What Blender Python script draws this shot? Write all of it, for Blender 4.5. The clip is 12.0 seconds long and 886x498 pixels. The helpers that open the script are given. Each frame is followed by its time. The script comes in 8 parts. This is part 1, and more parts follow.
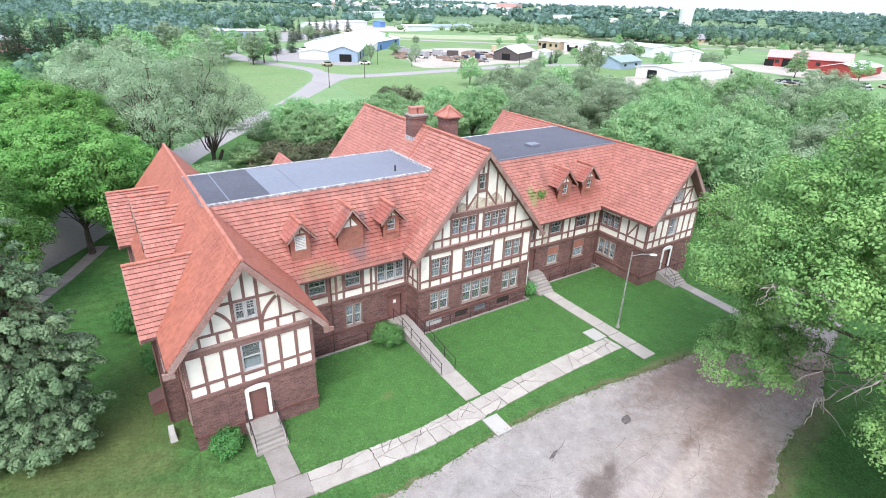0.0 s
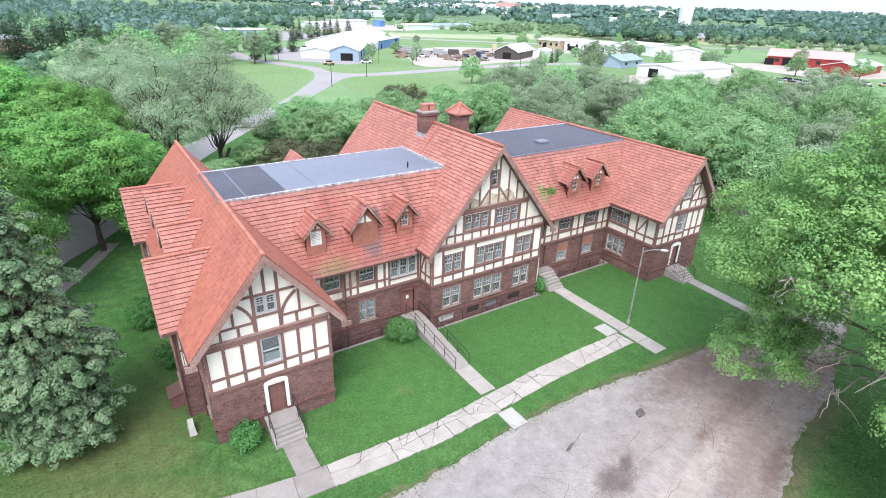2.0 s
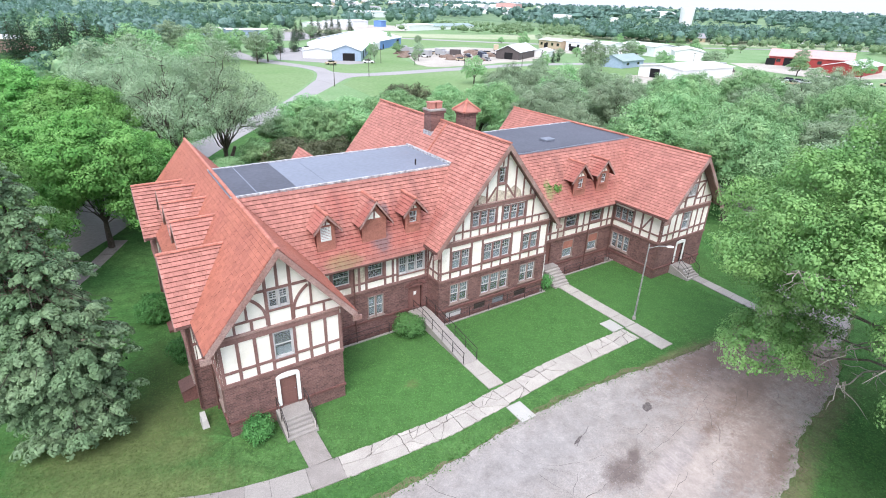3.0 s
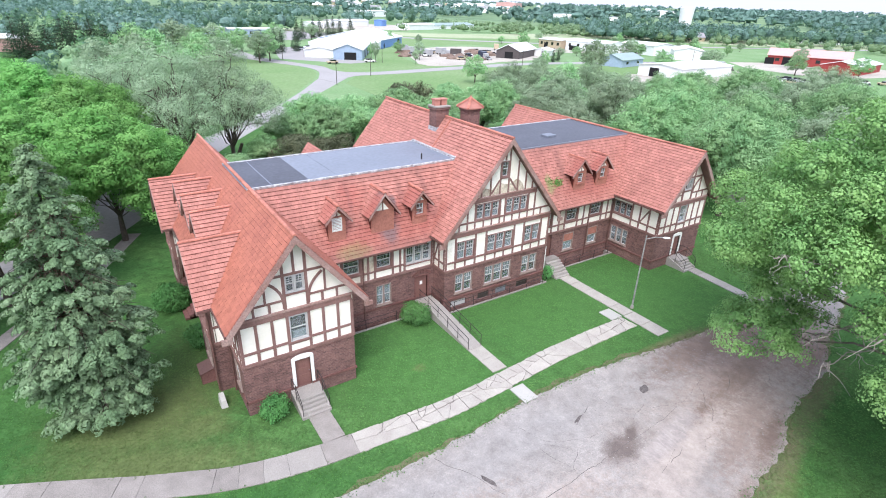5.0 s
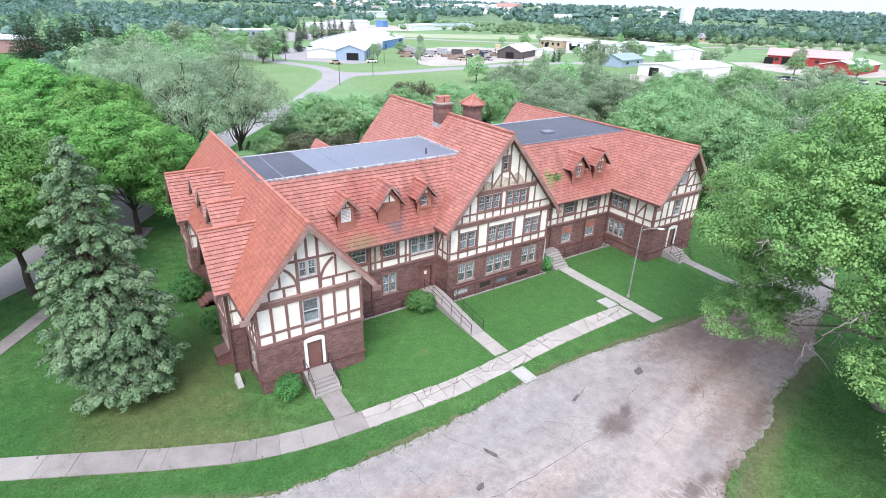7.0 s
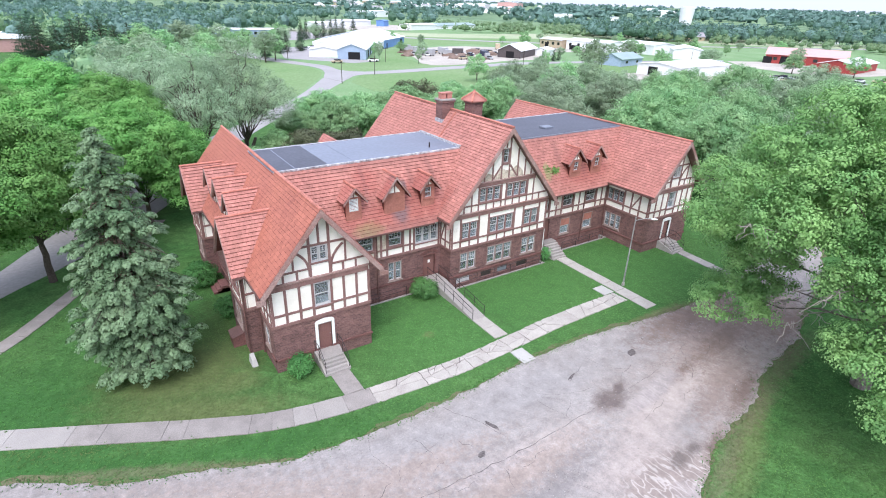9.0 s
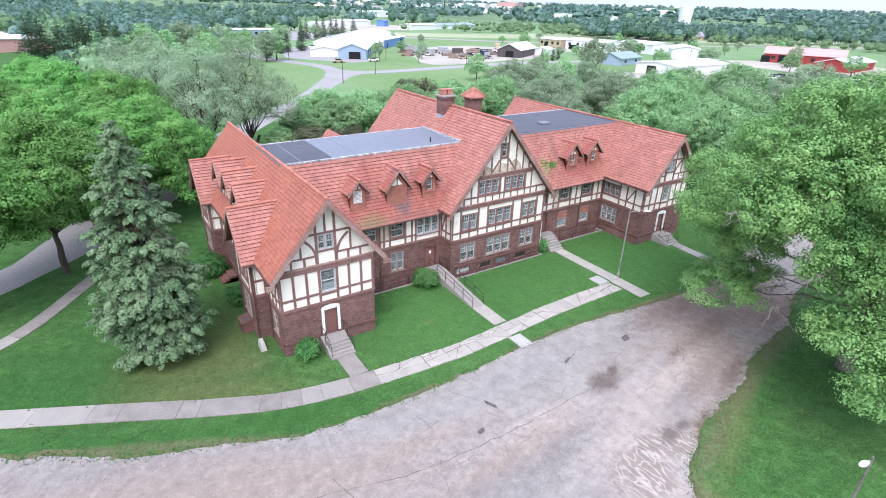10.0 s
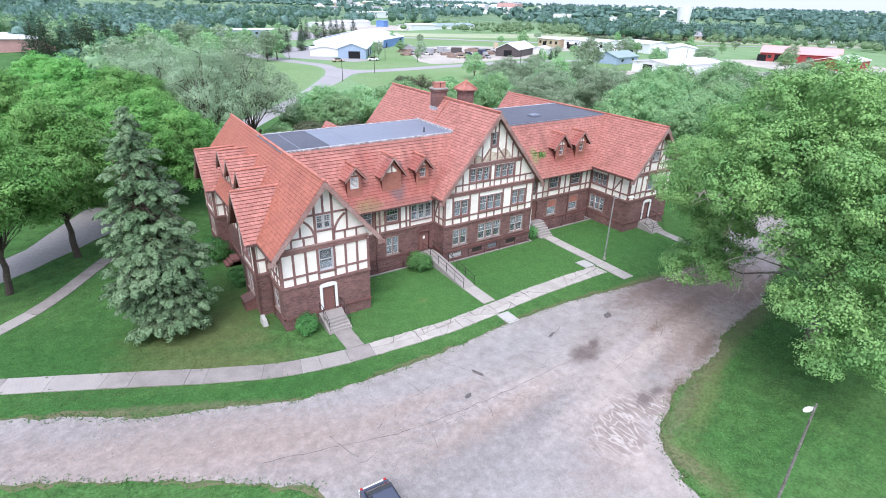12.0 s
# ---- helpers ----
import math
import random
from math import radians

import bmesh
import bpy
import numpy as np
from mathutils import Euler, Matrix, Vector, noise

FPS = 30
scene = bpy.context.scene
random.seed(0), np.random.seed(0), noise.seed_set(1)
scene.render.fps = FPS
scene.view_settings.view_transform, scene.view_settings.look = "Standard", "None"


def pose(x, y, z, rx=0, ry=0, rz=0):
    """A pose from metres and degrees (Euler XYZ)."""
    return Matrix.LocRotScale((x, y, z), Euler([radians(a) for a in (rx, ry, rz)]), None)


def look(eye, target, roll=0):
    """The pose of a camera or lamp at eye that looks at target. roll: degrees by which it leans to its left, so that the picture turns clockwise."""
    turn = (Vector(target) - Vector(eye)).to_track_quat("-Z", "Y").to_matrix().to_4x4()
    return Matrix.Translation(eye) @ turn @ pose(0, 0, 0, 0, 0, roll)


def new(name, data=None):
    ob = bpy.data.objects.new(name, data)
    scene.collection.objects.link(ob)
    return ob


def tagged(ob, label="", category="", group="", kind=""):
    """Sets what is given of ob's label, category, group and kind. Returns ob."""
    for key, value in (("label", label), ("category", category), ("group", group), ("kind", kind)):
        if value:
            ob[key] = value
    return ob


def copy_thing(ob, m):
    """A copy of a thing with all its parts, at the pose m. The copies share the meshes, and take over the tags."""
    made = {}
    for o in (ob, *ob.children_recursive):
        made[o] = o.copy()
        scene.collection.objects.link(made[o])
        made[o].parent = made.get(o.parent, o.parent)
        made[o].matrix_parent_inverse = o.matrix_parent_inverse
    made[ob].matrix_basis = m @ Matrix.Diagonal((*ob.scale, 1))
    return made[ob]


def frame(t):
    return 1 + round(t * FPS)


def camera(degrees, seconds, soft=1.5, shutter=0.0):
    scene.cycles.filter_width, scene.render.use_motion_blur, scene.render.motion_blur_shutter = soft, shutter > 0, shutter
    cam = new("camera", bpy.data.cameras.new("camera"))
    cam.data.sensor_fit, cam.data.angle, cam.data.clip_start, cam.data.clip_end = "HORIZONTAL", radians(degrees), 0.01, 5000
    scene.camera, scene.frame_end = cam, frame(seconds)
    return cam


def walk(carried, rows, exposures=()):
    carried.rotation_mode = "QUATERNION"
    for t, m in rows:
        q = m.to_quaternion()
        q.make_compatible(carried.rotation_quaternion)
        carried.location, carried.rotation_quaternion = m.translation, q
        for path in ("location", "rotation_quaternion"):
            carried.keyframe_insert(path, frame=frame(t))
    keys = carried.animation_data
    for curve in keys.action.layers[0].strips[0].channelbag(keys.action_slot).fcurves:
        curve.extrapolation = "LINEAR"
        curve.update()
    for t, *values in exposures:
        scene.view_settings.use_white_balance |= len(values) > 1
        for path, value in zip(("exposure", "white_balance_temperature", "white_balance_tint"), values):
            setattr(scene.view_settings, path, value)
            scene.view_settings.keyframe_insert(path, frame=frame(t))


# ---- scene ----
cam = camera(80.0, 12.0, soft=1.0)
PATH = [
    (0, (-1.186, -25.162, 22.743), (-0.177, -23.653, 21.904), 1.8),
    (0.5, (-1.388, -25.147, 22.706), (-0.379, -23.638, 21.867), 1.7),
    (1, (-1.632, -25.097, 22.661), (-0.622, -23.588, 21.822), 1.7),
    (1.5, (-1.919, -24.991, 22.635), (-0.909, -23.482, 21.796), 1.7),
    (2, (-2.228, -24.893, 22.581), (-1.216, -23.387, 21.74), 1.8),
    (2.5, (-2.589, -24.883, 22.5), (-1.577, -23.377, 21.659), 1.8),
    (3, (-2.913, -24.98, 22.439), (-1.902, -23.472, 21.599), 1.8),
    (5, (-4.203, -26.191, 22.499), (-3.192, -24.684, 21.657), 1.8),
    (5.5, (-4.479, -26.617, 22.553), (-3.47, -25.109, 21.712), 1.8),
    (6, (-4.797, -26.994, 22.576), (-3.788, -25.486, 21.733), 1.8),
    (6.5, (-5.118, -27.388, 22.552), (-4.11, -25.879, 21.711), 1.7),
    (7, (-5.444, -27.712, 22.521), (-4.436, -26.202, 21.681), 1.7),
    (9, (-6.782, -29.399, 22.552), (-5.776, -27.89, 21.711), 1.7),
    (9.5, (-7.239, -30.032, 22.553), (-6.233, -28.522, 21.711), 1.6),
    (10, (-7.758, -30.805, 22.476), (-6.752, -29.295, 21.635), 1.6),
    (10.5, (-8.259, -31.642, 22.397), (-7.253, -30.131, 21.558), 1.6),
    (11, (-8.623, -32.463, 22.325), (-7.618, -30.952, 21.486), 1.6),
    (11.5, (-8.748, -33.083, 22.247), (-7.743, -31.57, 21.409), 1.5),
    (12, (-8.637, -33.434, 22.133), (-7.632, -31.922, 21.294), 1.5),
]
walk(cam, [(t, look(eye, target, roll)) for t, eye, target, roll in PATH], [(0.0, 0.98, 6330, 11.5), (3.0, 0.97, 6280, 12), (7.0, 0.94, 6170, 13), (9.0, 0.90, 6090, 14), (12.0, 0.85, 6010, 14.5)])

# ---- light: bright overcast sky ----
world = bpy.data.worlds.new("overcast")
scene.world = world
world.use_nodes = True
wn = world.node_tree
wn.nodes.clear()
w_out = wn.nodes.new("ShaderNodeOutputWorld")
w_bg = wn.nodes.new("ShaderNodeBackground")
w_sky = wn.nodes.new("ShaderNodeTexSky")
w_sky.sky_type = "NISHITA"
w_sky.sun_disc = False
w_sky.sun_elevation = radians(50)
w_sky.sun_rotation = radians(221)
w_sky.dust_density = 4.0
w_sky.air_density = 1.2
w_mix = wn.nodes.new("ShaderNodeMix")
w_mix.data_type = "RGBA"
w_mix.inputs[0].default_value = 0.72
w_mix.inputs[7].default_value = (11.0, 11.9, 14.2, 1)
wn.links.new(w_sky.outputs[0], w_mix.inputs[6])
# an overcast dome, brighter overhead than at the horizon
w_dir = wn.nodes.new("ShaderNodeTexCoord")
w_sep = wn.nodes.new("ShaderNodeSeparateXYZ")
wn.links.new(w_dir.outputs["Generated"], w_sep.inputs[0])
w_up = wn.nodes.new("ShaderNodeMapRange")
w_up.inputs[1].default_value, w_up.inputs[2].default_value = 0.0, 1.0
w_up.inputs[3].default_value, w_up.inputs[4].default_value = 0.76, 1.16
wn.links.new(w_sep.outputs[2], w_up.inputs[0])
w_dome = wn.nodes.new("ShaderNodeVectorMath")
w_dome.operation = "SCALE"
wn.links.new(w_mix.outputs[2], w_dome.inputs[0])
wn.links.new(w_up.outputs[0], w_dome.inputs["Scale"])
wn.links.new(w_dome.outputs[0], w_bg.inputs[0])
w_bg.inputs[1].default_value = 0.082
wn.links.new(w_bg.outputs[0], w_out.inputs[0])
sun_data = bpy.data.lights.new("sun", "SUN")
sun_data.energy = 1.8
sun_data.angle = radians(36)
sun_data.color = (1.0, 0.97, 0.92)
sun = new("sun", sun_data)
sun.matrix_world = look((0, 0, 60), (15, 17, 60 - 28))

# ---- materials ----
def mat(name, col, rough=0.8, metal=0.0, var=0.25, scale=0.6, fine=14.0, bump=0.25, col2=None, spec=0.3, island=0.0, distance=0.02):
    """Base colour with stains (scale: per metre), fine grain and relief; col2 is the stains' colour."""
    m = bpy.data.materials.new(name)
    m.use_nodes = True
    nt = m.node_tree
    b = nt.nodes["Principled BSDF"]
    b.inputs["Roughness"].default_value = rough
    b.inputs["Metallic"].default_value = metal
    b.inputs["Specular IOR Level"].default_value = spec
    geo = nt.nodes.new("ShaderNodeNewGeometry")
    big = nt.nodes.new("ShaderNodeTexNoise")
    big.inputs["Scale"].default_value = scale
    big.inputs["Detail"].default_value = 5
    big.inputs["Roughness"].default_value = 0.65
    small = nt.nodes.new("ShaderNodeTexNoise")
    small.inputs["Scale"].default_value = fine
    small.inputs["Detail"].default_value = 3
    nt.links.new(geo.outputs["Position"], big.inputs["Vector"])
    nt.links.new(geo.outputs["Position"], small.inputs["Vector"])
    ramp = nt.nodes.new("ShaderNodeMapRange")
    ramp.inputs[1].default_value, ramp.inputs[2].default_value = 0.35, 0.68
    nt.links.new(big.outputs[0], ramp.inputs[0])
    mix = nt.nodes.new("ShaderNodeMix")
    mix.data_type = "RGBA"
    c2 = col2 or tuple(c * (1 - var) for c in col)
    mix.inputs[6].default_value = (*col, 1)
    mix.inputs[7].default_value = (*c2, 1)
    nt.links.new(ramp.outputs[0], mix.inputs[0])
    grain = nt.nodes.new("ShaderNodeMapRange")
    grain.inputs[1].default_value, grain.inputs[2].default_value = 0.3, 0.7
    grain.inputs[3].default_value, grain.inputs[4].default_value = 1 - var * 0.8, 1 + var * 0.8
    nt.links.new(small.outputs[0], grain.inputs[0])
    hsv = nt.nodes.new("ShaderNodeHueSaturation")
    nt.links.new(mix.outputs[2], hsv.inputs["Color"])
    value = grain.outputs[0]
    if island:
        info = nt.nodes.new("ShaderNodeObjectInfo")
        add = nt.nodes.new("ShaderNodeMath")
        add.operation = "ADD"
        nt.links.new(geo.outputs["Random Per Island"], add.inputs[0])
        nt.links.new(info.outputs["Random"], add.inputs[1])
        fr = nt.nodes.new("ShaderNodeMath")
        fr.operation = "FRACT"
        nt.links.new(add.outputs[0], fr.inputs[0])
        rr = nt.nodes.new("ShaderNodeMapRange")
        rr.inputs[3].default_value, rr.inputs[4].default_value = 1 - island, 1 + island
        nt.links.new(fr.outputs[0], rr.inputs[0])
        mul = nt.nodes.new("ShaderNodeMath")
        mul.operation = "MULTIPLY"
        nt.links.new(rr.outputs[0], mul.inputs[0])
        nt.links.new(value, mul.inputs[1])
        value = mul.outputs[0]
    nt.links.new(value, hsv.inputs["Value"])
    nt.links.new(hsv.outputs[0], b.inputs["Base Color"])
    if bump:
        bp = nt.nodes.new("ShaderNodeBump")
        bp.inputs["Strength"].default_value = bump
        bp.inputs["Distance"].default_value = distance
        nt.links.new(small.outputs[0], bp.inputs["Height"])
        nt.links.new(bp.outputs[0], b.inputs["Normal"])
    return m


def brick_mat():
    """Brown brick in running bond, 0.21 x 0.075 m, laid by the wall's own direction."""
    m = mat("brown_brick", (0.188, 0.104, 0.095), rough=0.85, var=0.3, scale=0.5, fine=9, bump=0)
    nt = m.node_tree
    b = nt.nodes["Principled BSDF"]
    src = b.inputs["Base Color"].links[0].from_socket
    geo = nt.nodes.new("ShaderNodeNewGeometry")
    sp = nt.nodes.new("ShaderNodeSeparateXYZ")
    nt.links.new(geo.outputs["Position"], sp.inputs[0])
    add = nt.nodes.new("ShaderNodeMath")
    add.operation = "ADD"
    nt.links.new(sp.outputs[0], add.inputs[0])
    nt.links.new(sp.outputs[1], add.inputs[1])
    cb = nt.nodes.new("ShaderNodeCombineXYZ")
    nt.links.new(add.outputs[0], cb.inputs[0])
    nt.links.new(sp.outputs[2], cb.inputs[1])
    br = nt.nodes.new("ShaderNodeTexBrick")
    br.inputs["Scale"].default_value = 1.0
    br.inputs["Brick Width"].default_value = 0.33
    br.inputs["Row Height"].default_value = 0.11
    br.inputs["Mortar Size"].default_value = 0.014
    br.inputs["Mortar Smooth"].default_value = 0.3
    br.inputs["Color1"].default_value = (0.75, 0.75, 0.75, 1)
    br.inputs["Color2"].default_value = (1.35, 1.3, 1.25, 1)
    br.inputs["Mortar"].default_value = (1.25, 1.35, 1.4, 1)
    nt.links.new(cb.outputs[0], br.inputs["Vector"])
    mx = nt.nodes.new("ShaderNodeMix")
    mx.data_type = "RGBA"
    mx.blend_type = "MULTIPLY"
    mx.inputs[0].default_value = 1.0
    nt.links.new(src, mx.inputs[6])
    nt.links.new(br.outputs[0], mx.inputs[7])
    nt.links.new(mx.outputs[2], b.inputs["Base Color"])
    bp = nt.nodes.new("ShaderNodeBump")
    bp.inputs["Strength"].default_value = 0.5
    bp.inputs["Distance"].default_value = 0.01
    bp.invert = True
    nt.links.new(br.outputs["Fac"], bp.inputs["Height"])
    nt.links.new(bp.outputs[0], b.inputs["Normal"])
    return m


def leaf_mat(name, col, col2, spread=0.24, shine=0.15):
    """Leaves: diffuse and translucent, each leaf and each tree of its own tone."""
    m = bpy.data.materials.new(name)
    m.use_nodes = True
    nt = m.node_tree
    nt.nodes.clear()
    out = nt.nodes.new("ShaderNodeOutputMaterial")
    geo = nt.nodes.new("ShaderNodeNewGeometry")
    info = nt.nodes.new("ShaderNodeObjectInfo")
    big = nt.nodes.new("ShaderNodeTexNoise")
    big.inputs["Scale"].default_value = 0.45
    big.inputs["Detail"].default_value = 3
    nt.links.new(geo.outputs["Position"], big.inputs["Vector"])
    rg = nt.nodes.new("ShaderNodeMapRange")
    rg.inputs[1].default_value, rg.inputs[2].default_value = 0.35, 0.65
    nt.links.new(big.outputs[0], rg.inputs[0])
    mix = nt.nodes.new("ShaderNodeMix")
    mix.data_type = "RGBA"
    mix.inputs[6].default_value = (*col, 1)
    mix.inputs[7].default_value = (*col2, 1)
    nt.links.new(rg.outputs[0], mix.inputs[0])
    v1 = nt.nodes.new("ShaderNodeMapRange")
    v1.inputs[3].default_value, v1.inputs[4].default_value = 1 - spread, 1 + spread
    nt.links.new(geo.outputs["Random Per Island"], v1.inputs[0])
    v2 = nt.nodes.new("ShaderNodeMapRange")
    v2.inputs[3].default_value, v2.inputs[4].default_value = 0.8, 1.2
    nt.links.new(info.outputs["Random"], v2.inputs[0])
    mul = nt.nodes.new("ShaderNodeMath")
    mul.operation = "MULTIPLY"
    nt.links.new(v1.outputs[0], mul.inputs[0])
    nt.links.new(v2.outputs[0], mul.inputs[1])
    h2 = nt.nodes.new("ShaderNodeMapRange")
    h2.inputs[3].default_value, h2.inputs[4].default_value = 0.49, 0.507
    nt.links.new(info.outputs["Random"], h2.inputs[0])
    hsv = nt.nodes.new("ShaderNodeHueSaturation")
    nt.links.new(h2.outputs[0], hsv.inputs["Hue"])
    nt.links.new(mul.outputs[0], hsv.inputs["Value"])
    nt.links.new(mix.outputs[2], hsv.inputs["Color"])
    pb = nt.nodes.new("ShaderNodeBsdfPrincipled")
    pb.inputs["Roughness"].default_value = 0.55
    pb.inputs["Specular IOR Level"].default_value = shine
    tr = nt.nodes.new("ShaderNodeBsdfTranslucent")
    nt.links.new(hsv.outputs[0], pb.inputs["Base Color"])
    nt.links.new(hsv.outputs[0], tr.inputs["Color"])
    ms = nt.nodes.new("ShaderNodeMixShader")
    ms.inputs[0].default_value = 0.24
    nt.links.new(pb.outputs[0], ms.inputs[1])
    nt.links.new(tr.outputs[0], ms.inputs[2])
    nt.links.new(ms.outputs[0], out.inputs[0])
    return m


def glass_mat():
    m = bpy.data.materials.new("window_glass")
    m.use_nodes = True
    b = m.node_tree.nodes["Principled BSDF"]
    b.inputs["Base Color"].default_value = (0.75, 0.82, 0.85, 1)
    b.inputs["Roughness"].default_value = 0.03
    b.inputs["Transmission Weight"].default_value = 0.9
    b.inputs["IOR"].default_value = 1.4
    return m


M_TILE = mat("red_clay_tile", (0.465, 0.205, 0.165), rough=0.72, var=0.14, scale=0.35, fine=22, bump=0.2, col2=(0.40, 0.17, 0.14), island=0.13)
M_TILE_WARM = mat("orange_clay_tile", (0.39, 0.142, 0.096), rough=0.72, var=0.14, scale=0.3, fine=22, bump=0.2, col2=(0.335, 0.118, 0.085), island=0.12)
M_TILE_UNDER = mat("tile_bed_and_course_shade", (0.13, 0.04, 0.032), rough=0.9, var=0.3)
M_RIDGE = mat("ridge_tile", (0.50, 0.19, 0.14), rough=0.7, var=0.3, fine=10, island=0.15)
M_BRICK = brick_mat()
M_STONE = mat("brown_sandstone", (0.20, 0.095, 0.085), rough=0.85, var=0.3, fine=8)
M_STUCCO = mat("cream_stucco", (0.92, 0.88, 0.82), rough=0.9, var=0.06, scale=0.5, fine=30, bump=0.15, col2=(0.78, 0.74, 0.65))
M_STUCCO_OLD = mat("weathered_stucco", (0.66, 0.60, 0.48), rough=0.95, var=0.3, scale=1.6, fine=12, bump=0.4, col2=(0.30, 0.22, 0.18))
M_TIMBER = mat("brown_painted_timber", (0.20, 0.105, 0.094), rough=0.75, var=0.25, scale=0.9, fine=16, col2=(0.26, 0.155, 0.14))
M_BARGE = mat("weathered_bargeboard", (0.26, 0.145, 0.122), rough=0.8, var=0.3, scale=0.8, fine=12, col2=(0.38, 0.27, 0.245))
M_SASH = mat("grey_white_sash_paint", (0.50, 0.49, 0.49), rough=0.6, var=0.12, fine=20)
M_TRIM = mat("pale_beige_window_paint", (0.30, 0.225, 0.20), rough=0.7, var=0.15)
M_WHITE = mat("white_paint", (0.80, 0.80, 0.77), rough=0.6, var=0.08, fine=20)
M_DOOR = mat("brown_door_paint", (0.22, 0.11, 0.095), rough=0.6, var=0.15)
M_BOARD = mat("faded_plywood", (0.40, 0.17, 0.13), rough=0.85, var=0.25, scale=1.5)
M_GLASS = glass_mat()
M_BLIND = mat("window_blind_and_panel", (0.19, 0.21, 0.23), rough=0.8, var=0.12)
# The rooms' darkness behind the glass is put into this near-black colour.
M_INSIDE = mat("darkened_room_plaster", (0.05, 0.048, 0.047), rough=0.9, var=0.2)
M_DECK = mat("grey_roof_membrane", (0.19, 0.212, 0.262), rough=0.5, var=0.12, scale=0.25, fine=4, bump=0.1)
M_DECK_DARK = mat("dark_roof_membrane", (0.085, 0.09, 0.115), rough=0.55, var=0.2, scale=0.3, fine=4, bump=0.1)
M_FLASH = mat("pale_metal_flashing", (0.60, 0.61, 0.64), rough=0.5, var=0.35, scale=4.5, fine=12, col2=(0.12, 0.10, 0.105))
M_GUTTER = mat("brown_metal", (0.16, 0.085, 0.075), rough=0.5, var=0.25)
M_IRON = mat("dark_iron", (0.045, 0.035, 0.035), rough=0.6, var=0.3, fine=30)
M_CONC = mat("grey_concrete", (0.345, 0.318, 0.293), rough=0.9, var=0.2, scale=0.8, fine=18, col2=(0.305, 0.28, 0.262), island=0.08)
M_CONC_DARK = mat("brown_grey_concrete", (0.305, 0.275, 0.255), rough=0.9, var=0.25, scale=0.9, fine=18, island=0.1)
M_CONC_PALE = mat("bleached_concrete", (0.44, 0.41, 0.37), rough=0.9, var=0.2, scale=0.9, fine=16, col2=(0.36, 0.325, 0.295), island=0.08)
M_CONC_NEW = mat("pale_concrete", (0.44, 0.425, 0.40), rough=0.9, var=0.1, fine=18)
M_GAP = mat("near_black_fill", (0.05, 0.042, 0.035), rough=1.0, var=0.3)

# ---- building tools ----
from mathutils.geometry import delaunay_2d_cdt


def mesh(name, verts, faces, material):
    me = bpy.data.meshes.new(name)
    me.from_pydata([tuple(v) for v in verts], [], faces)
    me.materials.append(material)
    return me


def part(name, data, material, parent=None, label=""):
    """One mesh object from a bmesh, a mesh or (verts, faces), under parent."""
    if isinstance(data, bmesh.types.BMesh):
        me = bpy.data.meshes.new(name)
        data.to_mesh(me)
        data.free()
        me.materials.append(material)
    elif isinstance(data, tuple):
        me = mesh(name, data[0], data[1], material)
    else:
        me = data
    ob = new(name, me)
    ob.parent = parent
    if label:
        ob["label"] = label
    return ob


def thing(name, label, category, at=(0, 0, 0), turn=0.0, group="", kind=""):
    ob = new(name)
    ob.empty_display_size = 0.2
    ob.matrix_basis = pose(*at, 0, 0, turn)
    return tagged(ob, label, category, group, kind)


BOX = [(0, 3, 2, 1), (4, 5, 6, 7), (0, 1, 5, 4), (1, 2, 6, 5), (2, 3, 7, 6), (3, 0, 4, 7)]


def box(x0, x1, y0, y1, z0, z1):
    return [(x0, y0, z0), (x1, y0, z0), (x1, y1, z0), (x0, y1, z0), (x0, y0, z1), (x1, y0, z1), (x1, y1, z1), (x0, y1, z1)], BOX


def soft_box(x0, x1, y0, y1, z0, z1, r=0.02):
    """A box with bevelled edges."""
    bm = bmesh.new()
    v, f = box(x0, x1, y0, y1, z0, z1)
    vs = [bm.verts.new(p) for p in v]
    for q in f:
        bm.faces.new([vs[i] for i in q])
    bmesh.ops.bevel(bm, geom=bm.edges[:], offset=r, segments=2, affect="EDGES", profile=0.6)
    return bm


def join(*solids):
    verts, faces = [], []
    for v, f in solids:
        k = len(verts)
        verts += list(v)
        faces += [tuple(i + k for i in q) for q in f]
    return verts, faces


def rod(a, b, r, sides=8, r2=None):
    """A round bar from a to b."""
    a, b = Vector(a), Vector(b)
    d = (b - a).normalized()
    e = d.orthogonal().normalized()
    g = d.cross(e)
    r2 = r if r2 is None else r2
    v = []
    for p, q in ((a, r), (b, r2)):
        for i in range(sides):
            w = 2 * math.pi * i / sides
            v.append(tuple(p + q * (math.cos(w) * e + math.sin(w) * g)))
    f = [(i, (i + 1) % sides, sides + (i + 1) % sides, sides + i) for i in range(sides)]
    f += [tuple(reversed(range(sides))), tuple(range(sides, 2 * sides))]
    return v, f


def bar(a, b, w, h):
    """A rectangular bar from a to b, w wide and h high."""
    a, b = Vector(a), Vector(b)
    d = (b - a).normalized()
    s = d.cross(Vector((0, 0, 1)))
    s = Vector((1, 0, 0)) if s.length < 1e-4 else s.normalized()
    t = s.cross(d)
    v = [tuple(p + i * w / 2 * s + j * h / 2 * t) for p in (a, b) for i, j in ((-1, -1), (1, -1), (1, 1), (-1, 1))]
    return v, [(0, 1, 2, 3), (7, 6, 5, 4), (0, 4, 5, 1), (1, 5, 6, 2), (2, 6, 7, 3), (3, 7, 4, 0)]


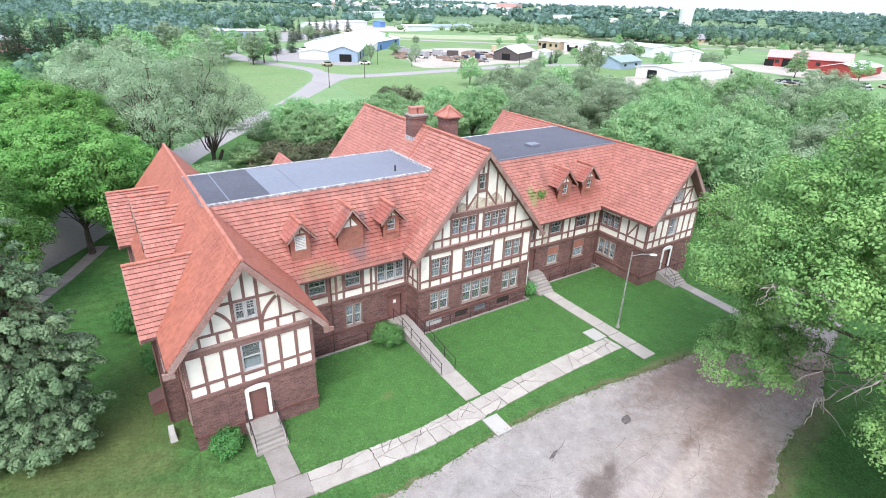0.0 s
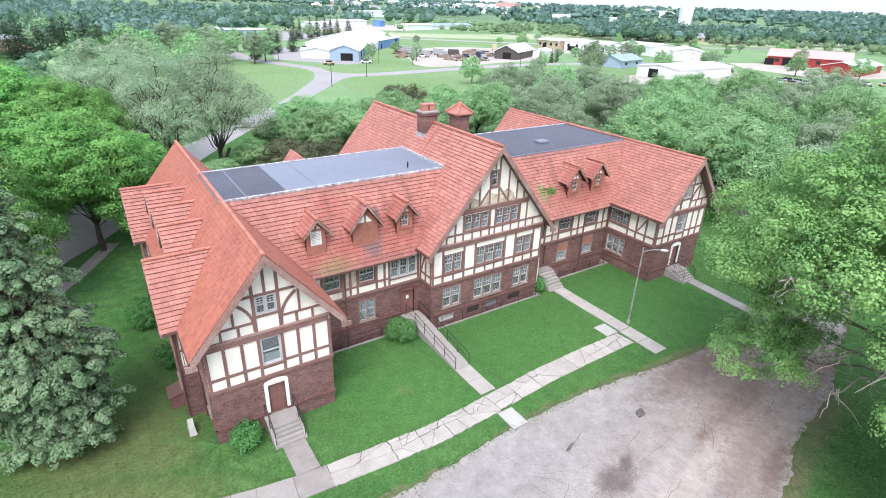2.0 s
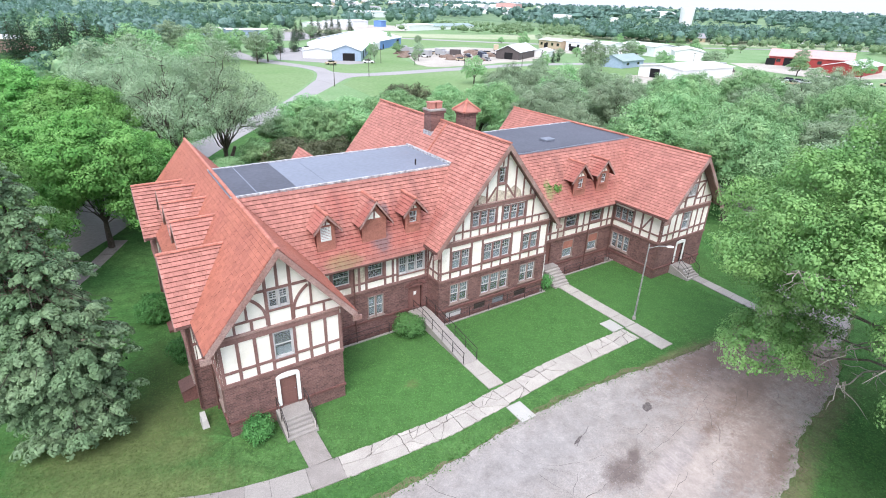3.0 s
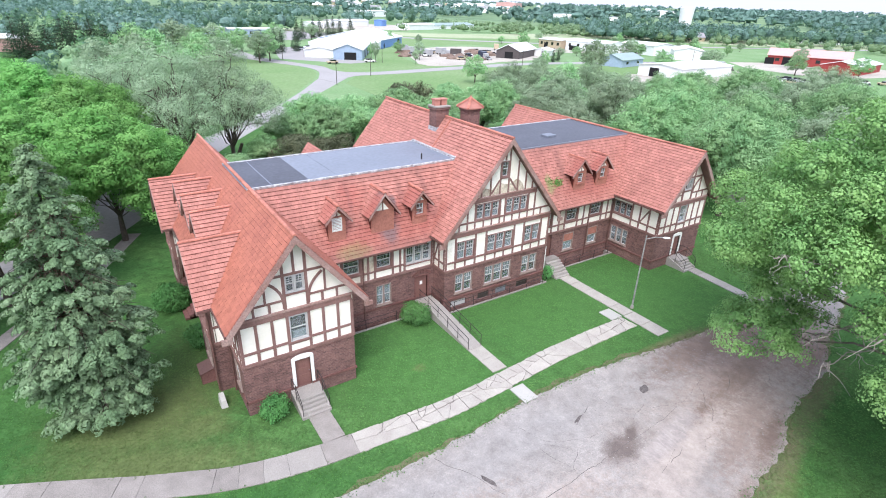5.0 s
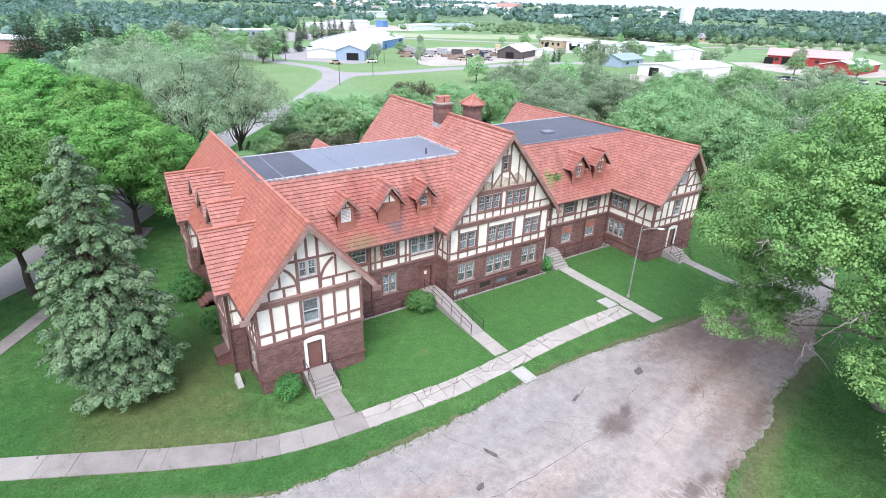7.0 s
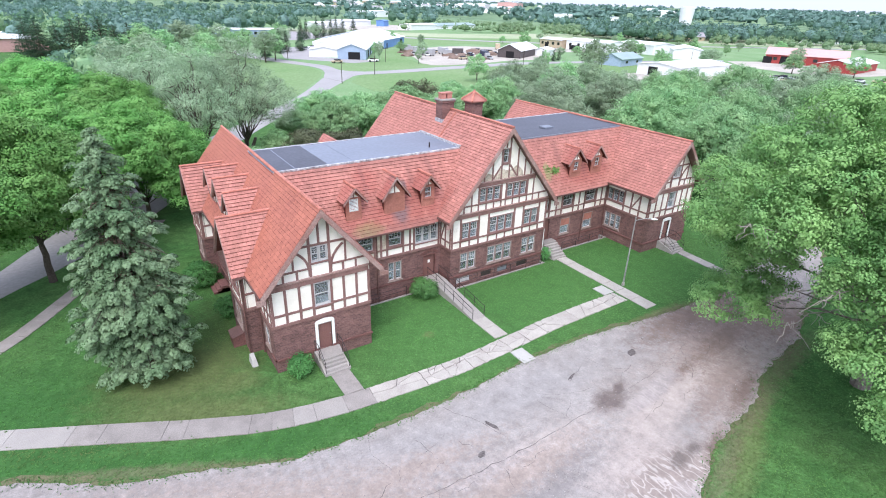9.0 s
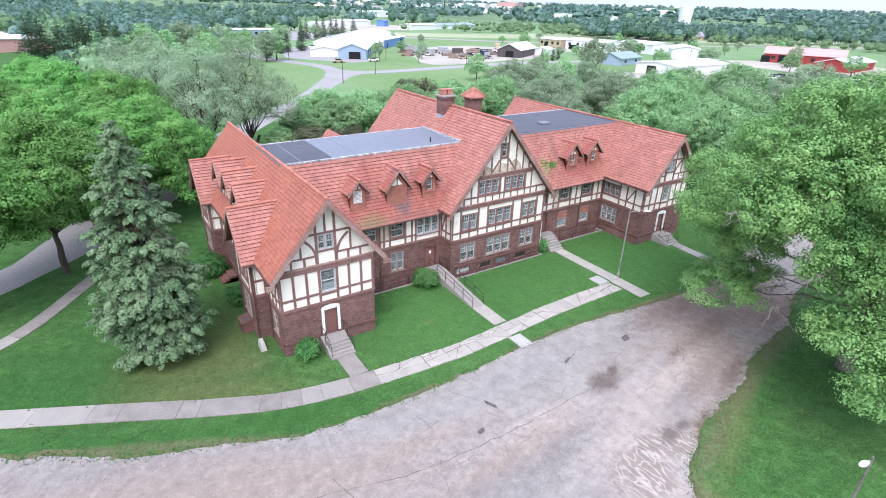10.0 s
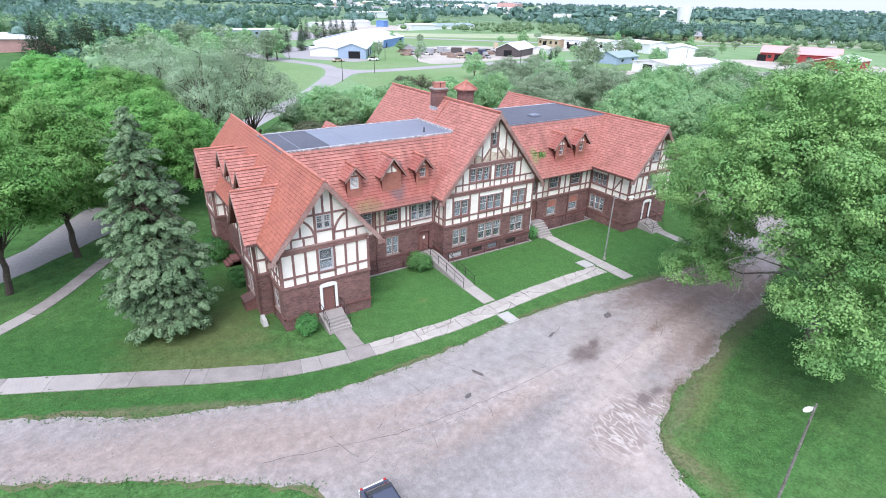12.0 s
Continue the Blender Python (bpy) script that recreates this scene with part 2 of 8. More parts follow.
class Face:
    """A wall's own frame: u along it, n out of it, z up."""

    def __init__(self, x, y, ux, uy):
        self.o, self.u, self.n = Vector((x, y, 0)), Vector((ux, uy, 0)), Vector((uy, -ux, 0))

    def at(self, u, n, z):
        return tuple(self.o + u * self.u + n * self.n + Vector((0, 0, z)))

    def box(self, u0, u1, n0, n1, z0, z1):
        v = [self.at(u, n, z) for z in (z0, z1) for u, n in ((u0, n1), (u1, n1), (u1, n0), (u0, n0))]
        return v, BOX

    def prism(self, poly, n0, n1):
        """A flat shape in the wall's plane, counter-clockwise from outside, from depth n0 out to n1."""
        k = len(poly)
        v = [self.at(u, n1, z) for u, z in poly] + [self.at(u, n0, z) for u, z in poly]
        f = [tuple(range(k)), tuple(reversed(range(k, 2 * k)))]
        f += [(i, k + i, k + (i + 1) % k, (i + 1) % k) for i in range(k)]
        return v, f

    def beam(self, a, b, w, n0, n1):
        (u0, z0), (u1, z1) = a, b
        d = math.hypot(u1 - u0, z1 - z0)
        pu, pz = -(z1 - z0) / d * w / 2, (u1 - u0) / d * w / 2
        return self.prism([(u0 - pu, z0 - pz), (u1 - pu, z1 - pz), (u1 + pu, z1 + pz), (u0 + pu, z0 + pz)], n0, n1)

    def arc(self, a, b, bulge, w, n0, n1, steps=8):
        """A curved brace from a to b."""
        (u0, z0), (u1, z1) = a, b
        d = math.hypot(u1 - u0, z1 - z0)
        pu, pz = -(z1 - z0) / d, (u1 - u0) / d
        mid = []
        for i in range(steps + 1):
            t = i / steps
            h = bulge * 4 * t * (1 - t)
            mid.append((u0 + t * (u1 - u0) + h * pu, z0 + t * (z1 - z0) + h * pz))
        side = []
        for i, (u, z) in enumerate(mid):
            (a0, b0), (a1, b1) = mid[max(i - 1, 0)], mid[min(i + 1, steps)]
            k = math.hypot(a1 - a0, b1 - b0)
            side.append((-(b1 - b0) / k * w / 2, (a1 - a0) / k * w / 2))
        verts, faces = [], []
        for (u, z), (pu, pz) in zip(mid, side):
            verts += [self.at(u - pu, n1, z - pz), self.at(u + pu, n1, z + pz), self.at(u + pu, n0, z + pz), self.at(u - pu, n0, z - pz)]
        for i in range(steps):
            a, b = 4 * i, 4 * i + 4
            faces += [(a + j, b + j, b + (j + 1) % 4, a + (j + 1) % 4) for j in range(4)]
        faces += [(0, 1, 2, 3), (4 * steps + 3, 4 * steps + 2, 4 * steps + 1, 4 * steps)]
        return verts, faces

    def wall(self, poly, holes, depth, n1=0.0):
        """A wall of the given outline with openings (u0, u1, z0, z1) right through it."""
        pts = [Vector(p) for p in poly]
        edges = [(i, (i + 1) % len(poly)) for i in range(len(poly))]
        for u0, u1, z0, z1 in holes:
            k = len(pts)
            pts += [Vector(p) for p in ((u0, z0), (u1, z0), (u1, z1), (u0, z1))]
            edges += [(k, k + 1), (k + 1, k + 2), (k + 2, k + 3), (k + 3, k)]
        vs, _, tris, _, _, _ = delaunay_2d_cdt(pts, edges, [], 0, 1e-5)

        def inside(p):
            hit = False
            for i in range(len(poly)):
                (xa, ya), (xb, yb) = poly[i], poly[(i + 1) % len(poly)]
                if (ya > p[1]) != (yb > p[1]) and p[0] < (xb - xa) * (p[1] - ya) / (yb - ya) + xa:
                    hit = not hit
            return hit and not any(a < p[0] < b and c < p[1] < d for a, b, c, d in holes)

        keep = []
        for t in tris:
            c = sum((vs[i] for i in t), Vector((0, 0))) / 3
            if inside(c):
                (a, b, g) = [vs[i] for i in t]
                t = tuple(t) if (b - a).cross(g - a) > 0 else tuple(reversed(t))
                keep.append(t)
        k = len(vs)
        verts = [self.at(p[0], n1, p[1]) for p in vs] + [self.at(p[0], n1 - depth, p[1]) for p in vs]
        faces = list(keep) + [tuple(k + i for i in reversed(t)) for t in keep]
        seen = {}
        for t in keep:
            for i in range(3):
                seen[(t[i], t[(i + 1) % 3])] = True
        for a, b in seen:
            if (b, a) not in seen:
                faces.append((a, k + a, k + b, b))
        return verts, faces


def quads_mesh(name, corners, material, smooth=False):
    """A mesh of loose quads from an array (n, 4, 3)."""
    n = len(corners)
    me = bpy.data.meshes.new(name)
    me.vertices.add(4 * n)
    me.vertices.foreach_set("co", np.asarray(corners, dtype=np.float32).ravel())
    me.loops.add(4 * n)
    me.loops.foreach_set("vertex_index", np.arange(4 * n, dtype=np.int32))
    me.polygons.add(n)
    me.polygons.foreach_set("loop_start", np.arange(0, 4 * n, 4, dtype=np.int32))
    me.polygons.foreach_set("loop_total", np.full(n, 4, dtype=np.int32))
    me.materials.append(material)
    me.update(calc_edges=True)
    return me

# ---- ground, drive and walks ----
M_GRASS = mat("lawn_grass", (0.046, 0.125, 0.034), rough=0.95, var=0.3, scale=0.13, fine=6.0, bump=0.6, col2=(0.08, 0.16, 0.05), spec=0.1, distance=0.05)
M_DRIVE = mat("worn_asphalt_and_gravel", (0.34, 0.313, 0.296), rough=0.95, var=0.12, scale=0.3, fine=14.0, bump=0.4, col2=(0.29, 0.262, 0.244), spec=0.15)
M_DIRT = mat("brown_dirt", (0.24, 0.175, 0.145), rough=1.0, var=0.35, scale=0.7, fine=12.0, bump=0.6, spec=0.1)
M_AREA_FLOOR = mat("area_floor_brown", (0.17, 0.14, 0.125), rough=0.8, var=0.3, scale=0.9, fine=12.0)
M_SEAM = mat("dark_crack_fill", (0.13, 0.115, 0.11), rough=1.0, var=0.3)
M_HOLE = mat("broken_asphalt", (0.155, 0.135, 0.13), rough=1.0, var=0.5, scale=6.0, fine=16.0, bump=0.8)
M_ROAD = mat("pale_road_surface", (0.33, 0.315, 0.315), rough=0.9, var=0.12, scale=0.08, fine=3.0, bump=0.1)
M_YARD = mat("gravel_yard", (0.46, 0.42, 0.37), rough=1.0, var=0.25, scale=0.06, fine=2.0, bump=0.1)
M_FIELD = mat("mown_field", (0.15, 0.245, 0.10), rough=1.0, var=0.2, scale=0.03, fine=1.0, bump=0.0, col2=(0.20, 0.28, 0.14), spec=0.1)
# The far land's main green is paler and bluer than the near fields.
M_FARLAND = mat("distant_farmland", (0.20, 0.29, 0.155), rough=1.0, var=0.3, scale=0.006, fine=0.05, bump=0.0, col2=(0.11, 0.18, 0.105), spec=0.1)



def stain(m, colour, spots, edge=0.35, ragged=0.9, freq=0.9, strength=1.0):
    """Lays stains of another colour at (x, y, rx, ry, turn) over a material, with ragged soft rims."""
    nt = m.node_tree
    b = nt.nodes["Principled BSDF"]
    src = b.inputs["Base Color"].links[0].from_socket
    geo = nt.nodes.new("ShaderNodeNewGeometry")
    nz = nt.nodes.new("ShaderNodeTexNoise")
    nz.inputs["Scale"].default_value = freq
    nz.inputs["Detail"].default_value = 6
    nz.inputs["Roughness"].default_value = 0.7
    nt.links.new(geo.outputs["Position"], nz.inputs["Vector"])
    total = None
    for x, y, rx, ry, turn in spots:
        mp = nt.nodes.new("ShaderNodeMapping")
        mp.vector_type = "TEXTURE"
        mp.inputs["Location"].default_value = (x, y, 0)
        mp.inputs["Rotation"].default_value = (0, 0, radians(turn))
        mp.inputs["Scale"].default_value = (rx, ry, 50)
        nt.links.new(geo.outputs["Position"], mp.inputs["Vector"])
        ln = nt.nodes.new("ShaderNodeVectorMath")
        ln.operation = "LENGTH"
        nt.links.new(mp.outputs[0], ln.inputs[0])
        if total is None:
            total = ln.outputs["Value"]
        else:
            mn = nt.nodes.new("ShaderNodeMath")
            mn.operation = "MINIMUM"
            nt.links.new(total, mn.inputs[0])
            nt.links.new(ln.outputs["Value"], mn.inputs[1])
            total = mn.outputs[0]
    ma = nt.nodes.new("ShaderNodeMath")
    ma.operation = "MULTIPLY_ADD"
    nt.links.new(nz.outputs[0], ma.inputs[0])
    ma.inputs[1].default_value = ragged * 2
    fine = nt.nodes.new("ShaderNodeTexNoise")
    fine.inputs["Scale"].default_value = freq * 7
    fine.inputs["Detail"].default_value = 4
    fine.inputs["Roughness"].default_value = 0.75
    nt.links.new(geo.outputs["Position"], fine.inputs["Vector"])
    speck = nt.nodes.new("ShaderNodeMath")
    speck.operation = "MULTIPLY_ADD"
    nt.links.new(fine.outputs[0], speck.inputs[0])
    speck.inputs[1].default_value = ragged * 1.6
    nt.links.new(total, speck.inputs[2])
    back = nt.nodes.new("ShaderNodeMath")
    back.operation = "SUBTRACT"
    nt.links.new(speck.outputs[0], back.inputs[0])
    back.inputs[1].default_value = ragged * 0.8
    nt.links.new(back.outputs[0], ma.inputs[2])
    rg = nt.nodes.new("ShaderNodeMapRange")
    rg.inputs[1].default_value, rg.inputs[2].default_value = 1 + ragged - edge, 1 + ragged + edge
    rg.inputs[3].default_value, rg.inputs[4].default_value = strength, 0
    nt.links.new(ma.outputs[0], rg.inputs[0])
    mx = nt.nodes.new("ShaderNodeMix")
    mx.data_type = "RGBA"
    nt.links.new(rg.outputs[0], mx.inputs[0])
    nt.links.new(src, mx.inputs[6])
    mx.inputs[7].default_value = (*colour, 1)
    nt.links.new(mx.outputs[2], b.inputs["Base Color"])




def mottle(m, scale, low, high):
    """Another scale of light and dark in a material."""
    nt = m.node_tree
    b = nt.nodes["Principled BSDF"]
    src = b.inputs["Base Color"].links[0].from_socket
    geo = nt.nodes.new("ShaderNodeNewGeometry")
    nz = nt.nodes.new("ShaderNodeTexNoise")
    nz.inputs["Scale"].default_value = scale
    nz.inputs["Detail"].default_value = 4
    nz.inputs["Roughness"].default_value = 0.6
    nt.links.new(geo.outputs["Position"], nz.inputs["Vector"])
    rg = nt.nodes.new("ShaderNodeMapRange")
    rg.inputs[1].default_value, rg.inputs[2].default_value = 0.32, 0.68
    rg.inputs[3].default_value, rg.inputs[4].default_value = low, high
    nt.links.new(nz.outputs[0], rg.inputs[0])
    hs = nt.nodes.new("ShaderNodeHueSaturation")
    nt.links.new(src, hs.inputs["Color"])
    nt.links.new(rg.outputs[0], hs.inputs["Value"])
    nt.links.new(hs.outputs[0], b.inputs["Base Color"])


mottle(M_GRASS, 1.1, 0.82, 1.2)
mottle(M_GRASS, 22.0, 0.8, 1.2)
mottle(M_DRIVE, 1.3, 0.94, 1.06)
mottle(M_DRIVE, 5.0, 0.95, 1.05)
mottle(M_DRIVE, 34.0, 0.9, 1.1)
mottle(M_TILE, 1.6, 0.86, 1.08)
mottle(M_BRICK, 0.7, 0.84, 1.14)
mottle(M_STUCCO, 1.4, 0.96, 1.03)
stain(M_STUCCO, (0.42, 0.34, 0.27), [(9.8, 5.6, 0.7, 0.5, 0), (16.8, 4.6, 0.3, 0.4, 0), (26.6, 4.6, 0.3, 0.4, 0), (30.4, 5.6, 0.5, 0.4, 0)], 0.4, 1.2, 1.8, 0.6)
stain(M_TILE, (0.25, 0.27, 0.12), [(9.4, 5.25, 1.1, 0.3, 0), (28.8, 6.2, 0.4, 0.4, 0)], 0.35, 0.8, 2.2, 0.8)
stain(M_TILE, (0.34, 0.10, 0.08), [(12.0, 5.7, 5.2, 0.55, 0), (8.4, 6.0, 0.9, 0.7, 0), (15, 6.0, 0.9, 0.8, 0), (33.5, 5.9, 3.0, 0.6, 0), (13.5, 8.6, 4.0, 0.4, 0), (14.2, 6.2, 1.8, 0.7, 0), (10, 7.2, 1.0, 0.5, 0)], 0.5, 1.0, 1.6, 0.65)
mottle(M_DRIVE, 11.0, 0.9, 1.08)
stain(M_DRIVE, (0.245, 0.222, 0.222), [(-9, -7.5, 12, 2.4, -26), (-1, -12.5, 7, 2.5, -12), (5, -17, 6, 2.5, 0)], 0.9, 1.4, 2.2, 0.75)
stain(M_DRIVE, (0.29, 0.222, 0.195), [(31, -12.5, 9, 3.6, 8), (37, -11, 6, 4, 0), (24, -16.5, 6, 1.6, 14), (-9, -7.8, 9, 1.6, -26), (14.5, -19.5, 4.5, 2.2, 15), (-12, -6, 6, 1.2, -28)], 0.8, 1.3, 1.6, 0.65)
stain(M_DRIVE, (0.40, 0.335, 0.30), [(-6, -9.6, 9, 2.0, -22), (-1, -13.5, 4, 1.4, -10), (7, -14.2, 6, 0.9, 3), (20, -15.2, 5, 1.0, 8), (2, -10.5, 3.0, 0.8, -20)], 0.5, 1.5, 2.6, 0.6)
stain(M_DRIVE, (0.155, 0.108, 0.09), [(31.5, -9.9, 4.6, 1.0, 4), (28.2, -9.7, 3.8, 1.3, 5), (36.6, -14.8, 3.4, 0.8, 12), (29.0, -9.5, 2.2, 0.6, 0), (25.2, -17.4, 2.6, 0.5, 16), (23.2, -14.0, 2.6, 0.3, 10), (19.0, -19.2, 1.6, 0.4, 20)], 0.6, 1.4, 1.8, 0.8)
stain(M_DRIVE, (0.155, 0.125, 0.115), [(17.0, -13.35, 1.3, 0.8, 8), (18.3, -12.9, 0.9, 0.35, 25)], 0.4, 0.6, 1.8, 0.95)
stain(M_DRIVE, (0.21, 0.185, 0.18), [(9.4, -16.4, 1.8, 0.5, 10), (6.6, -15.6, 1.2, 0.3, 30), (11.5, -15.6, 1.4, 0.35, 0), (-3.5, -11.8, 1.8, 0.3, -20)], 0.5, 1.7, 3.4, 0.6)


def silt_ridges(m, dark, pale, spots, turn, scale):
    """Dried mud pushed into wavy ridges by wheels, inside ragged patches."""
    nt = m.node_tree
    b = nt.nodes["Principled BSDF"]
    before = b.inputs["Base Color"].links[0].from_socket
    stain(m, dark, spots, 0.3, 0.6, 1.2, 1.0)
    mix = b.inputs["Base Color"].links[0].from_node
    geo = nt.nodes.new("ShaderNodeNewGeometry")
    mp = nt.nodes.new("ShaderNodeMapping")
    mp.inputs["Rotation"].default_value = (0, 0, radians(turn))
    nt.links.new(geo.outputs["Position"], mp.inputs["Vector"])
    mp.inputs["Scale"].default_value = (scale, scale * 0.4, 1)
    wv = nt.nodes.new("ShaderNodeTexNoise")
    wv.inputs["Scale"].default_value = 1.0
    wv.inputs["Detail"].default_value = 1.0
    wv.inputs["Distortion"].default_value = 0.5
    nt.links.new(mp.outputs[0], wv.inputs["Vector"])
    off = nt.nodes.new("ShaderNodeMath")
    off.operation = "SUBTRACT"
    off.inputs[1].default_value = 0.5
    nt.links.new(wv.outputs[0], off.inputs[0])
    ab = nt.nodes.new("ShaderNodeMath")
    ab.operation = "ABSOLUTE"
    nt.links.new(off.outputs[0], ab.inputs[0])
    rg = nt.nodes.new("ShaderNodeMapRange")
    rg.inputs[1].default_value, rg.inputs[2].default_value = 0.02, 0.07
    rg.inputs[3].default_value, rg.inputs[4].default_value = 1, 0
    nt.links.new(ab.outputs[0], rg.inputs[0])
    mx = nt.nodes.new("ShaderNodeMix")
    mx.data_type = "RGBA"
    nt.links.new(rg.outputs[0], mx.inputs[0])
    mx.inputs[6].default_value = (*dark, 1)
    mx.inputs[7].default_value = (*pale, 1)
    nt.links.new(mx.outputs[2], mix.inputs[7])


stain(M_DRIVE, (0.40, 0.345, 0.315), [(12.5, -17.6, 5.5, 0.8, 8), (12.2, -21.4, 1.2, 3.0, 0), (8.5, -14.4, 4.5, 0.7, 4), (21, -15.6, 5.5, 0.8, 9)], 0.5, 1.5, 2.0, 0.75)
stain(M_DRIVE, (0.27, 0.257, 0.252), [(2.0, -9.9, 6.5, 1.5, -6), (13, -10.0, 6, 1.6, 2), (24, -10.2, 4.5, 1.4, 4), (6.5, -18.6, 4.0, 1.8, 0), (20.5, -17.2, 3.0, 0.7, 14), (-7.6, -7.6, 2.0, 0.7, -25), (-13, -4.4, 2.4, 0.7, -27)], 0.7, 1.4, 1.4, 0.55)
silt_ridges(M_DRIVE, (0.28, 0.232, 0.208), (0.44, 0.39, 0.36), [(14.4, -19.6, 3.4, 1.7, 8)], 12, 2.4)
stain(M_DRIVE, (0.15, 0.125, 0.115), [(16.6, -18.7, 0.8, 0.45, 10), (17.9, -18.6, 0.6, 0.3, 10)], 0.5, 0.8, 2.2, 0.8)
silt_ridges(M_DRIVE, (0.335, 0.295, 0.28), (0.38, 0.335, 0.315), [(6.2, -14.1, 3.4, 0.6, 6), (20.5, -14.2, 3.0, 0.6, 10), (15.0, -22.2, 1.2, 2.2, 0)], 75, 2.2)
stain(M_DRIVE, (0.25, 0.19, 0.165), [(30.5, -12.0, 4.5, 1.6, 8), (26, -15.6, 3.4, 1.0, 12), (35, -12.6, 3.5, 1.8, 5), (22.5, -16.8, 2.2, 0.6, 15)], 0.5, 2.0, 3.2, 0.7)
stain(M_DRIVE, (0.205, 0.15, 0.125), [(30, -9.8, 5.0, 1.0, 4), (35, -10.6, 4.0, 1.8, 5), (37, -13, 4.0, 1.8, 12), (30, -13.2, 4.5, 0.8, 10)], 0.6, 1.8, 1.8, 0.75)
stain(M_DRIVE, (0.225, 0.205, 0.19), [(-8, -8.2, 9, 2.4, -24), (-2, -13.2, 5, 2.4, -8), (4, -15.6, 6, 2.2, 0)], 0.7, 2.6, 2.2, 0.55)
stain(M_DRIVE, (0.30, 0.235, 0.20), [(-5, -9.6, 8, 1.6, -22), (3, -11.6, 5, 0.7, -4), (8, -15.0, 5, 0.8, 4)], 0.6, 2.4, 3.0, 0.6)
mottle(M_DRIVE, 1.1, 0.88, 1.1)
mottle(M_DRIVE, 2.4, 0.92, 1.08)
mottle(M_DRIVE, 9.0, 0.93, 1.07)
FRESH = [(22.4, -0.5, 6.5, 5.5, 0), (11.2, -1.2, 5, 4.6, 0), (33.5, -2.5, 6.5, 5.6, 0)]
stain(M_GRASS, (0.068, 0.165, 0.045), FRESH, 0.6, 0.9, 0.6, 0.9)
# Spruce shade and fallen brown needles, both put into the grass colour.
SHADE_AND_NEEDLES = [(-5.2, 2.2, 4.2, 3.6, 0), (-4.5, -1.6, 3.6, 1.3, -25), (-2.2, 6.0, 1.6, 5.0, 0)]
# Left lawn darkened by a deeper green put into the grass colour.
DARKENED = [(-13, 3, 9, 5, -25), (-12, -2.6, 9, 1.6, -26), (-2, -5.8, 6, 1.2, -15)]
stain(M_GRASS, (0.042, 0.118, 0.031), DARKENED, 0.6, 0.9, 0.6, 0.9)
stain(M_GRASS, (0.075, 0.10, 0.035), SHADE_AND_NEEDLES, 0.5, 1.1, 0.9, 0.55)
stain(M_GRASS, (0.15, 0.17, 0.07), [(-5.5, -1.2, 5.0, 1.6, -25), (-2.6, 0.6, 1.5, 1.2, 0), (10.9, -1.2, 0.45, 0.35, 0), (-10, -5.2, 5, 0.5, -27), (-5.5, 3, 4.2, 3, 0), (26.5, -8.2, 4, 0.4, 0), (30.5, -9.0, 5, 0.5, 0), (20.8, -20.3, 5, 0.7, 22), (14.5, -23.6, 1.0, 2.5, 0)], 0.45, 0.9, 1.0, 0.5)
WORN = [(19.0, -20.1, 4.5, 0.5, 20), (25, -18.5, 4.5, 0.6, 12), (31, -17.2, 4.5, 0.7, 8), (14.3, -22.6, 0.5, 2.2, 0), (28.5, -8.4, 3.2, 0.5, 0), (-8, -4.6, 6, 0.35, -26)]
stain(M_GRASS, (0.21, 0.155, 0.115), WORN, 0.5, 1.6, 2.4, 0.4)
mottle(M_GRASS, 1.2, 0.86, 1.14)
mottle(M_GRASS, 5.0, 0.86, 1.14)


def land_height(x, y):
    """The land's height: level about the town, then climbing gently to the horizon."""
    return 0.0105 * max(0.0, math.hypot(x, y) - 720)


rings = [720, 900, 1200, 1700, 2400, 3400, 4600]
ring_n = 72
AREAS = ((7.0, 14.45, 4.8, 5.72), (30.45, 37.15, 4.9, 5.72), (16.45, 26.9, 3.6, 4.07))
ground_v = [(r * math.cos(2 * math.pi * i / ring_n), r * math.sin(2 * math.pi * i / ring_n), land_height(r, 0)) for r in rings for i in range(ring_n)]
ground_f = [(k * ring_n + i, (k + 1) * ring_n + i, (k + 1) * ring_n + (i + 1) % ring_n, k * ring_n + (i + 1) % ring_n) for k in range(len(rings) - 1) for i in range(ring_n)]
far_faces = len(ground_f)
flat_pts = [Vector(p[:2]) for p in ground_v[:ring_n]]
flat_edges = [(i, (i + 1) % ring_n) for i in range(ring_n)]
for x0, x1, y0, y1 in AREAS:
    k = len(flat_pts)
    flat_pts += [Vector(p) for p in ((x0, y0), (x1, y0), (x1, y1), (x0, y1))]
    flat_edges += [(k, k + 1), (k + 1, k + 2), (k + 2, k + 3), (k + 3, k)]
cdt_v, _, cdt_f, _, _, _ = delaunay_2d_cdt(flat_pts, flat_edges, [], 0, 1e-5)
base = len(ground_v)
ground_v += [(p.x, p.y, 0.0) for p in cdt_v]
for t in cdt_f:
    mx, my = sum(cdt_v[i].x for i in t) / 3, sum(cdt_v[i].y for i in t) / 3
    if any(x0 < mx < x1 and y0 < my < y1 for x0, x1, y0, y1 in AREAS):
        continue
    a, b, c = (cdt_v[i] for i in t)
    ground_f.append(tuple(base + i for i in (t if (b - a).cross(c - a) > 0 else reversed(t))))
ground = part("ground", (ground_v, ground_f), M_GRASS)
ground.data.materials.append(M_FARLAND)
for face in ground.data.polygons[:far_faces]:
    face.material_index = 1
tagged(ground, "green mown lawn and open grassland", "ground", kind="structure")


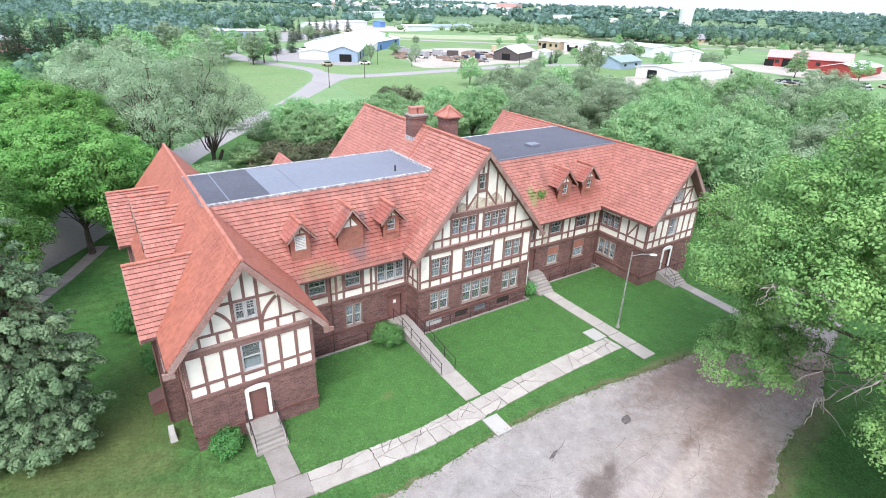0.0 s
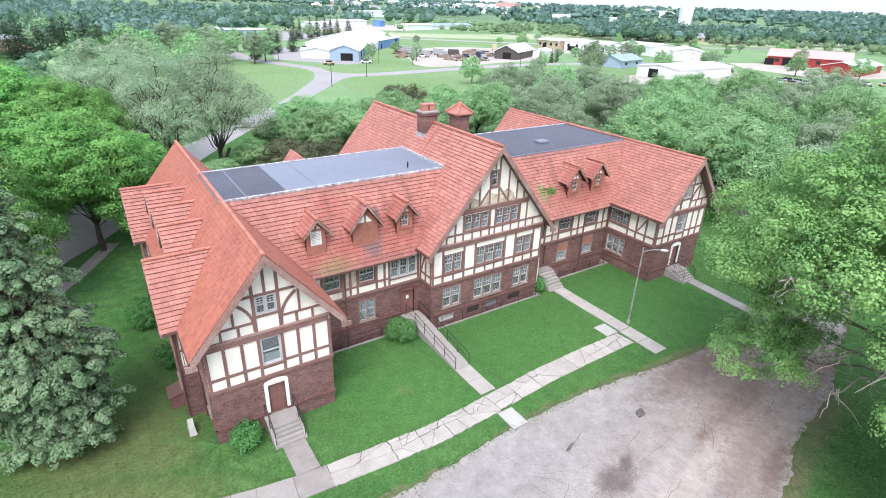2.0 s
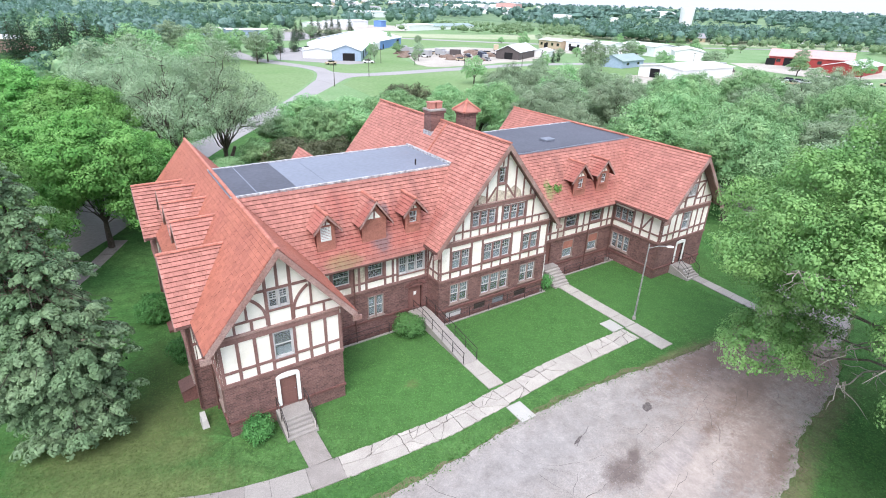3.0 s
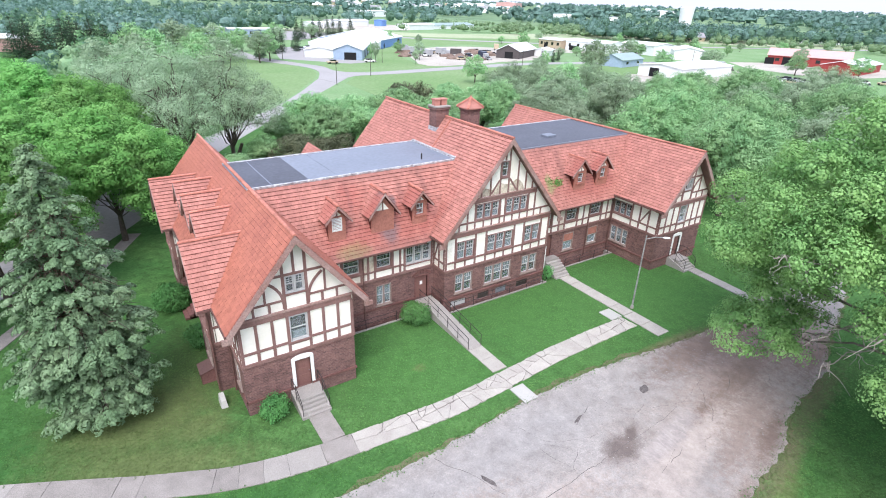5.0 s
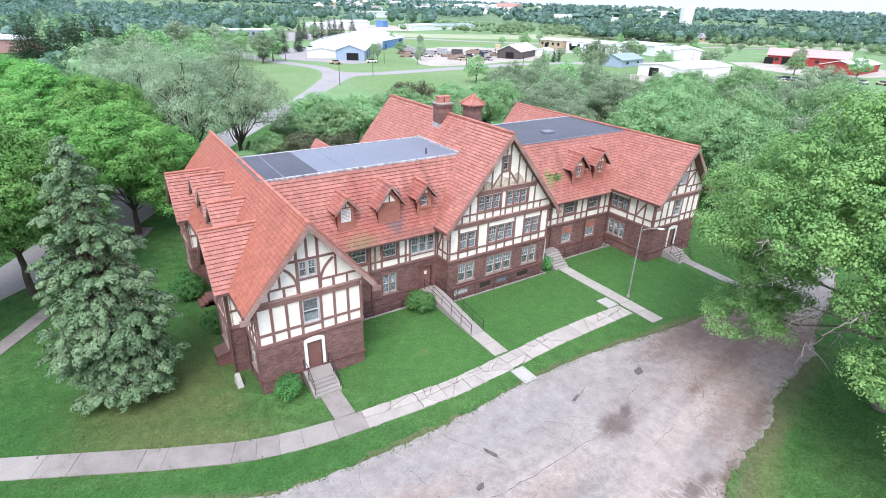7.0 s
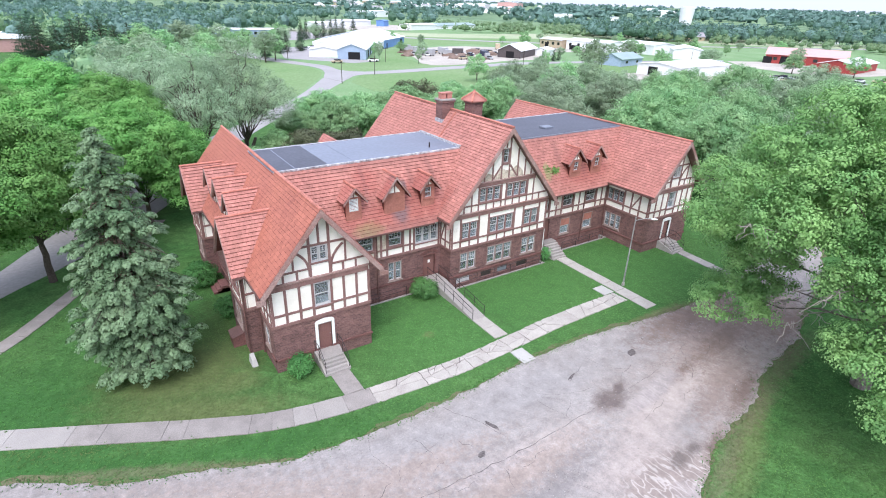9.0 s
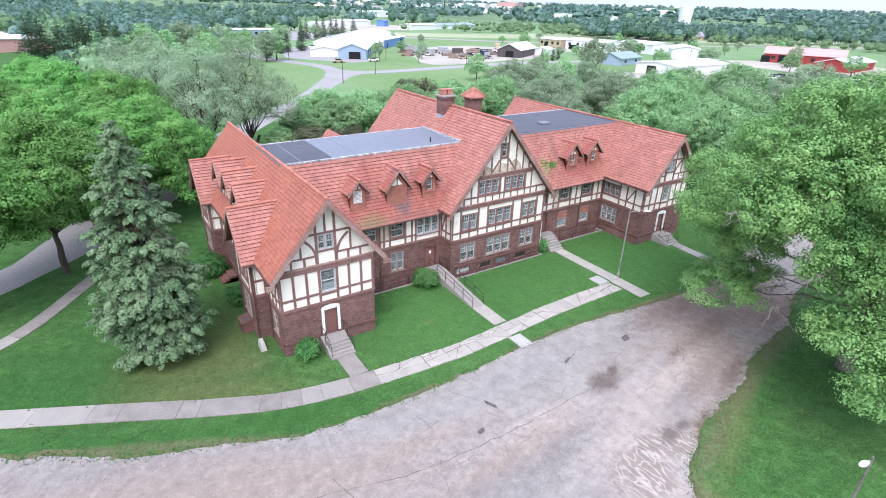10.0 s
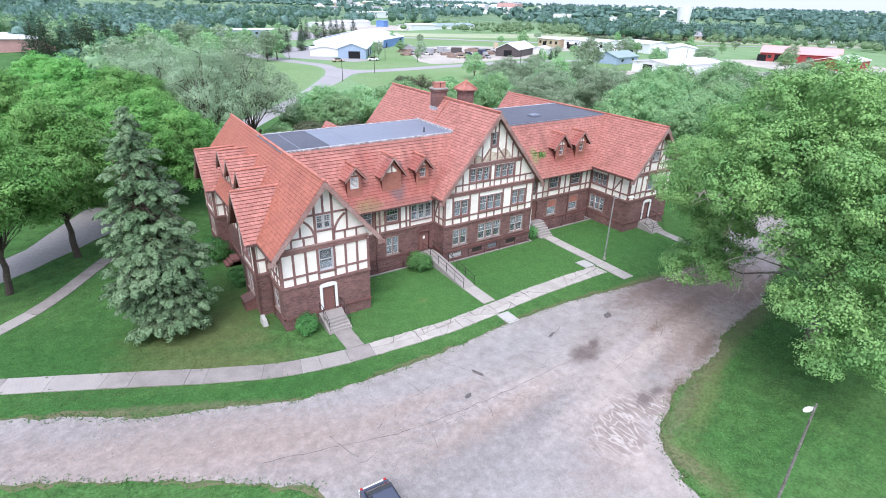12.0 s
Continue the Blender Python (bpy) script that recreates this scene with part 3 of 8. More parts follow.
def smooth_line(points, step=1.0, jitter=0.0, closed=False):
    """A curve through the points (Catmull-Rom), with a ragged edge of +-jitter."""
    pts = [Vector(p) for p in points]
    out = []
    n = len(pts)
    for i in range(n if closed else n - 1):
        if closed:
            a, b, c, d = (pts[(i + k) % n] for k in (-1, 0, 1, 2))
        else:
            a, b, c, d = pts[max(i - 1, 0)], pts[i], pts[i + 1], pts[min(i + 2, n - 1)]
        k = max(1, int((c - b).length / step))
        for j in range(k):
            t = j / k
            out.append(0.5 * (2 * b + (c - a) * t + (2 * a - 5 * b + 4 * c - d) * t * t + (3 * b - a - 3 * c + d) * t ** 3))
    if not closed:
        out.append(pts[-1])
    if jitter:
        out = [p + jitter * Vector((noise.noise((p.x * 0.9, p.y * 0.9, 1)), noise.noise((p.x * 0.9, p.y * 0.9, 7)))) + 0.35 * jitter * Vector((random.uniform(-1, 1), random.uniform(-1, 1))) for p in out]
    return out


def sheet(name, outline, z, material, label, category, parent=None):
    """A flat patch of ground cover; its rim turns down into the soil."""
    k = len(outline)
    v = [(p[0], p[1], z) for p in outline] + [(p[0], p[1], -0.05) for p in outline]
    area = sum(outline[i][0] * outline[(i + 1) % k][1] - outline[(i + 1) % k][0] * outline[i][1] for i in range(k))
    if area < 0:
        v = v[:k][::-1] + v[k:][::-1]
    f = [tuple(range(k))] + [(i, k + i, k + (i + 1) % k, (i + 1) % k) for i in range(k)]
    ob = part(name, (v, f), material, parent)
    return tagged(ob, label, category, kind="structure")


drive_far = [(-60, 22), (-30, 6.6), (-16.8, -0.4), (-13.2, -2.3), (-10.7, -4.0), (-8.8, -4.9), (-5.9, -5.9), (-1.9, -7.5), (0.8, -7.9), (4.5, -8.1), (9.2, -8.0), (13.8, -7.6), (20, -7.5), (24, -7.9), (27.6, -8.3), (34, -8.8), (39, -8.3), (46, -6.5), (56, -1), (62, 6), (66, 16), (70, 40)]
drive_near = [(75, 40), (71, 15), (66, 2), (58, -7), (48, -12), (39.6, -14.4), (35.1, -16.1), (28.4, -17.1), (25.2, -18.2), (19.4, -19.2), (15.8, -20.6), (14.1, -21.8), (13.4, -23.6), (12.6, -28), (11.5, -60)]
drive_west = [(-4.5, -60), (-3.6, -24), (-3.0, -15.6), (-3.4, -14.2), (-5, -13.0), (-9.3, -10), (-16.4, -6), (-30, 1), (-60, 16)]
drive_line = smooth_line(drive_far, 0.3, 0.16) + smooth_line(drive_near, 0.3, 0.26) + smooth_line(drive_west, 0.3, 0.26)


def widened(line, least, most):
    """The line pushed outwards by an uneven amount."""
    out = []
    for i, p in enumerate(line):
        d = (line[(i + 4) % len(line)] - line[i - 4]).normalized()
        k = 0.5 + 0.9 * noise.noise((p.x * 0.22, p.y * 0.22, 4.0)) + 0.5 * noise.noise((p.x * 1.3, p.y * 1.3, 6.0))
        out.append(p + Vector((-d.y, d.x)) * (least + (most - least) * max(0.0, min(1.0, k))))
    return out


M_VERGE = mat("bare_brown_verge", (0.15, 0.135, 0.08), rough=1.0, var=0.3, scale=0.8, fine=16, bump=0.5, col2=(0.085, 0.125, 0.045))
sheet("dirt_verge", widened(drive_line, 0.0, 0.5), 0.012, M_VERGE, "bare brown dirt along the edges of the drive", "dirt")
drive = sheet("drive", drive_line, 0.02, M_DRIVE, "worn grey asphalt drive with gravel, cracks and patches", "road")


def blob(x, y, rx, ry, turn=0.0, rough=0.25, n=40):
    c, s = math.cos(radians(turn)), math.sin(radians(turn))
    out = []
    for i in range(n):
        w = 2 * math.pi * i / n
        r = 1 + rough * (noise.noise((1.3 * math.cos(w) + x, 1.3 * math.sin(w) + y, 2.0)) * 1.2 + 0.12 * noise.noise((7 * math.cos(w) + x, 7 * math.sin(w), 2.0)))
        a, b = rx * r * math.cos(w), ry * r * math.sin(w)
        out.append((x + c * a - s * b, y + s * a + c * b))
    return out


for x, y, rx, ry in ((22.35, -10.7, 0.5, 0.33), (7.35, -12.7, 0.32, 0.2), (16.6, -10.4, 0.5, 0.12), (9.2, -11.2, 0.16, 0.6)):
    sheet("pothole", blob(x, y, rx * 0.85, ry * 0.8, 20, 0.35, 22), 0.028, M_HOLE, "small broken pothole in the asphalt", "pothole")


def crack(points, width, z, parent, material=None):
    line = smooth_line(points, 0.35, 0.12)
    v, f = [], []
    for i, p in enumerate(line):
        d = (line[min(i + 1, len(line) - 1)] - line[max(i - 1, 0)]).normalized()
        w = width * random.uniform(0.15, 0.75) / 2
        v += [(p.x - d.y * w, p.y + d.x * w, z), (p.x + d.y * w, p.y - d.x * w, z)]
        if i:
            f.append((2 * i - 2, 2 * i - 1, 2 * i + 1, 2 * i))
    return part("crack", (v, f), material or M_GAP, parent)


for line, w in (([(-5, -11.3), (-1, -12.4), (2, -13.2), (5, -13.5), (10, -13.6), (15, -13.4)], 0.07), ([(7.5, -8.4), (8.1, -9.6), (8.9, -11.0), (9.4, -12.4)], 0.05), ([(2.5, -8.3), (2.2, -9.6), (2.6, -11)], 0.035), ([(15, -13.4), (22, -13.0), (27, -12.0)], 0.04), ([(13, -9), (14, -11), (17, -12)], 0.03), ([(19, -9.5), (20, -11.5), (24, -13)], 0.03)):
    crack(line, w * 0.8, 0.03, drive, M_SEAM)
crack_rng = random.Random(21)
for i in range(34):
    x, y = crack_rng.uniform(-2, 30), crack_rng.uniform(-16.5, -9.6)
    turn, length = radians(crack_rng.choice((-62, 28, 20, 75)) + crack_rng.uniform(-15, 15)), crack_rng.uniform(0.6, 2.4)
    crack([(x + length * k * math.cos(turn) + crack_rng.uniform(-0.12, 0.12), y + length * k * math.sin(turn) + crack_rng.uniform(-0.12, 0.12)) for k in (0, 0.35, 0.7, 1)], crack_rng.uniform(0.02, 0.05), 0.03, drive, M_SEAM)

walk_z = 0.06
sidewalk = thing("sidewalk", "pale cracked concrete sidewalk of poured slabs", "sidewalk", kind="structure")


def slab(name, poly, z, material, parent):
    k = len(poly)
    v = [(x, y, z) for x, y in poly] + [(x, y, -0.04) for x, y in poly]
    return part(name, (v, [tuple(range(k))] + [(i, k + i, k + (i + 1) % k, (i + 1) % k) for i in range(k)]), material, parent)


def shrink(poly, d):
    cx, cy = sum(p[0] for p in poly) / len(poly), sum(p[1] for p in poly) / len(poly)
    out = []
    for x, y in poly:
        r = math.hypot(x - cx, y - cy)
        out.append((x + (cx - x) * d / r, y + (cy - y) * d / r))
    return out


slab_rng = random.Random(11)


def shatter(poly, cuts):
    """Breaks an outline along random lines through its middle."""
    pieces = [[tuple(p) for p in poly]]
    cx, cy = sum(p[0] for p in poly) / len(poly), sum(p[1] for p in poly) / len(poly)
    for _ in range(cuts):
        w = slab_rng.uniform(0, math.pi)
        nx, ny = -math.sin(w), math.cos(w)
        c = nx * (cx + slab_rng.uniform(-0.4, 0.4)) + ny * (cy + slab_rng.uniform(-0.35, 0.35))
        out = []
        for q in pieces:
            for s in (1, -1):
                half = []
                for k in range(len(q)):
                    (xa, ya), (xb, yb) = q[k], q[(k + 1) % len(q)]
                    da, db = s * (nx * xa + ny * ya - c), s * (nx * xb + ny * yb - c)
                    if da >= 0:
                        half.append((xa, ya))
                    if (da >= 0) != (db >= 0):
                        f = da / (da - db)
                        half.append((xa + f * (xb - xa), ya + f * (yb - ya)))
                if len(half) > 2 and max(math.dist(half[0], p) for p in half) > 0.25:
                    out.append(half)
        pieces = out
    return pieces


def jagged(poly):
    """An outline whose edges wander as broken concrete does; neighbours share their line."""
    out = []
    for k in range(len(poly)):
        (xa, ya), (xb, yb) = poly[k], poly[(k + 1) % len(poly)]
        n = max(1, int(math.hypot(xb - xa, yb - ya) / 0.16))
        for i in range(n):
            x, y = xa + (xb - xa) * i / n, ya + (yb - ya) * i / n
            out.append((x + 0.085 * noise.noise((x * 3.1, y * 3.1, 4)), y + 0.085 * noise.noise((x * 3.1, y * 3.1, 11))))
    return out


mid_line = smooth_line([(-60, 26), (-30, 9.8), (-17, 3.1), (-14.1, 1.7), (-11.1, 0.2), (-8.1, -1.3), (-5, -2.85), (-1.7, -4.2), (2, -5.0), (6.2, -5.3), (10.3, -5.55), (14.5, -5.3), (19.4, -4.9), (23.5, -4.8), (28.2, -4.75)], 0.55)
at, kept = 0, [0]
while at < len(mid_line) - 1:
    at = min(len(mid_line) - 1, at + (slab_rng.choice((2, 3, 3, 4, 6)) if mid_line[at].x < 5 else 3))
    kept.append(at)
mid_line = [mid_line[i] for i in kept]
bed = [(p.x, p.y - 0.74) for p in mid_line] + [(p.x, p.y + 0.74) for p in reversed(mid_line)]
k = len(mid_line)
part("joint_soil", ([(x, y, 0.03) for x, y in bed], [(i, i + 1, 2 * k - 2 - i, 2 * k - 1 - i) for i in range(k - 1)]), M_SEAM, sidewalk, "dark soil in the joints")
for i in range(len(mid_line) - 1):
    a, b = mid_line[i], mid_line[i + 1]
    da = (mid_line[i + 1] - mid_line[max(i - 1, 0)]).normalized()
    db = (mid_line[min(i + 2, len(mid_line) - 1)] - a).normalized()
    w = 0.78
    poly = [(a.x + da.y * w, a.y - da.x * w), (b.x + db.y * w, b.y - db.x * w), (b.x - db.y * w, b.y + db.x * w), (a.x - da.y * w, a.y + da.x * w)]
    material = M_CONC_DARK if -9 < a.x < -1.2 or slab_rng.random() < 0.3 else M_CONC
    z = walk_z + slab_rng.uniform(-0.012, 0.012)
    if a.x > 4 and slab_rng.random() < 0.88:
        # a long crack runs down the middle; the strip on the lawn side is broken small
        halves = []
        for lo, hi in ((0.0, 0.55), (0.55, 1.0)):
            lo, hi = (f + 0.16 * math.sin(a.x * 0.7) if f == 0.55 else f for f in (lo, hi))
            lo2, hi2 = (f if f in (0.0, 1.0) else 0.55 + 0.16 * math.sin(b.x * 0.7) for f in (lo, hi))
            edge_a, edge_b = [Vector(poly[0]).lerp(Vector(poly[3]), f) for f in (lo, hi)], [Vector(poly[1]).lerp(Vector(poly[2]), f) for f in (lo2, hi2)]
            halves.append([tuple(edge_a[0]), tuple(edge_b[0]), tuple(edge_b[1]), tuple(edge_a[1])])
        if a.x > 16 and slab_rng.random() < 0.5:
            halves = [poly]
        for side, strip in enumerate(halves):
            for q in shatter(strip, slab_rng.choice(((1, 1, 2), (3, 4, 5))[side] if 6.5 < a.x < 14.5 else ((0, 1, 1), (1, 1, 2))[side])):
                slab("slab", jagged(shrink(q, slab_rng.uniform(0.018, 0.045))), z + slab_rng.uniform(-0.015, 0.02), M_CONC_PALE, sidewalk)
    else:
        slab("slab", shrink(poly, 0.012), z, M_CONC_PALE if a.x > 4 else material, sidewalk)


def straight_path(name, x0, x1, y0, y1, n, label, skew=0.0, material=None):
    """A concrete path along y, of n slabs; skew shifts its far end in x."""
    path = thing(name, label, "path", kind="structure")
    for i in range(n):
        ya, yb = y0 + (y1 - y0) * i / n, y0 + (y1 - y0) * (i + 1) / n
        sa, sb = skew * i / n, skew * (i + 1) / n
        slab("slab", shrink([(x0 + sa, ya), (x1 + sa, ya), (x1 + sb, yb), (x0 + sb, yb)], 0.016), walk_z + random.uniform(-0.01, 0.01), material or M_CONC, path)
    return path


straight_path("footpath", 2.85, 4.15, -4.35, -1.75, 1, "grey concrete path to the wing's entrance steps", material=M_CONC_DARK)
straight_path("footpath", 14.9, 16.1, -4.25, -1.4, 2, "pale concrete path up to the ramp", material=M_CONC_PALE)
straight_path("footpath", 14.75, 15.85, -7.7, -6.15, 1, "newly poured pale concrete stub at the drive", material=M_CONC_NEW)
straight_path("footpath", 28.55, 29.75, -3.95, 3.5, 5, "pale concrete path to the side steps", material=M_CONC_PALE)
straight_path("footpath", 28.45, 29.75, -7.3, -4.0, 2, "cracked concrete path down to the drive", material=M_CONC_PALE)
straight_path("footpath", 27.15, 28.35, -3.95, -2.55, 1, "newly poured pale concrete square", material=M_CONC_NEW)
straight_path("footpath", 40.0, 41.1, -8.2, -1.4, 5, "grey concrete path to the far wing's steps", skew=0.55)
west_path = thing("footpath", "old grey concrete path under the street trees", "path", kind="structure")
line = smooth_line([(-32, 0), (-24, 5.2), (-17.4, 10.8), (-14.6, 13.6), (-10.9, 19.3), (-6.5, 26), (-3, 33)], 1.7)
for i in range(len(line) - 1):
    a, b = line[i], line[i + 1]
    d = (b - a).normalized() * 0.62
    slab("slab", shrink([(a.x + d.y, a.y - d.x), (b.x + d.y, b.y - d.x), (b.x - d.y, b.y + d.x), (a.x - d.y, a.y + d.x)], 0.02), walk_z + random.uniform(-0.01, 0.01), M_CONC if slab_rng.random() < 0.25 else M_CONC_DARK, west_path)
side_road = [(-60, -6), (-30, 12.5), (-18.3, 19.2), (-14.7, 22.2), (-10.7, 26.0), (-4, 34), (2, 44), (10, 60), (23.1, 79), (33.8, 93), (46, 110), (60, 129), (69, 141)]
side_back = [(66, 150), (58, 140), (46, 119.8), (33.8, 101), (22, 86), (6, 66), (-3, 52), (-10.5, 38), (-15, 29.5), (-18.4, 24.5), (-30, 18), (-60, -1)]
sheet("road", smooth_line(side_road, 2) + smooth_line(side_back, 2), 0.03, M_ROAD, "pale grey town road with a gentle bend", "road")

# ---- the half-timbered building ----
house = thing("building", "long half-timbered brick building with red clay tile roofs", "building")
SLOPE = 1.2
LX, LY, LZ = 3.4, 0.0, 11.25
CX, CY, CZ = 21.65, 4.05, 13.6
RX, RY, RZ = 40.7, 0.3, 11.25
HALF_W, HALF_C = 3.42, 5.35
WALL_L = Face(LX - HALF_W, LY, 1, 0)
WALL_C = Face(CX - HALF_C, CY, 1, 0)
WALL_R = Face(RX - HALF_W, RY, 1, 0)
REC_Y = 5.7
WALL_A = Face(LX + HALF_W, REC_Y, 1, 0)
WALL_B = Face(CX + HALF_C, REC_Y, 1, 0)
BACK_W, BACK_C = 24.2, 22.6
BELT = 3.5

# grime and soot on the tiles
stain(M_TILE, (0.17, 0.125, 0.13), [(12.4, 5.75, 0.75, 0.5, 0), (13.2, 6.7, 0.3, 0.3, 0)], 0.35, 0.7, 2.5, 0.8)
stain(M_TILE, (0.20, 0.095, 0.085), [(11.5, 7.85, 6.5, 0.2, 0), (11.5, 5.1, 5.5, 0.2, 0), (16.0, 7.6, 0.25, 1.3, 20), (9.9, 7.4, 0.2, 0.8, 0), (14.0, 7.2, 0.25, 0.9, 10), (32, 7.85, 5, 0.15, 0), (33.6, 6.6, 0.4, 0.9, 0), (30.6, 7.0, 0.3, 1.0, 10)], 0.5, 1.6, 3.0, 0.4)

# roofs
TILE_W, TILE_E, TILE_LIFT = 0.25, 0.28, 0.07
roof_near = mesh("roof_tile", [(-0.12, 0, 0.0), (0.12, 0, 0.0), (0.12, 0.35, -0.065), (-0.12, 0.35, -0.065), (-0.12, 0, -0.022), (0.12, 0, -0.022), (0.12, 0.35, -0.08), (-0.12, 0.35, -0.08)], [(0, 1, 2, 3), (4, 5, 1, 0), (7, 6, 5, 4), (0, 3, 7, 4), (1, 5, 6, 2)], M_TILE_WARM)


def row_span(poly, v):
    """The first and last u of a convex outline at height v."""
    hit = []
    for i in range(len(poly)):
        (ua, va), (ub, vb) = poly[i], poly[(i + 1) % len(poly)]
        if (va > v) != (vb > v):
            hit.append(ua + (ub - ua) * (v - va) / (vb - va))
    return (min(hit), max(hit)) if hit else (0, 0)


def slope(o, u, v, poly, near=None, tile=None):
    """A tiled roof slope: eave corner o, u along the eave, v up the slope, outline in (u, v)."""
    o, u, v = Vector(o), Vector(u).normalized(), Vector(v).normalized()
    n = u.cross(v)
    k = len(poly)
    top = [o + a * u + b * v for a, b in poly]
    low = [p - 0.14 * n for p in top]
    roof = part("roof", (top + low, [tuple(range(k)), tuple(reversed(range(k, 2 * k)))] + [(i, k + i, k + (i + 1) % k, (i + 1) % k) for i in range(k)]), M_TILE_UNDER, house, "red clay tile roof slope")
    us, vs = [p[0] for p in poly], [p[1] for p in poly]
    quads, joints = [], []
    rows = int((max(vs) - min(vs)) / TILE_E) + 1
    for r in range(rows):
        b = min(vs) + r * TILE_E
        top_v = max(vs)
        if b > top_v - 0.05:
            continue
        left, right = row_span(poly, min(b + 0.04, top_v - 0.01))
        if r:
            # Dark strip below each course: shade under the tile butts, with dirt, as colour.
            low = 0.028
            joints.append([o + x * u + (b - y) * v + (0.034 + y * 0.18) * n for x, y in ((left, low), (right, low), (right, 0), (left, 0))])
        cols = int((right - left) / TILE_W) + 2
        first = math.floor((left - min(us)) / TILE_W)
        for c in range(first - 1, first + cols + 1):
            a = min(us) + (c + 0.5 * (r % 2)) * TILE_W
            a0, a1 = max(a - 0.122, left), min(a + 0.122, right)
            if a1 - a0 < 0.04:
                continue
            lift = TILE_LIFT + random.uniform(-0.006, 0.010)
            p = o + a * u + b * v + lift * n
            if near and near(p) and a1 - a0 > 0.235:
                m = Matrix((u, v, n)).transposed().to_4x4()
                m.translation = p
                t = new("roof_tile", roof_near)
                t.parent = roof
                t.matrix_basis = m
                continue
            e = min(0.35, top_v - b + 0.03)
            A, B = o + a0 * u + b * v + lift * n, o + a1 * u + b * v + lift * n
            C, D = B + e * v - 0.065 * n, A + e * v - 0.065 * n
            drop = -0.020 * n
            quads += [(A, B, C, D), (A + drop, B + drop, B, A)]
    part("roof_tiles", quads_mesh("roof_tiles", np.array([[tuple(p) for p in q] for q in quads]), tile or M_TILE), None, roof)["kind"] = "stuff"
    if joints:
        part("course_joints", quads_mesh("course_joints", np.array([[tuple(p) for p in q] for q in joints]), M_TILE_UNDER), None, roof, "dark strips for the shade and dirt under the tile courses")["kind"] = "stuff"
    return roof


def ridge(a, b, parent=None, step=0.42):
    """A line of rounded ridge tiles from a to b."""
    a, b = Vector(a), Vector(b)
    d = b - a
    k = max(1, int(d.length / step))
    d.normalize()
    s = d.cross(Vector((0, 0, 1))).normalized()
    up = s.cross(d)
    solids = []
    for i in range(k):
        p, q = a + (b - a) * (i / k), a + (b - a) * ((i + 1.06) / k)
        v = []
        for c, lift in ((p, 0.0), (q, 0.02)):
            for j in range(6):
                w = math.pi * (j / 5)
                v.append(tuple(c + (0.125 * math.cos(w)) * s + (0.11 * math.sin(w) - 0.03 + lift) * up))
        solids.append((v, [(j, j + 1, 7 + j, 6 + j) for j in range(5)] + [(5, 4, 3, 2, 1, 0), (6, 7, 8, 9, 10, 11)]))
    return part("ridge_tiles", join(*solids), M_RIDGE, parent or house)


def gable_roof(x, half, y0, y1, z_ridge, near=None, tile=None):
    """A gable roof with its ridge along y."""
    h = SLOPE * half
    run = math.hypot(half, h)
    deep = y1 - y0
    slope((x - half, y1, z_ridge - h), (0, -1, 0), (half, 0, h), [(0, 0), (deep, 0), (deep, run), (0, run)], near, tile)
    slope((x + half, y0, z_ridge - h), (0, 1, 0), (-half, 0, h), [(0, 0), (deep, 0), (deep, run), (0, run)], None, tile)
    ridge((x, y0 - 0.05, z_ridge + 0.06), (x, y1, z_ridge + 0.06))


gable_roof(LX, 4.1, LY - 0.87, 25.0, LZ, near=lambda p: p.y < 0.75 and p.x < 3.2, tile=M_TILE_WARM)
gable_roof(CX, 6.0, 3.4, 23.7, CZ)
gable_roof(RX, 4.15, RY - 0.85, 25.4, RZ)

# slopes between the wings, front and back, with the flat decks
DECK_Z, DECK_Y0 = 11.16, 8.0
EAVE_Y, EAVE_Z = 5.05, 6.0
rise, run = DECK_Z - EAVE_Z, DECK_Y0 - EAVE_Y
length = math.hypot(rise, run)


def valley(x_ridge, z_ridge, z, side):
    """Where a gable roof's slope passes height z."""
    return x_ridge + side * (z_ridge - z) / SLOPE


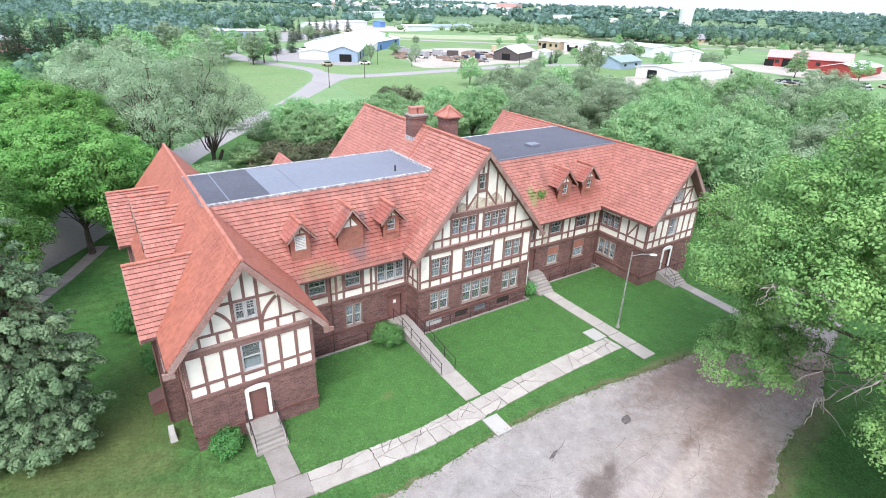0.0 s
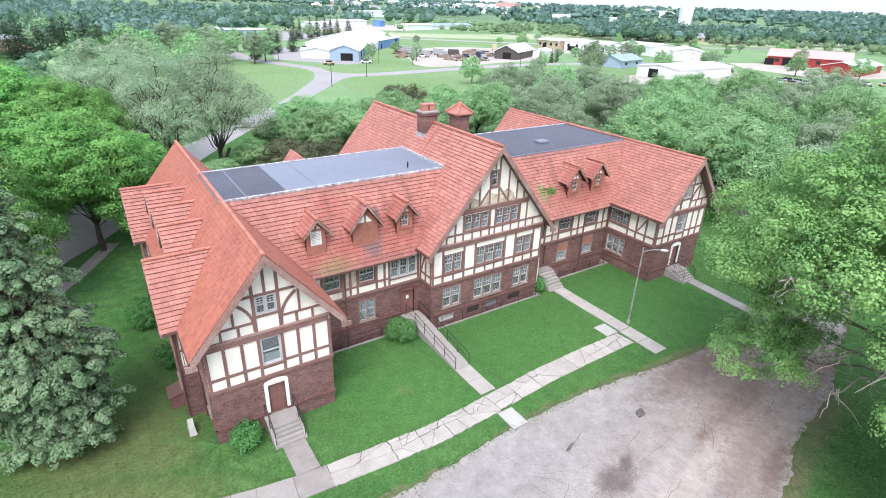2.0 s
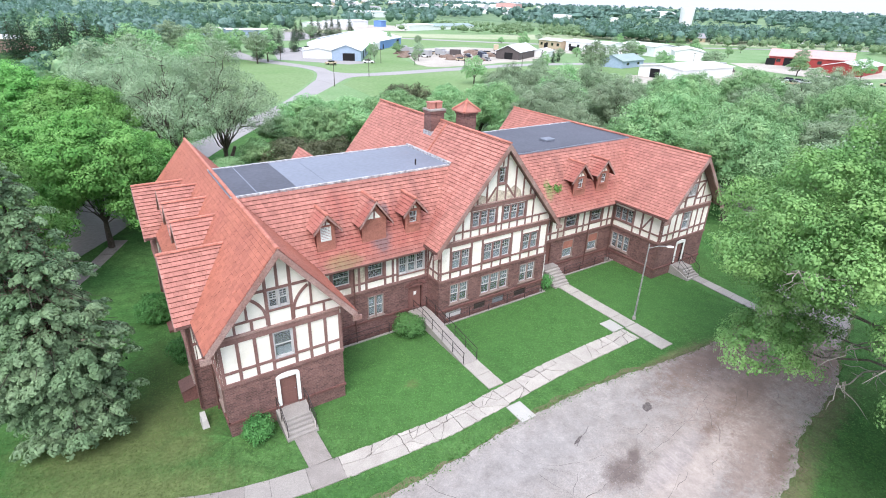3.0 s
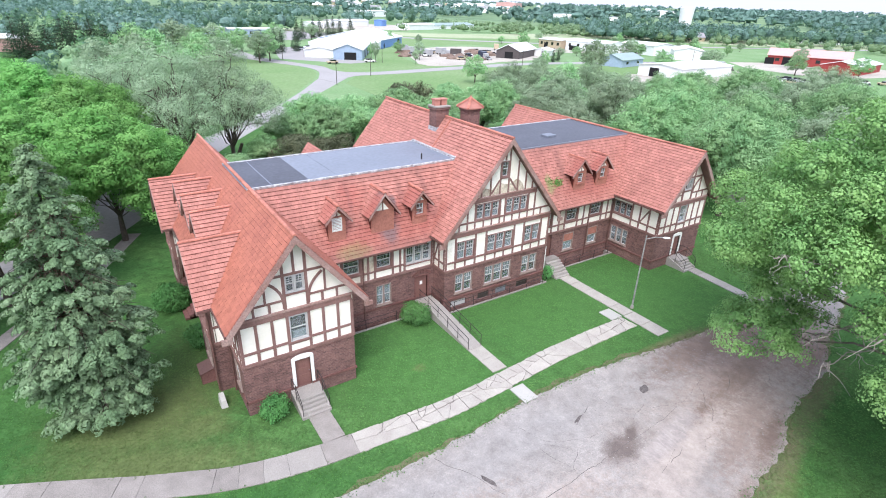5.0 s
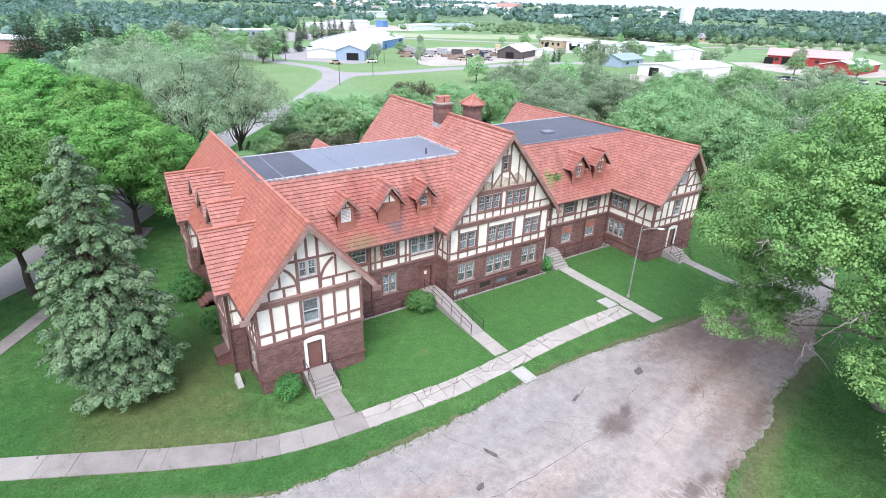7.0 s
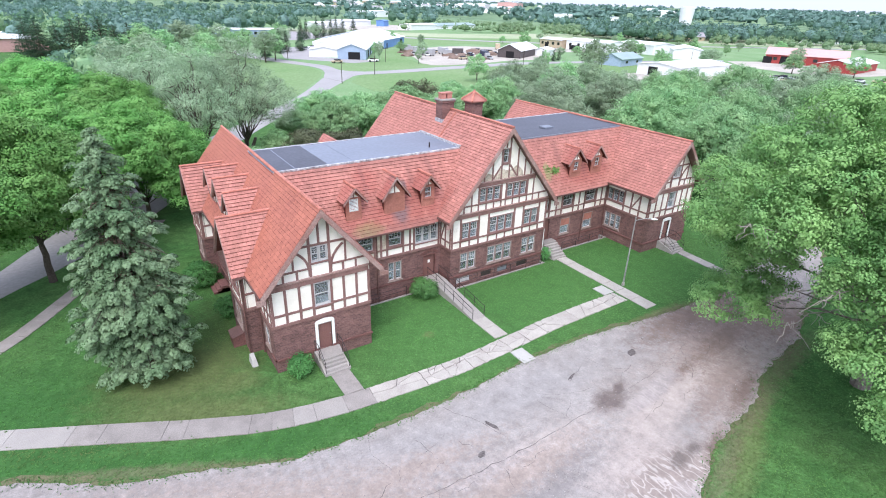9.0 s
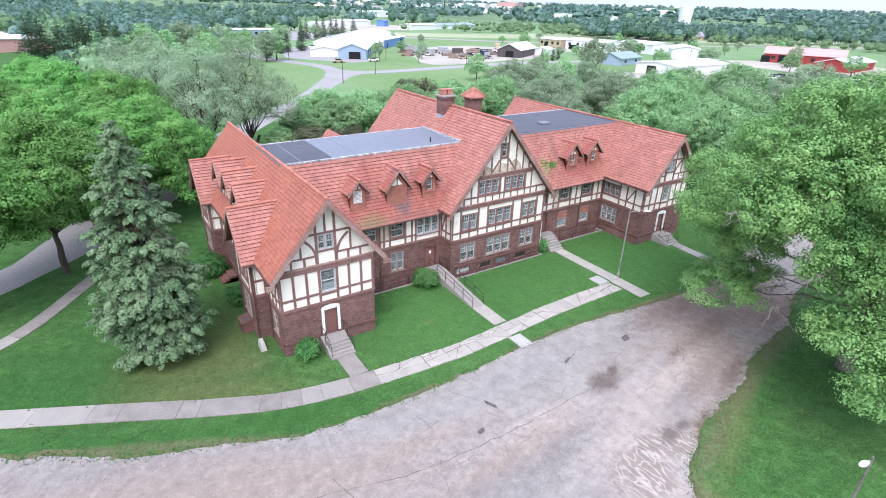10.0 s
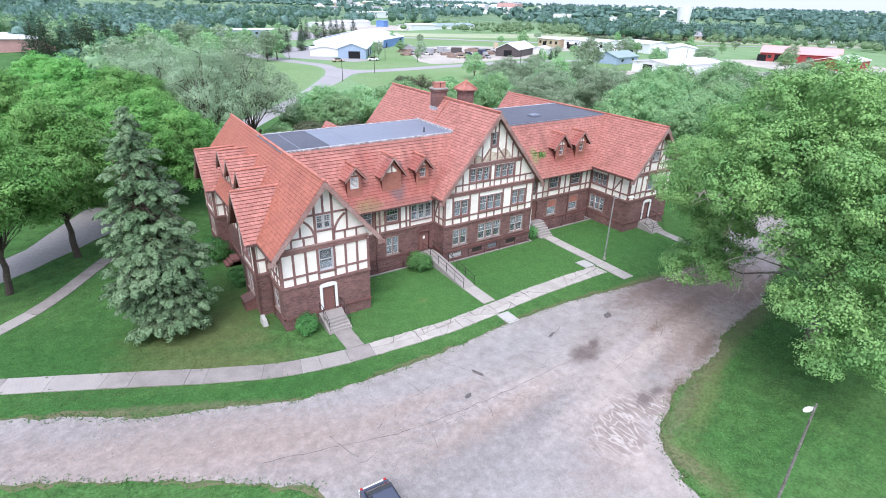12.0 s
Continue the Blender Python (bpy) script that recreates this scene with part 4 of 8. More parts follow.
for x0, z0, x1, z1, name in ((LX, LZ, CX, CZ, "a"), (CX, CZ, RX, RZ, "b")):
    le, lt = valley(x0, z0, EAVE_Z, 1) - 0.3, valley(x0, z0, DECK_Z, 1) - 0.25
    re, rt = valley(x1, z1, EAVE_Z, -1) + 0.3, valley(x1, z1, DECK_Z, -1) + 0.25
    DECK_Y1 = 14.8 if name == "a" else 16.0
    back_run = 20.35 - DECK_Y1
    back_length = math.hypot(rise, back_run)
    poly = [(0, 0), (re - le, 0), (rt - le, length), (lt - le, length)]
    slope((le, EAVE_Y, EAVE_Z), (1, 0, 0), (0, run, rise), poly)
    slope((re, 20.35, EAVE_Z), (-1, 0, 0), (0, -back_run, rise), [(0, 0), (re - le, 0), (re - lt, back_length), (re - rt, back_length)])
    deck = part("flat_roof", box(lt, rt, DECK_Y0 + 0.05, DECK_Y1 - 0.05, DECK_Z - 0.3, DECK_Z + 0.05), M_DECK, house, "flat grey membrane roof deck")
    part("flashing", box(lt, rt, DECK_Y0 - 0.08, DECK_Y0 + 0.1, DECK_Z - 0.06, DECK_Z + (0.09 if name == "a" else 0.05)), M_FLASH if name == "a" else M_DECK, deck, "pale metal roof edge flashing" if name == "a" else "grey roof edge flashing")
    part("flashing", box(lt, rt, DECK_Y1 - 0.14, DECK_Y1 + 0.08, DECK_Z - 0.06, DECK_Z + 0.10), M_FLASH, deck)
    if name == "a":
        part("dark_sheet", box(lt + 0.3, lt + 4.3, DECK_Y0 + 0.14, DECK_Y1 - 0.14, DECK_Z + 0.04, DECK_Z + 0.062), M_DECK_DARK, deck, "darker newer roof membrane")
        for sx in (lt + 1.7, lt + 4.3, lt + 6.4):
            part("seam", box(sx - 0.04, sx + 0.04, DECK_Y0 + 0.14, DECK_Y1 - 0.14, DECK_Z + 0.06, DECK_Z + 0.07), M_DECK, deck)
        part("flashing", bar((lt + 0.25, DECK_Y0, DECK_Z + 0.08), (lt + 0.25, DECK_Y1, DECK_Z + 0.08), 0.14, 0.1), M_FLASH, deck)
        part("flashing", bar((rt - 0.25, DECK_Y0, DECK_Z + 0.12), (rt - 0.25, DECK_Y1, DECK_Z + 0.12), 0.2, 0.2), M_FLASH, deck)
        part("vent_pipe", rod((17.2, 9.2, DECK_Z), (17.2, 9.2, DECK_Z + 0.5), 0.06), M_IRON, deck)
    else:
        part("dark_sheet", box(lt + 0.2, rt - 0.4, DECK_Y0 + 0.14, DECK_Y1 - 0.14, DECK_Z + 0.04, DECK_Z + 0.062), M_DECK_DARK, deck)
        part("roof_hatch", soft_box(31.7, 32.9, 10.2, 11.1, DECK_Z + 0.05, DECK_Z + 0.25, 0.05), M_DECK, deck)
    part("gutter", bar((le + 0.4, EAVE_Y - 0.05, EAVE_Z - 0.02), (re - 0.4, EAVE_Y - 0.05, EAVE_Z - 0.02), 0.14, 0.13), M_GUTTER, house)

# bargeboards and eaves boards of the three gables
for F, x, half, y, zr in ((WALL_L, LX, 4.1, LY - 0.87, LZ), (WALL_C, CX, 6.0, 3.4, CZ), (WALL_R, RX, 4.15, RY - 0.85, RZ)):
    G = Face(x, y, 1, 0)
    for side in (-1, 1):
        a, b = (0, zr - 0.46), (side * half, zr - SLOPE * half - 0.46)
        part("bargeboard", G.prism([a, b, (b[0], b[1] + 0.48), (0, zr + 0.02)] if side < 0 else [b, a, (0, zr + 0.02), (b[0], b[1] + 0.48)], -0.07, 0.06), M_BARGE, house, "weathered brown bargeboard")
        part("bargeboard_foot", G.prism([(side * half - 0.28, b[1] - 0.05), (side * half + 0.28, b[1] - 0.05), (side * half + 0.28, b[1] + 0.2), (side * half - 0.28, b[1] + 0.32)], -0.1, 0.02), M_BARGE, house)
        zr2 = zr - 0.2
        part("soffit_board", ([(x, y, zr2), (x + side * half, y, zr2 - SLOPE * half), (x + side * half, y + 0.9, zr2 - SLOPE * half), (x, y + 0.9, zr2), (x, y, zr2 - 0.05), (x + side * half, y, zr2 - 0.05 - SLOPE * half), (x + side * half, y + 0.9, zr2 - 0.05 - SLOPE * half), (x, y + 0.9, zr2 - 0.05)], BOX), M_TIMBER, house)
for x, half, y0, y1, zr in ((LX, 4.1, LY - 0.8, 24.9, LZ), (CX, 6.0, 3.5, 23.6, CZ), (RX, 4.15, RY - 0.8, 25.3, RZ)):
    for side in (-1, 1):
        z = zr - SLOPE * half - 0.1
        part("gutter", bar((x + side * (half + 0.04), y0, z), (x + side * (half + 0.04), y1, z), 0.14, 0.13), M_GUTTER, house)


# windows
def window(F, u0, u1, z0, z1, lights=1, grid=(3, 2), blind=0.0, casing=None, base=0.0, arched=False):
    """A sash window set in its opening: casing, sill, sashes, panes, glazing bars."""
    casing = casing or M_TIMBER
    c = 0.06
    n0, n1 = base - 0.16, base + 0.035
    w = (u1 - u0 - 2 * c - (lights - 1) * 0.11) / lights
    holes = [(u0 + c + i * (w + 0.11), u0 + c + i * (w + 0.11) + w, z0 + c, z1 - c) for i in range(lights)]
    win = part("window", F.wall([(u0, z0), (u1, z0), (u1, z1), (u0, z1)], holes, n1 - n0, n1), casing, house)
    part("window_sill", F.box(u0 - 0.08, u1 + 0.08, base - 0.1, base + 0.1, z0 - 0.09, z0), M_TIMBER if casing is M_SASH else casing, win)
    zm = z0 + c + (z1 - z0 - 2 * c) * 0.5
    for i in range(lights):
        a = u0 + c + i * (w + 0.11)
        b = a + w
        for zz0, zz1, nn, upper in ((zm - 0.025, z1 - c, base - 0.045, True), (z0 + c, zm + 0.025, base - 0.085, False)):
            s = 0.06 if w > 0.6 else 0.048
            part("sash", F.wall([(a, zz0), (b, zz0), (b, zz1), (a, zz1)], [(a + s, b - s, zz0 + s, zz1 - s)], 0.035, nn), M_SASH, win)
            pane = part("pane", F.box(a + s - 0.01, b - s + 0.01, nn - 0.022, nn - 0.016, zz0 + s - 0.01, zz1 - s + 0.01), M_GLASS, win)
            pane.visible_shadow = False
            if upper and grid:
                gx, gz = grid
                pu, pz = (w - 2 * s) / gx, (zz1 - zz0 - 2 * s) / gz
                cells = [(a + s + pu * i + 0.010, a + s + pu * (i + 1) - 0.010, zz0 + s + pz * j + 0.010, zz0 + s + pz * (j + 1) - 0.010) for i in range(gx) for j in range(gz)]
                part("glazing_bars", F.wall([(a + s - 0.004, zz0 + s - 0.004), (b - s + 0.004, zz0 + s - 0.004), (b - s + 0.004, zz1 - s + 0.004), (a + s - 0.004, zz1 - s + 0.004)], cells, 0.026, nn - 0.004), M_SASH, win)
        # Negative blind: a blue-grey panel behind the lower part of each light.
        if blind < 0:
            part("window_shade", F.box(a + 0.02, b - 0.02, base - 0.15, base - 0.14, z0 + c, z0 + c - (z1 - z0 - 2 * c) * blind), M_BLIND, win, "blue-grey panel behind the lower sash")
        elif blind:
            top = z1 - c
            part("window_blind", F.box(a + 0.02, b - 0.02, base - 0.15, base - 0.14, top - (z1 - z0 - 2 * c) * blind, top), M_BLIND, win)
    return win


def posts(F, us, z0, z1, w=0.17, n=0.05):
    for u in us:
        part("timber_post", F.box(u - w / 2, u + w / 2, -0.02, n, z0, z1), M_TIMBER, house)


def rail(F, u0, u1, z0, z1, n=0.055, material=None, name="timber_rail"):
    return part(name, F.box(u0, u1, -0.02, n, z0, z1), material or M_TIMBER, house)


def brace(F, a, b, w=0.15, n=0.048, bulge=0.0):
    part("timber_brace", F.arc(a, b, bulge, w, -0.02, n) if bulge else F.beam(a, b, w, -0.02, n), M_TIMBER, house)


def brick_wall(F, width, holes, z0=-1.1, ends=0.0, start=0.0, cut=0.0):
    """Brick ground floor: plinth, water table and wall with its openings."""
    part("brick_wall", F.wall([(start, z0), (width - cut, z0), (width - cut, BELT), (start, BELT)], holes, 0.35), M_BRICK, house, "dark brown brick wall")
    wt = [h for h in holes if h[2] < 1.0 and h[3] > 1.0]
    a = -ends
    for h in sorted(wt) + [(width + ends, 0, 0, 0)]:
        if h[0] - a > 0.2:
            part("water_table", F.box(a, h[0], -0.05, 0.07, 0.86, 1.02), M_STONE, house, "brown stone water table")
        a = h[1]


def stucco_wall(F, poly, holes, n1=0.0, material=None):
    return part("stucco_wall", F.wall(poly, holes, 0.3, n1), material or M_STUCCO, house, "cream stucco between brown timbers")


# left and right wing gables
for F, door_u in ((WALL_L, HALF_W), (WALL_R, HALF_W)):
    W = 2 * HALF_W
    mid = HALF_W
    doorway = (mid - 0.48, mid + 0.48, 0.85, 2.9)
    brick_wall(F, W, [doorway], ends=0.07)
    w1 = (mid - 0.56, mid + 0.56, 4.28, 6.0)
    stucco_wall(F, [(0, BELT), (W, BELT), (W, 6.3), (0, 6.3)], [w1])
    g = (mid - 0.56, mid + 0.56, 7.5, 8.6)
    top = LZ - 0.3
    stucco_wall(F, [(0, 6.3), (W, 6.3), (W, top - SLOPE * HALF_W + 0.0), (mid, top), (0, top - SLOPE * HALF_W)], [g])
    window(F, *w1, 1, None, blind=-0.35, casing=M_SASH)
    window(F, *g, 2, (2, 3), casing=M_SASH)
    rail(F, -0.03, W + 0.03, 3.42, 3.62, 0.09)
    rail(F, 0, w1[0] - 0.02, 4.2, 4.36)
    rail(F, w1[1] + 0.02, W, 4.2, 4.36)
    rail(F, w1[0] - 0.1, w1[1] + 0.1, 4.08, 4.2)
    rail(F, 0.1, W - 0.1, 6.06, 6.42, 0.10, M_TIMBER, "jetty_beam")
    rail(F, 0.05, W - 0.05, 6.42, 6.52, 0.16, M_BARGE, "jetty_moulding")
    us = [0.09, 0.98, 1.9, mid - 0.64, mid + 0.64, W - 1.9, W - 0.98, W - 0.09]
    posts(F, us, 3.62, 6.06)
    # gable framing
    half_at = lambda z: (top - z) / SLOPE
    posts(F, [mid - 0.66, mid + 0.66], 6.52, top - SLOPE * 0.66 - 0.02, 0.17)
    posts(F, [mid], 8.66, top - 0.05, 0.15)
    posts(F, [mid - 1.55, mid + 1.55], 6.52, 7.1, 0.15)
    posts(F, [mid - 1.75, mid + 1.75], 7.18, top - SLOPE * 1.75 - 0.08, 0.13)
    posts(F, [mid - 2.45, mid + 2.45], 6.52, 7.1, 0.13)
    rail(F, mid - 0.6, mid + 0.6, 7.36, 7.5)
    rail(F, mid - half_at(8.75), mid + half_at(8.75), 8.62, 8.76)
    rail(F, mid - half_at(7.2), mid - 0.7, 7.08, 7.2)
    rail(F, mid + 0.7, mid + half_at(7.2), 7.08, 7.2)
    brace(F, (mid - 0.72, 6.6), (mid - 1.62, 8.45), 0.16, 0.045, -0.3)
    brace(F, (mid + 0.72, 6.6), (mid + 1.62, 8.45), 0.16, 0.046, 0.3)
    # entrance door with white arched surround
    door = part("door", F.box(mid - 0.48, mid + 0.48, -0.2, -0.14, 0.85, 2.9), M_DOOR, house, "brown painted wooden door")
    for k in (0, 1):
        for z0, z1 in ((1.0, 1.6), (1.7, 2.1), (2.2, 2.8)):
            part("door_panel", F.box(mid - 0.4 + k * 0.42, mid - 0.04 + k * 0.42, -0.14, -0.125, z0, z1), M_DOOR, door)
    part("door_knob", rod(F.at(mid + 0.38, -0.14, 1.85), F.at(mid + 0.38, -0.07, 1.85), 0.03), M_FLASH, door)
    surround = [F.box(mid - 0.68, mid - 0.48, -0.1, 0.06, 0.85, 2.9), F.box(mid + 0.48, mid + 0.68, -0.1, 0.06, 0.85, 2.9)]
    arch = [(mid - 0.68, 2.9)] + [(mid + 0.68, 2.9)] + [(mid + 0.68 * math.cos(w), 3.02 + 0.22 * math.sin(w)) for w in (0, 0.5, 1.05, 1.57, 2.1, 2.64, math.pi)]
    surround.append(F.prism(arch, -0.1, 0.065))
    part("door_surround", join(*surround), M_WHITE, house, "white painted arched door surround")

# entrance steps of the wings
for x, y in ((LX, LY), (RX, RY)):
    steps = thing("entrance_steps", "grey concrete entrance steps with black iron rails", "steps", at=(x, y, 0), group="wing entrance steps")
    part("landing", soft_box(-0.75, 0.75, -1.2, 0.0, -0.1, 0.85, 0.02), M_CONC, steps)
    for i in range(4):
        part("step", soft_box(-0.75, 0.75, -1.2 - 0.2 * (i + 1), -1.2 - 0.2 * i, -0.1, 0.85 - 0.17 * (i + 1), 0.02), M_CONC, steps)
    for s in (-1, 1):
        part("side_wall", ([(s * 0.75, 0, 0), (s * 0.9, 0, 0), (s * 0.9, -2.0, 0), (s * 0.75, -2.0, 0), (s * 0.75, 0, 0.9), (s * 0.9, 0, 0.9), (s * 0.9, -2.0, 0.2), (s * 0.75, -2.0, 0.2)], BOX), M_CONC, steps)
        pts = [(s * 0.82, -0.05, 1.75), (s * 0.82, -0.85, 1.75), (s * 0.82, -1.95, 1.05)]
        part("handrail", join(rod(pts[0], pts[1], 0.022), rod(pts[1], pts[2], 0.022), rod((s * 0.82, -0.1, 1.35), (s * 0.82, -0.9, 1.35), 0.014), rod((s * 0.82, -0.9, 1.35), (s * 0.82, -1.95, 0.65), 0.014)), M_IRON, steps)
        for y0, z0, z1 in ((-0.08, 0.85, 1.75), (-0.85, 0.6, 1.75), (-1.93, 0.2, 1.06)):
            part("rail_post", rod((s * 0.82, y0, z0), (s * 0.82, y0, z1), 0.02), M_IRON, steps)

# centre gable
F, W = WALL_C, 2 * HALF_C
mid = HALF_C
low = [(1.0, 2.7, 1.35, 3.05), (3.95, 6.75, 1.35, 3.05), (W - 2.75, W - 1.05, 1.35, 3.05)]
base_w = [(0.7, 2.2, 0.1, 0.68), (3.4, 4.6, 0.1, 0.68), (5.3, 6.5, 0.1, 0.68), (7.6, 8.9, 0.1, 0.68)]
brick_wall(F, W, low + base_w, ends=0.07)
upper = [(1.05, 2.75, 4.3, 5.85), (4.0, 6.7, 4.3, 5.85), (W - 2.75, W - 1.05, 4.3, 5.85)]
stucco_wall(F, [(0, BELT), (W, BELT), (W, 6.4), (0, 6.4)], upper)
third = [(mid - 2.6, mid - 0.32, 7.35, 8.65), (mid + 0.32, mid + 2.6, 7.35, 8.65)]
attic = (mid - 0.34, mid + 0.34, 10.5, 11.75)
top_c = CZ - 0.3
stucco_wall(F, [(0, 6.4), (W, 6.4), (W, top_c - SLOPE * HALF_C), (mid, top_c), (0, top_c - SLOPE * HALF_C)], third + [attic])
for h, k in zip(low, (2, 3, 2)):
    window(F, *h, k, (3, 2), blind=0.5, casing=M_TRIM)
for h, k in zip(upper, (2, 3, 2)):
    window(F, *h, k, (3, 2), blind=-0.52)
for h in third:
    window(F, *h, 3, (2, 2), blind=-0.4)
window(F, *attic, 1, (2, 2))
# Every second basement panel takes the near-black fill colour.
for k, h in enumerate(base_w):
    part("basement_panel", F.box(h[0], h[1], -0.2, -0.12, h[2], h[3]), (M_SASH, M_GAP, M_BLIND, M_GAP)[k], house, "basement window panel")
rail(F, -0.03, W + 0.03, 3.42, 3.62, 0.09)
for a, b in ((0, upper[0][0]), (upper[0][1], upper[1][0]), (upper[1][1], upper[2][0]), (upper[2][1], W)):
    rail(F, a, b, 4.14, 4.28)
for h in upper:
    rail(F, h[0], h[1], 4.10, 4.21)
us = [0.09, 0.95, 2.85, 3.9, 6.8, W - 2.85, W - 0.95, W - 0.09]
posts(F, us, 3.62, 6.25, 0.16)
posts(F, [1.9, 4.9, 5.8, W - 1.9], 3.62, 4.12, 0.13)
rail(F, 0.0, W, 6.25, 6.6, 0.10, M_TIMBER, "jetty_beam")
rail(F, 0.0, W, 6.6, 6.68, 0.17, M_BARGE, "jetty_moulding")
half_c = lambda z: (top_c - z) / SLOPE
rail(F, mid - half_c(7.3), mid + half_c(7.3), 7.2, 7.33)
posts(F, [mid + s * d for s in (-1, 1) for d in (0.25, 1.05, 1.85, 2.68, 3.4, 4.15)], 6.68, 7.2, 0.12)
posts(F, [mid + s * d for s in (-1, 1) for d in (0.25, 2.68, 3.4)], 7.33, 8.78, 0.13)
rail(F, mid - half_c(9.1), mid + half_c(9.1), 8.75, 9.08, 0.09, M_TIMBER, "jetty_beam")
rail(F, mid - half_c(9.2), mid + half_c(9.2), 9.08, 9.16, 0.15, M_BARGE, "jetty_moulding")
for d in (0.42, 1.35, 2.2, 2.95):
    for s in (-1, 1):
        posts(F, [mid + s * d], 9.16, top_c - SLOPE * d - 0.02, 0.13)
rail(F, mid - 0.4, mid + 0.4, 10.36, 10.48)
posts(F, [mid], 11.8, top_c - 0.05, 0.12)
for s in (-1, 1):
    brace(F, (mid + s * 0.5, 10.3), (mid + s * 1.25, 9.3), 0.14, 0.044)
part("peeling_stucco", F.prism([(mid - 2.85, 9.18), (mid + 2.1, 9.18), (mid + 1.9, 9.7), (mid + 1.3, 10.2), (mid + 0.5, 9.8), (mid - 0.6, 10.1), (mid - 1.2, 9.6), (mid - 2.0, 9.9), (mid - 2.7, 9.5)], -0.01, 0.012), M_STUCCO_OLD, house, "stained stucco with the lath showing")
# returns of the centre block
SIDE_C = Face(CX - HALF_C, REC_Y, 0, -1)
SIDE_D = Face(CX + HALF_C, CY, 0, 1)
RETURN = REC_Y - CY
for S, s0, s1 in ((SIDE_C, 0.0, 0.35), (SIDE_D, 0.35, 0.0)):
    brick_wall(S, RETURN, [], start=s0, cut=s1)
    stucco_wall(S, [(s0, BELT), (RETURN - s1, BELT), (RETURN - s1, 6.4), (s0, 6.4)], [])
    rail(S, 0.0, RETURN, 3.42, 3.62, 0.09)
    rail(S, 0.0, RETURN, 4.14, 4.28)
    posts(S, [0.08, 0.82, RETURN - 0.1], 3.62, 6.4)
    brace(S, (0.2, 4.3), (0.8, 6.0), 0.14)

# recess between left wing and centre
F, W = WALL_A, CX - HALF_C - LX - HALF_W
door_a = (W - 1.62, W - 0.56, 0.82, 2.75)
low_a = [(4.35, 5.65, 1.2, 2.95)]
up_a = [(1.75, 3.1, 4.35, 5.75), (4.4, 5.7, 4.35, 5.75), (W - 2.55, W - 0.3, 4.1, 5.65)]
brick_wall(F, W, [door_a] + low_a)
stucco_wall(F, [(0, BELT), (W, BELT), (W, 6.6), (0, 6.6)], up_a)
window(F, *low_a[0], 2, None, blind=0.9, casing=M_TRIM)
window(F, *up_a[0], 1, (3, 2))
window(F, *up_a[1], 1, (4, 2))
window(F, *up_a[2], 3, (3, 2), blind=-0.35, casing=M_SASH)
rail(F, 0, W, 3.42, 3.62, 0.09)
rail(F, 0, W - 2.6, 4.14, 4.28)
rail(F, 0, W, 5.82, 6.0)
posts(F, [0.1, 0.9, 1.66, 3.2, 3.75, 4.3, 5.8, 6.45, W - 2.65, W - 0.2], 3.62, 5.85)
part("peeling_stucco", F.prism([(3.28, 4.3), (4.22, 4.3), (4.2, 5.8), (3.3, 5.8)], -0.01, 0.015), M_STUCCO_OLD, house, "mossy stained stucco panel")
door = part("door", F.box(door_a[0], door_a[1], -0.2, -0.14, door_a[2], door_a[3]), M_DOOR, house, "brown wooden door with a paper notice")
part("notice", F.box(door_a[0] + 0.45, door_a[0] + 0.68, -0.14, -0.132, 1.95, 2.25), M_WHITE, door, "white paper notice")
part("door_frame", join(F.box(door_a[0] - 0.12, door_a[0], -0.1, 0.05, 0.82, 2.87), F.box(door_a[1], door_a[1] + 0.12, -0.1, 0.05, 0.82, 2.87), F.box(door_a[0], door_a[1], -0.1, 0.05, 2.75, 2.87)), M_STONE, house)
for k in range(9):
    w0, w1 = math.pi * (k + 0.06) / 9, math.pi * (k + 0.94) / 9
    cu = (door_a[0] + door_a[1]) / 2
    part("arch_stone", F.prism([(cu + 0.68 * math.cos(w0), 2.85 + 0.22 * math.sin(w0)), (cu + 0.92 * math.cos(w0), 2.85 + 0.46 * math.sin(w0)), (cu + 0.92 * math.cos(w1), 2.85 + 0.46 * math.sin(w1)), (cu + 0.68 * math.cos(w1), 2.85 + 0.22 * math.sin(w1))], -0.05, 0.05), M_STONE, house)

# recess between centre and right wing
F, W = WALL_B, RX - HALF_W - CX - HALF_C
door_b = (1.3, 2.35, 1.25, 3.3)
low_b = [(3.85, 5.2, 1.35, 3.1), (7.15, 8.5, 1.35, 3.1)]
up_b = [(0.95, 2.0, 4.3, 5.7), (3.85, 5.3, 4.35, 5.75), (7.1, 8.6, 4.35, 5.75)]
brick_wall(F, W, [door_b] + low_b)
stucco_wall(F, [(0, BELT), (W, BELT), (W, 6.6), (0, 6.6)], up_b)
for h in low_b:
    window(F, *h, 1, None, blind=-0.6, casing=M_TRIM)
    part("boarded_panel", F.box(h[0] + 0.05, h[1] - 0.05, -0.09, 0.0, h[2] + 0.95, h[3] - 0.03), M_BOARD, house, "faded red board over the window's upper half")
for h in up_b:
    window(F, *h, 1, (3, 2))
rail(F, 0, W, 3.42, 3.62, 0.09)
rail(F, 0, W, 4.14, 4.28)
rail(F, 0, W, 5.82, 6.0)
posts(F, [0.1, 0.85, 2.1, 3.0, 3.75, 5.4, 6.2, 7.0, 8.7, 9.5, W - 0.1], 3.62, 5.85)
part("door", F.box(*door_b[:2], -0.2, -0.14, *door_b[2:]), M_DOOR, house, "dark brown side door")
steps = thing("entrance_steps", "concrete side steps up to the recessed door", "steps", at=(29.0, REC_Y, 0))
part("landing", soft_box(-0.85, 0.85, -0.75, 0, -0.1, 1.2, 0.02), M_CONC, steps)
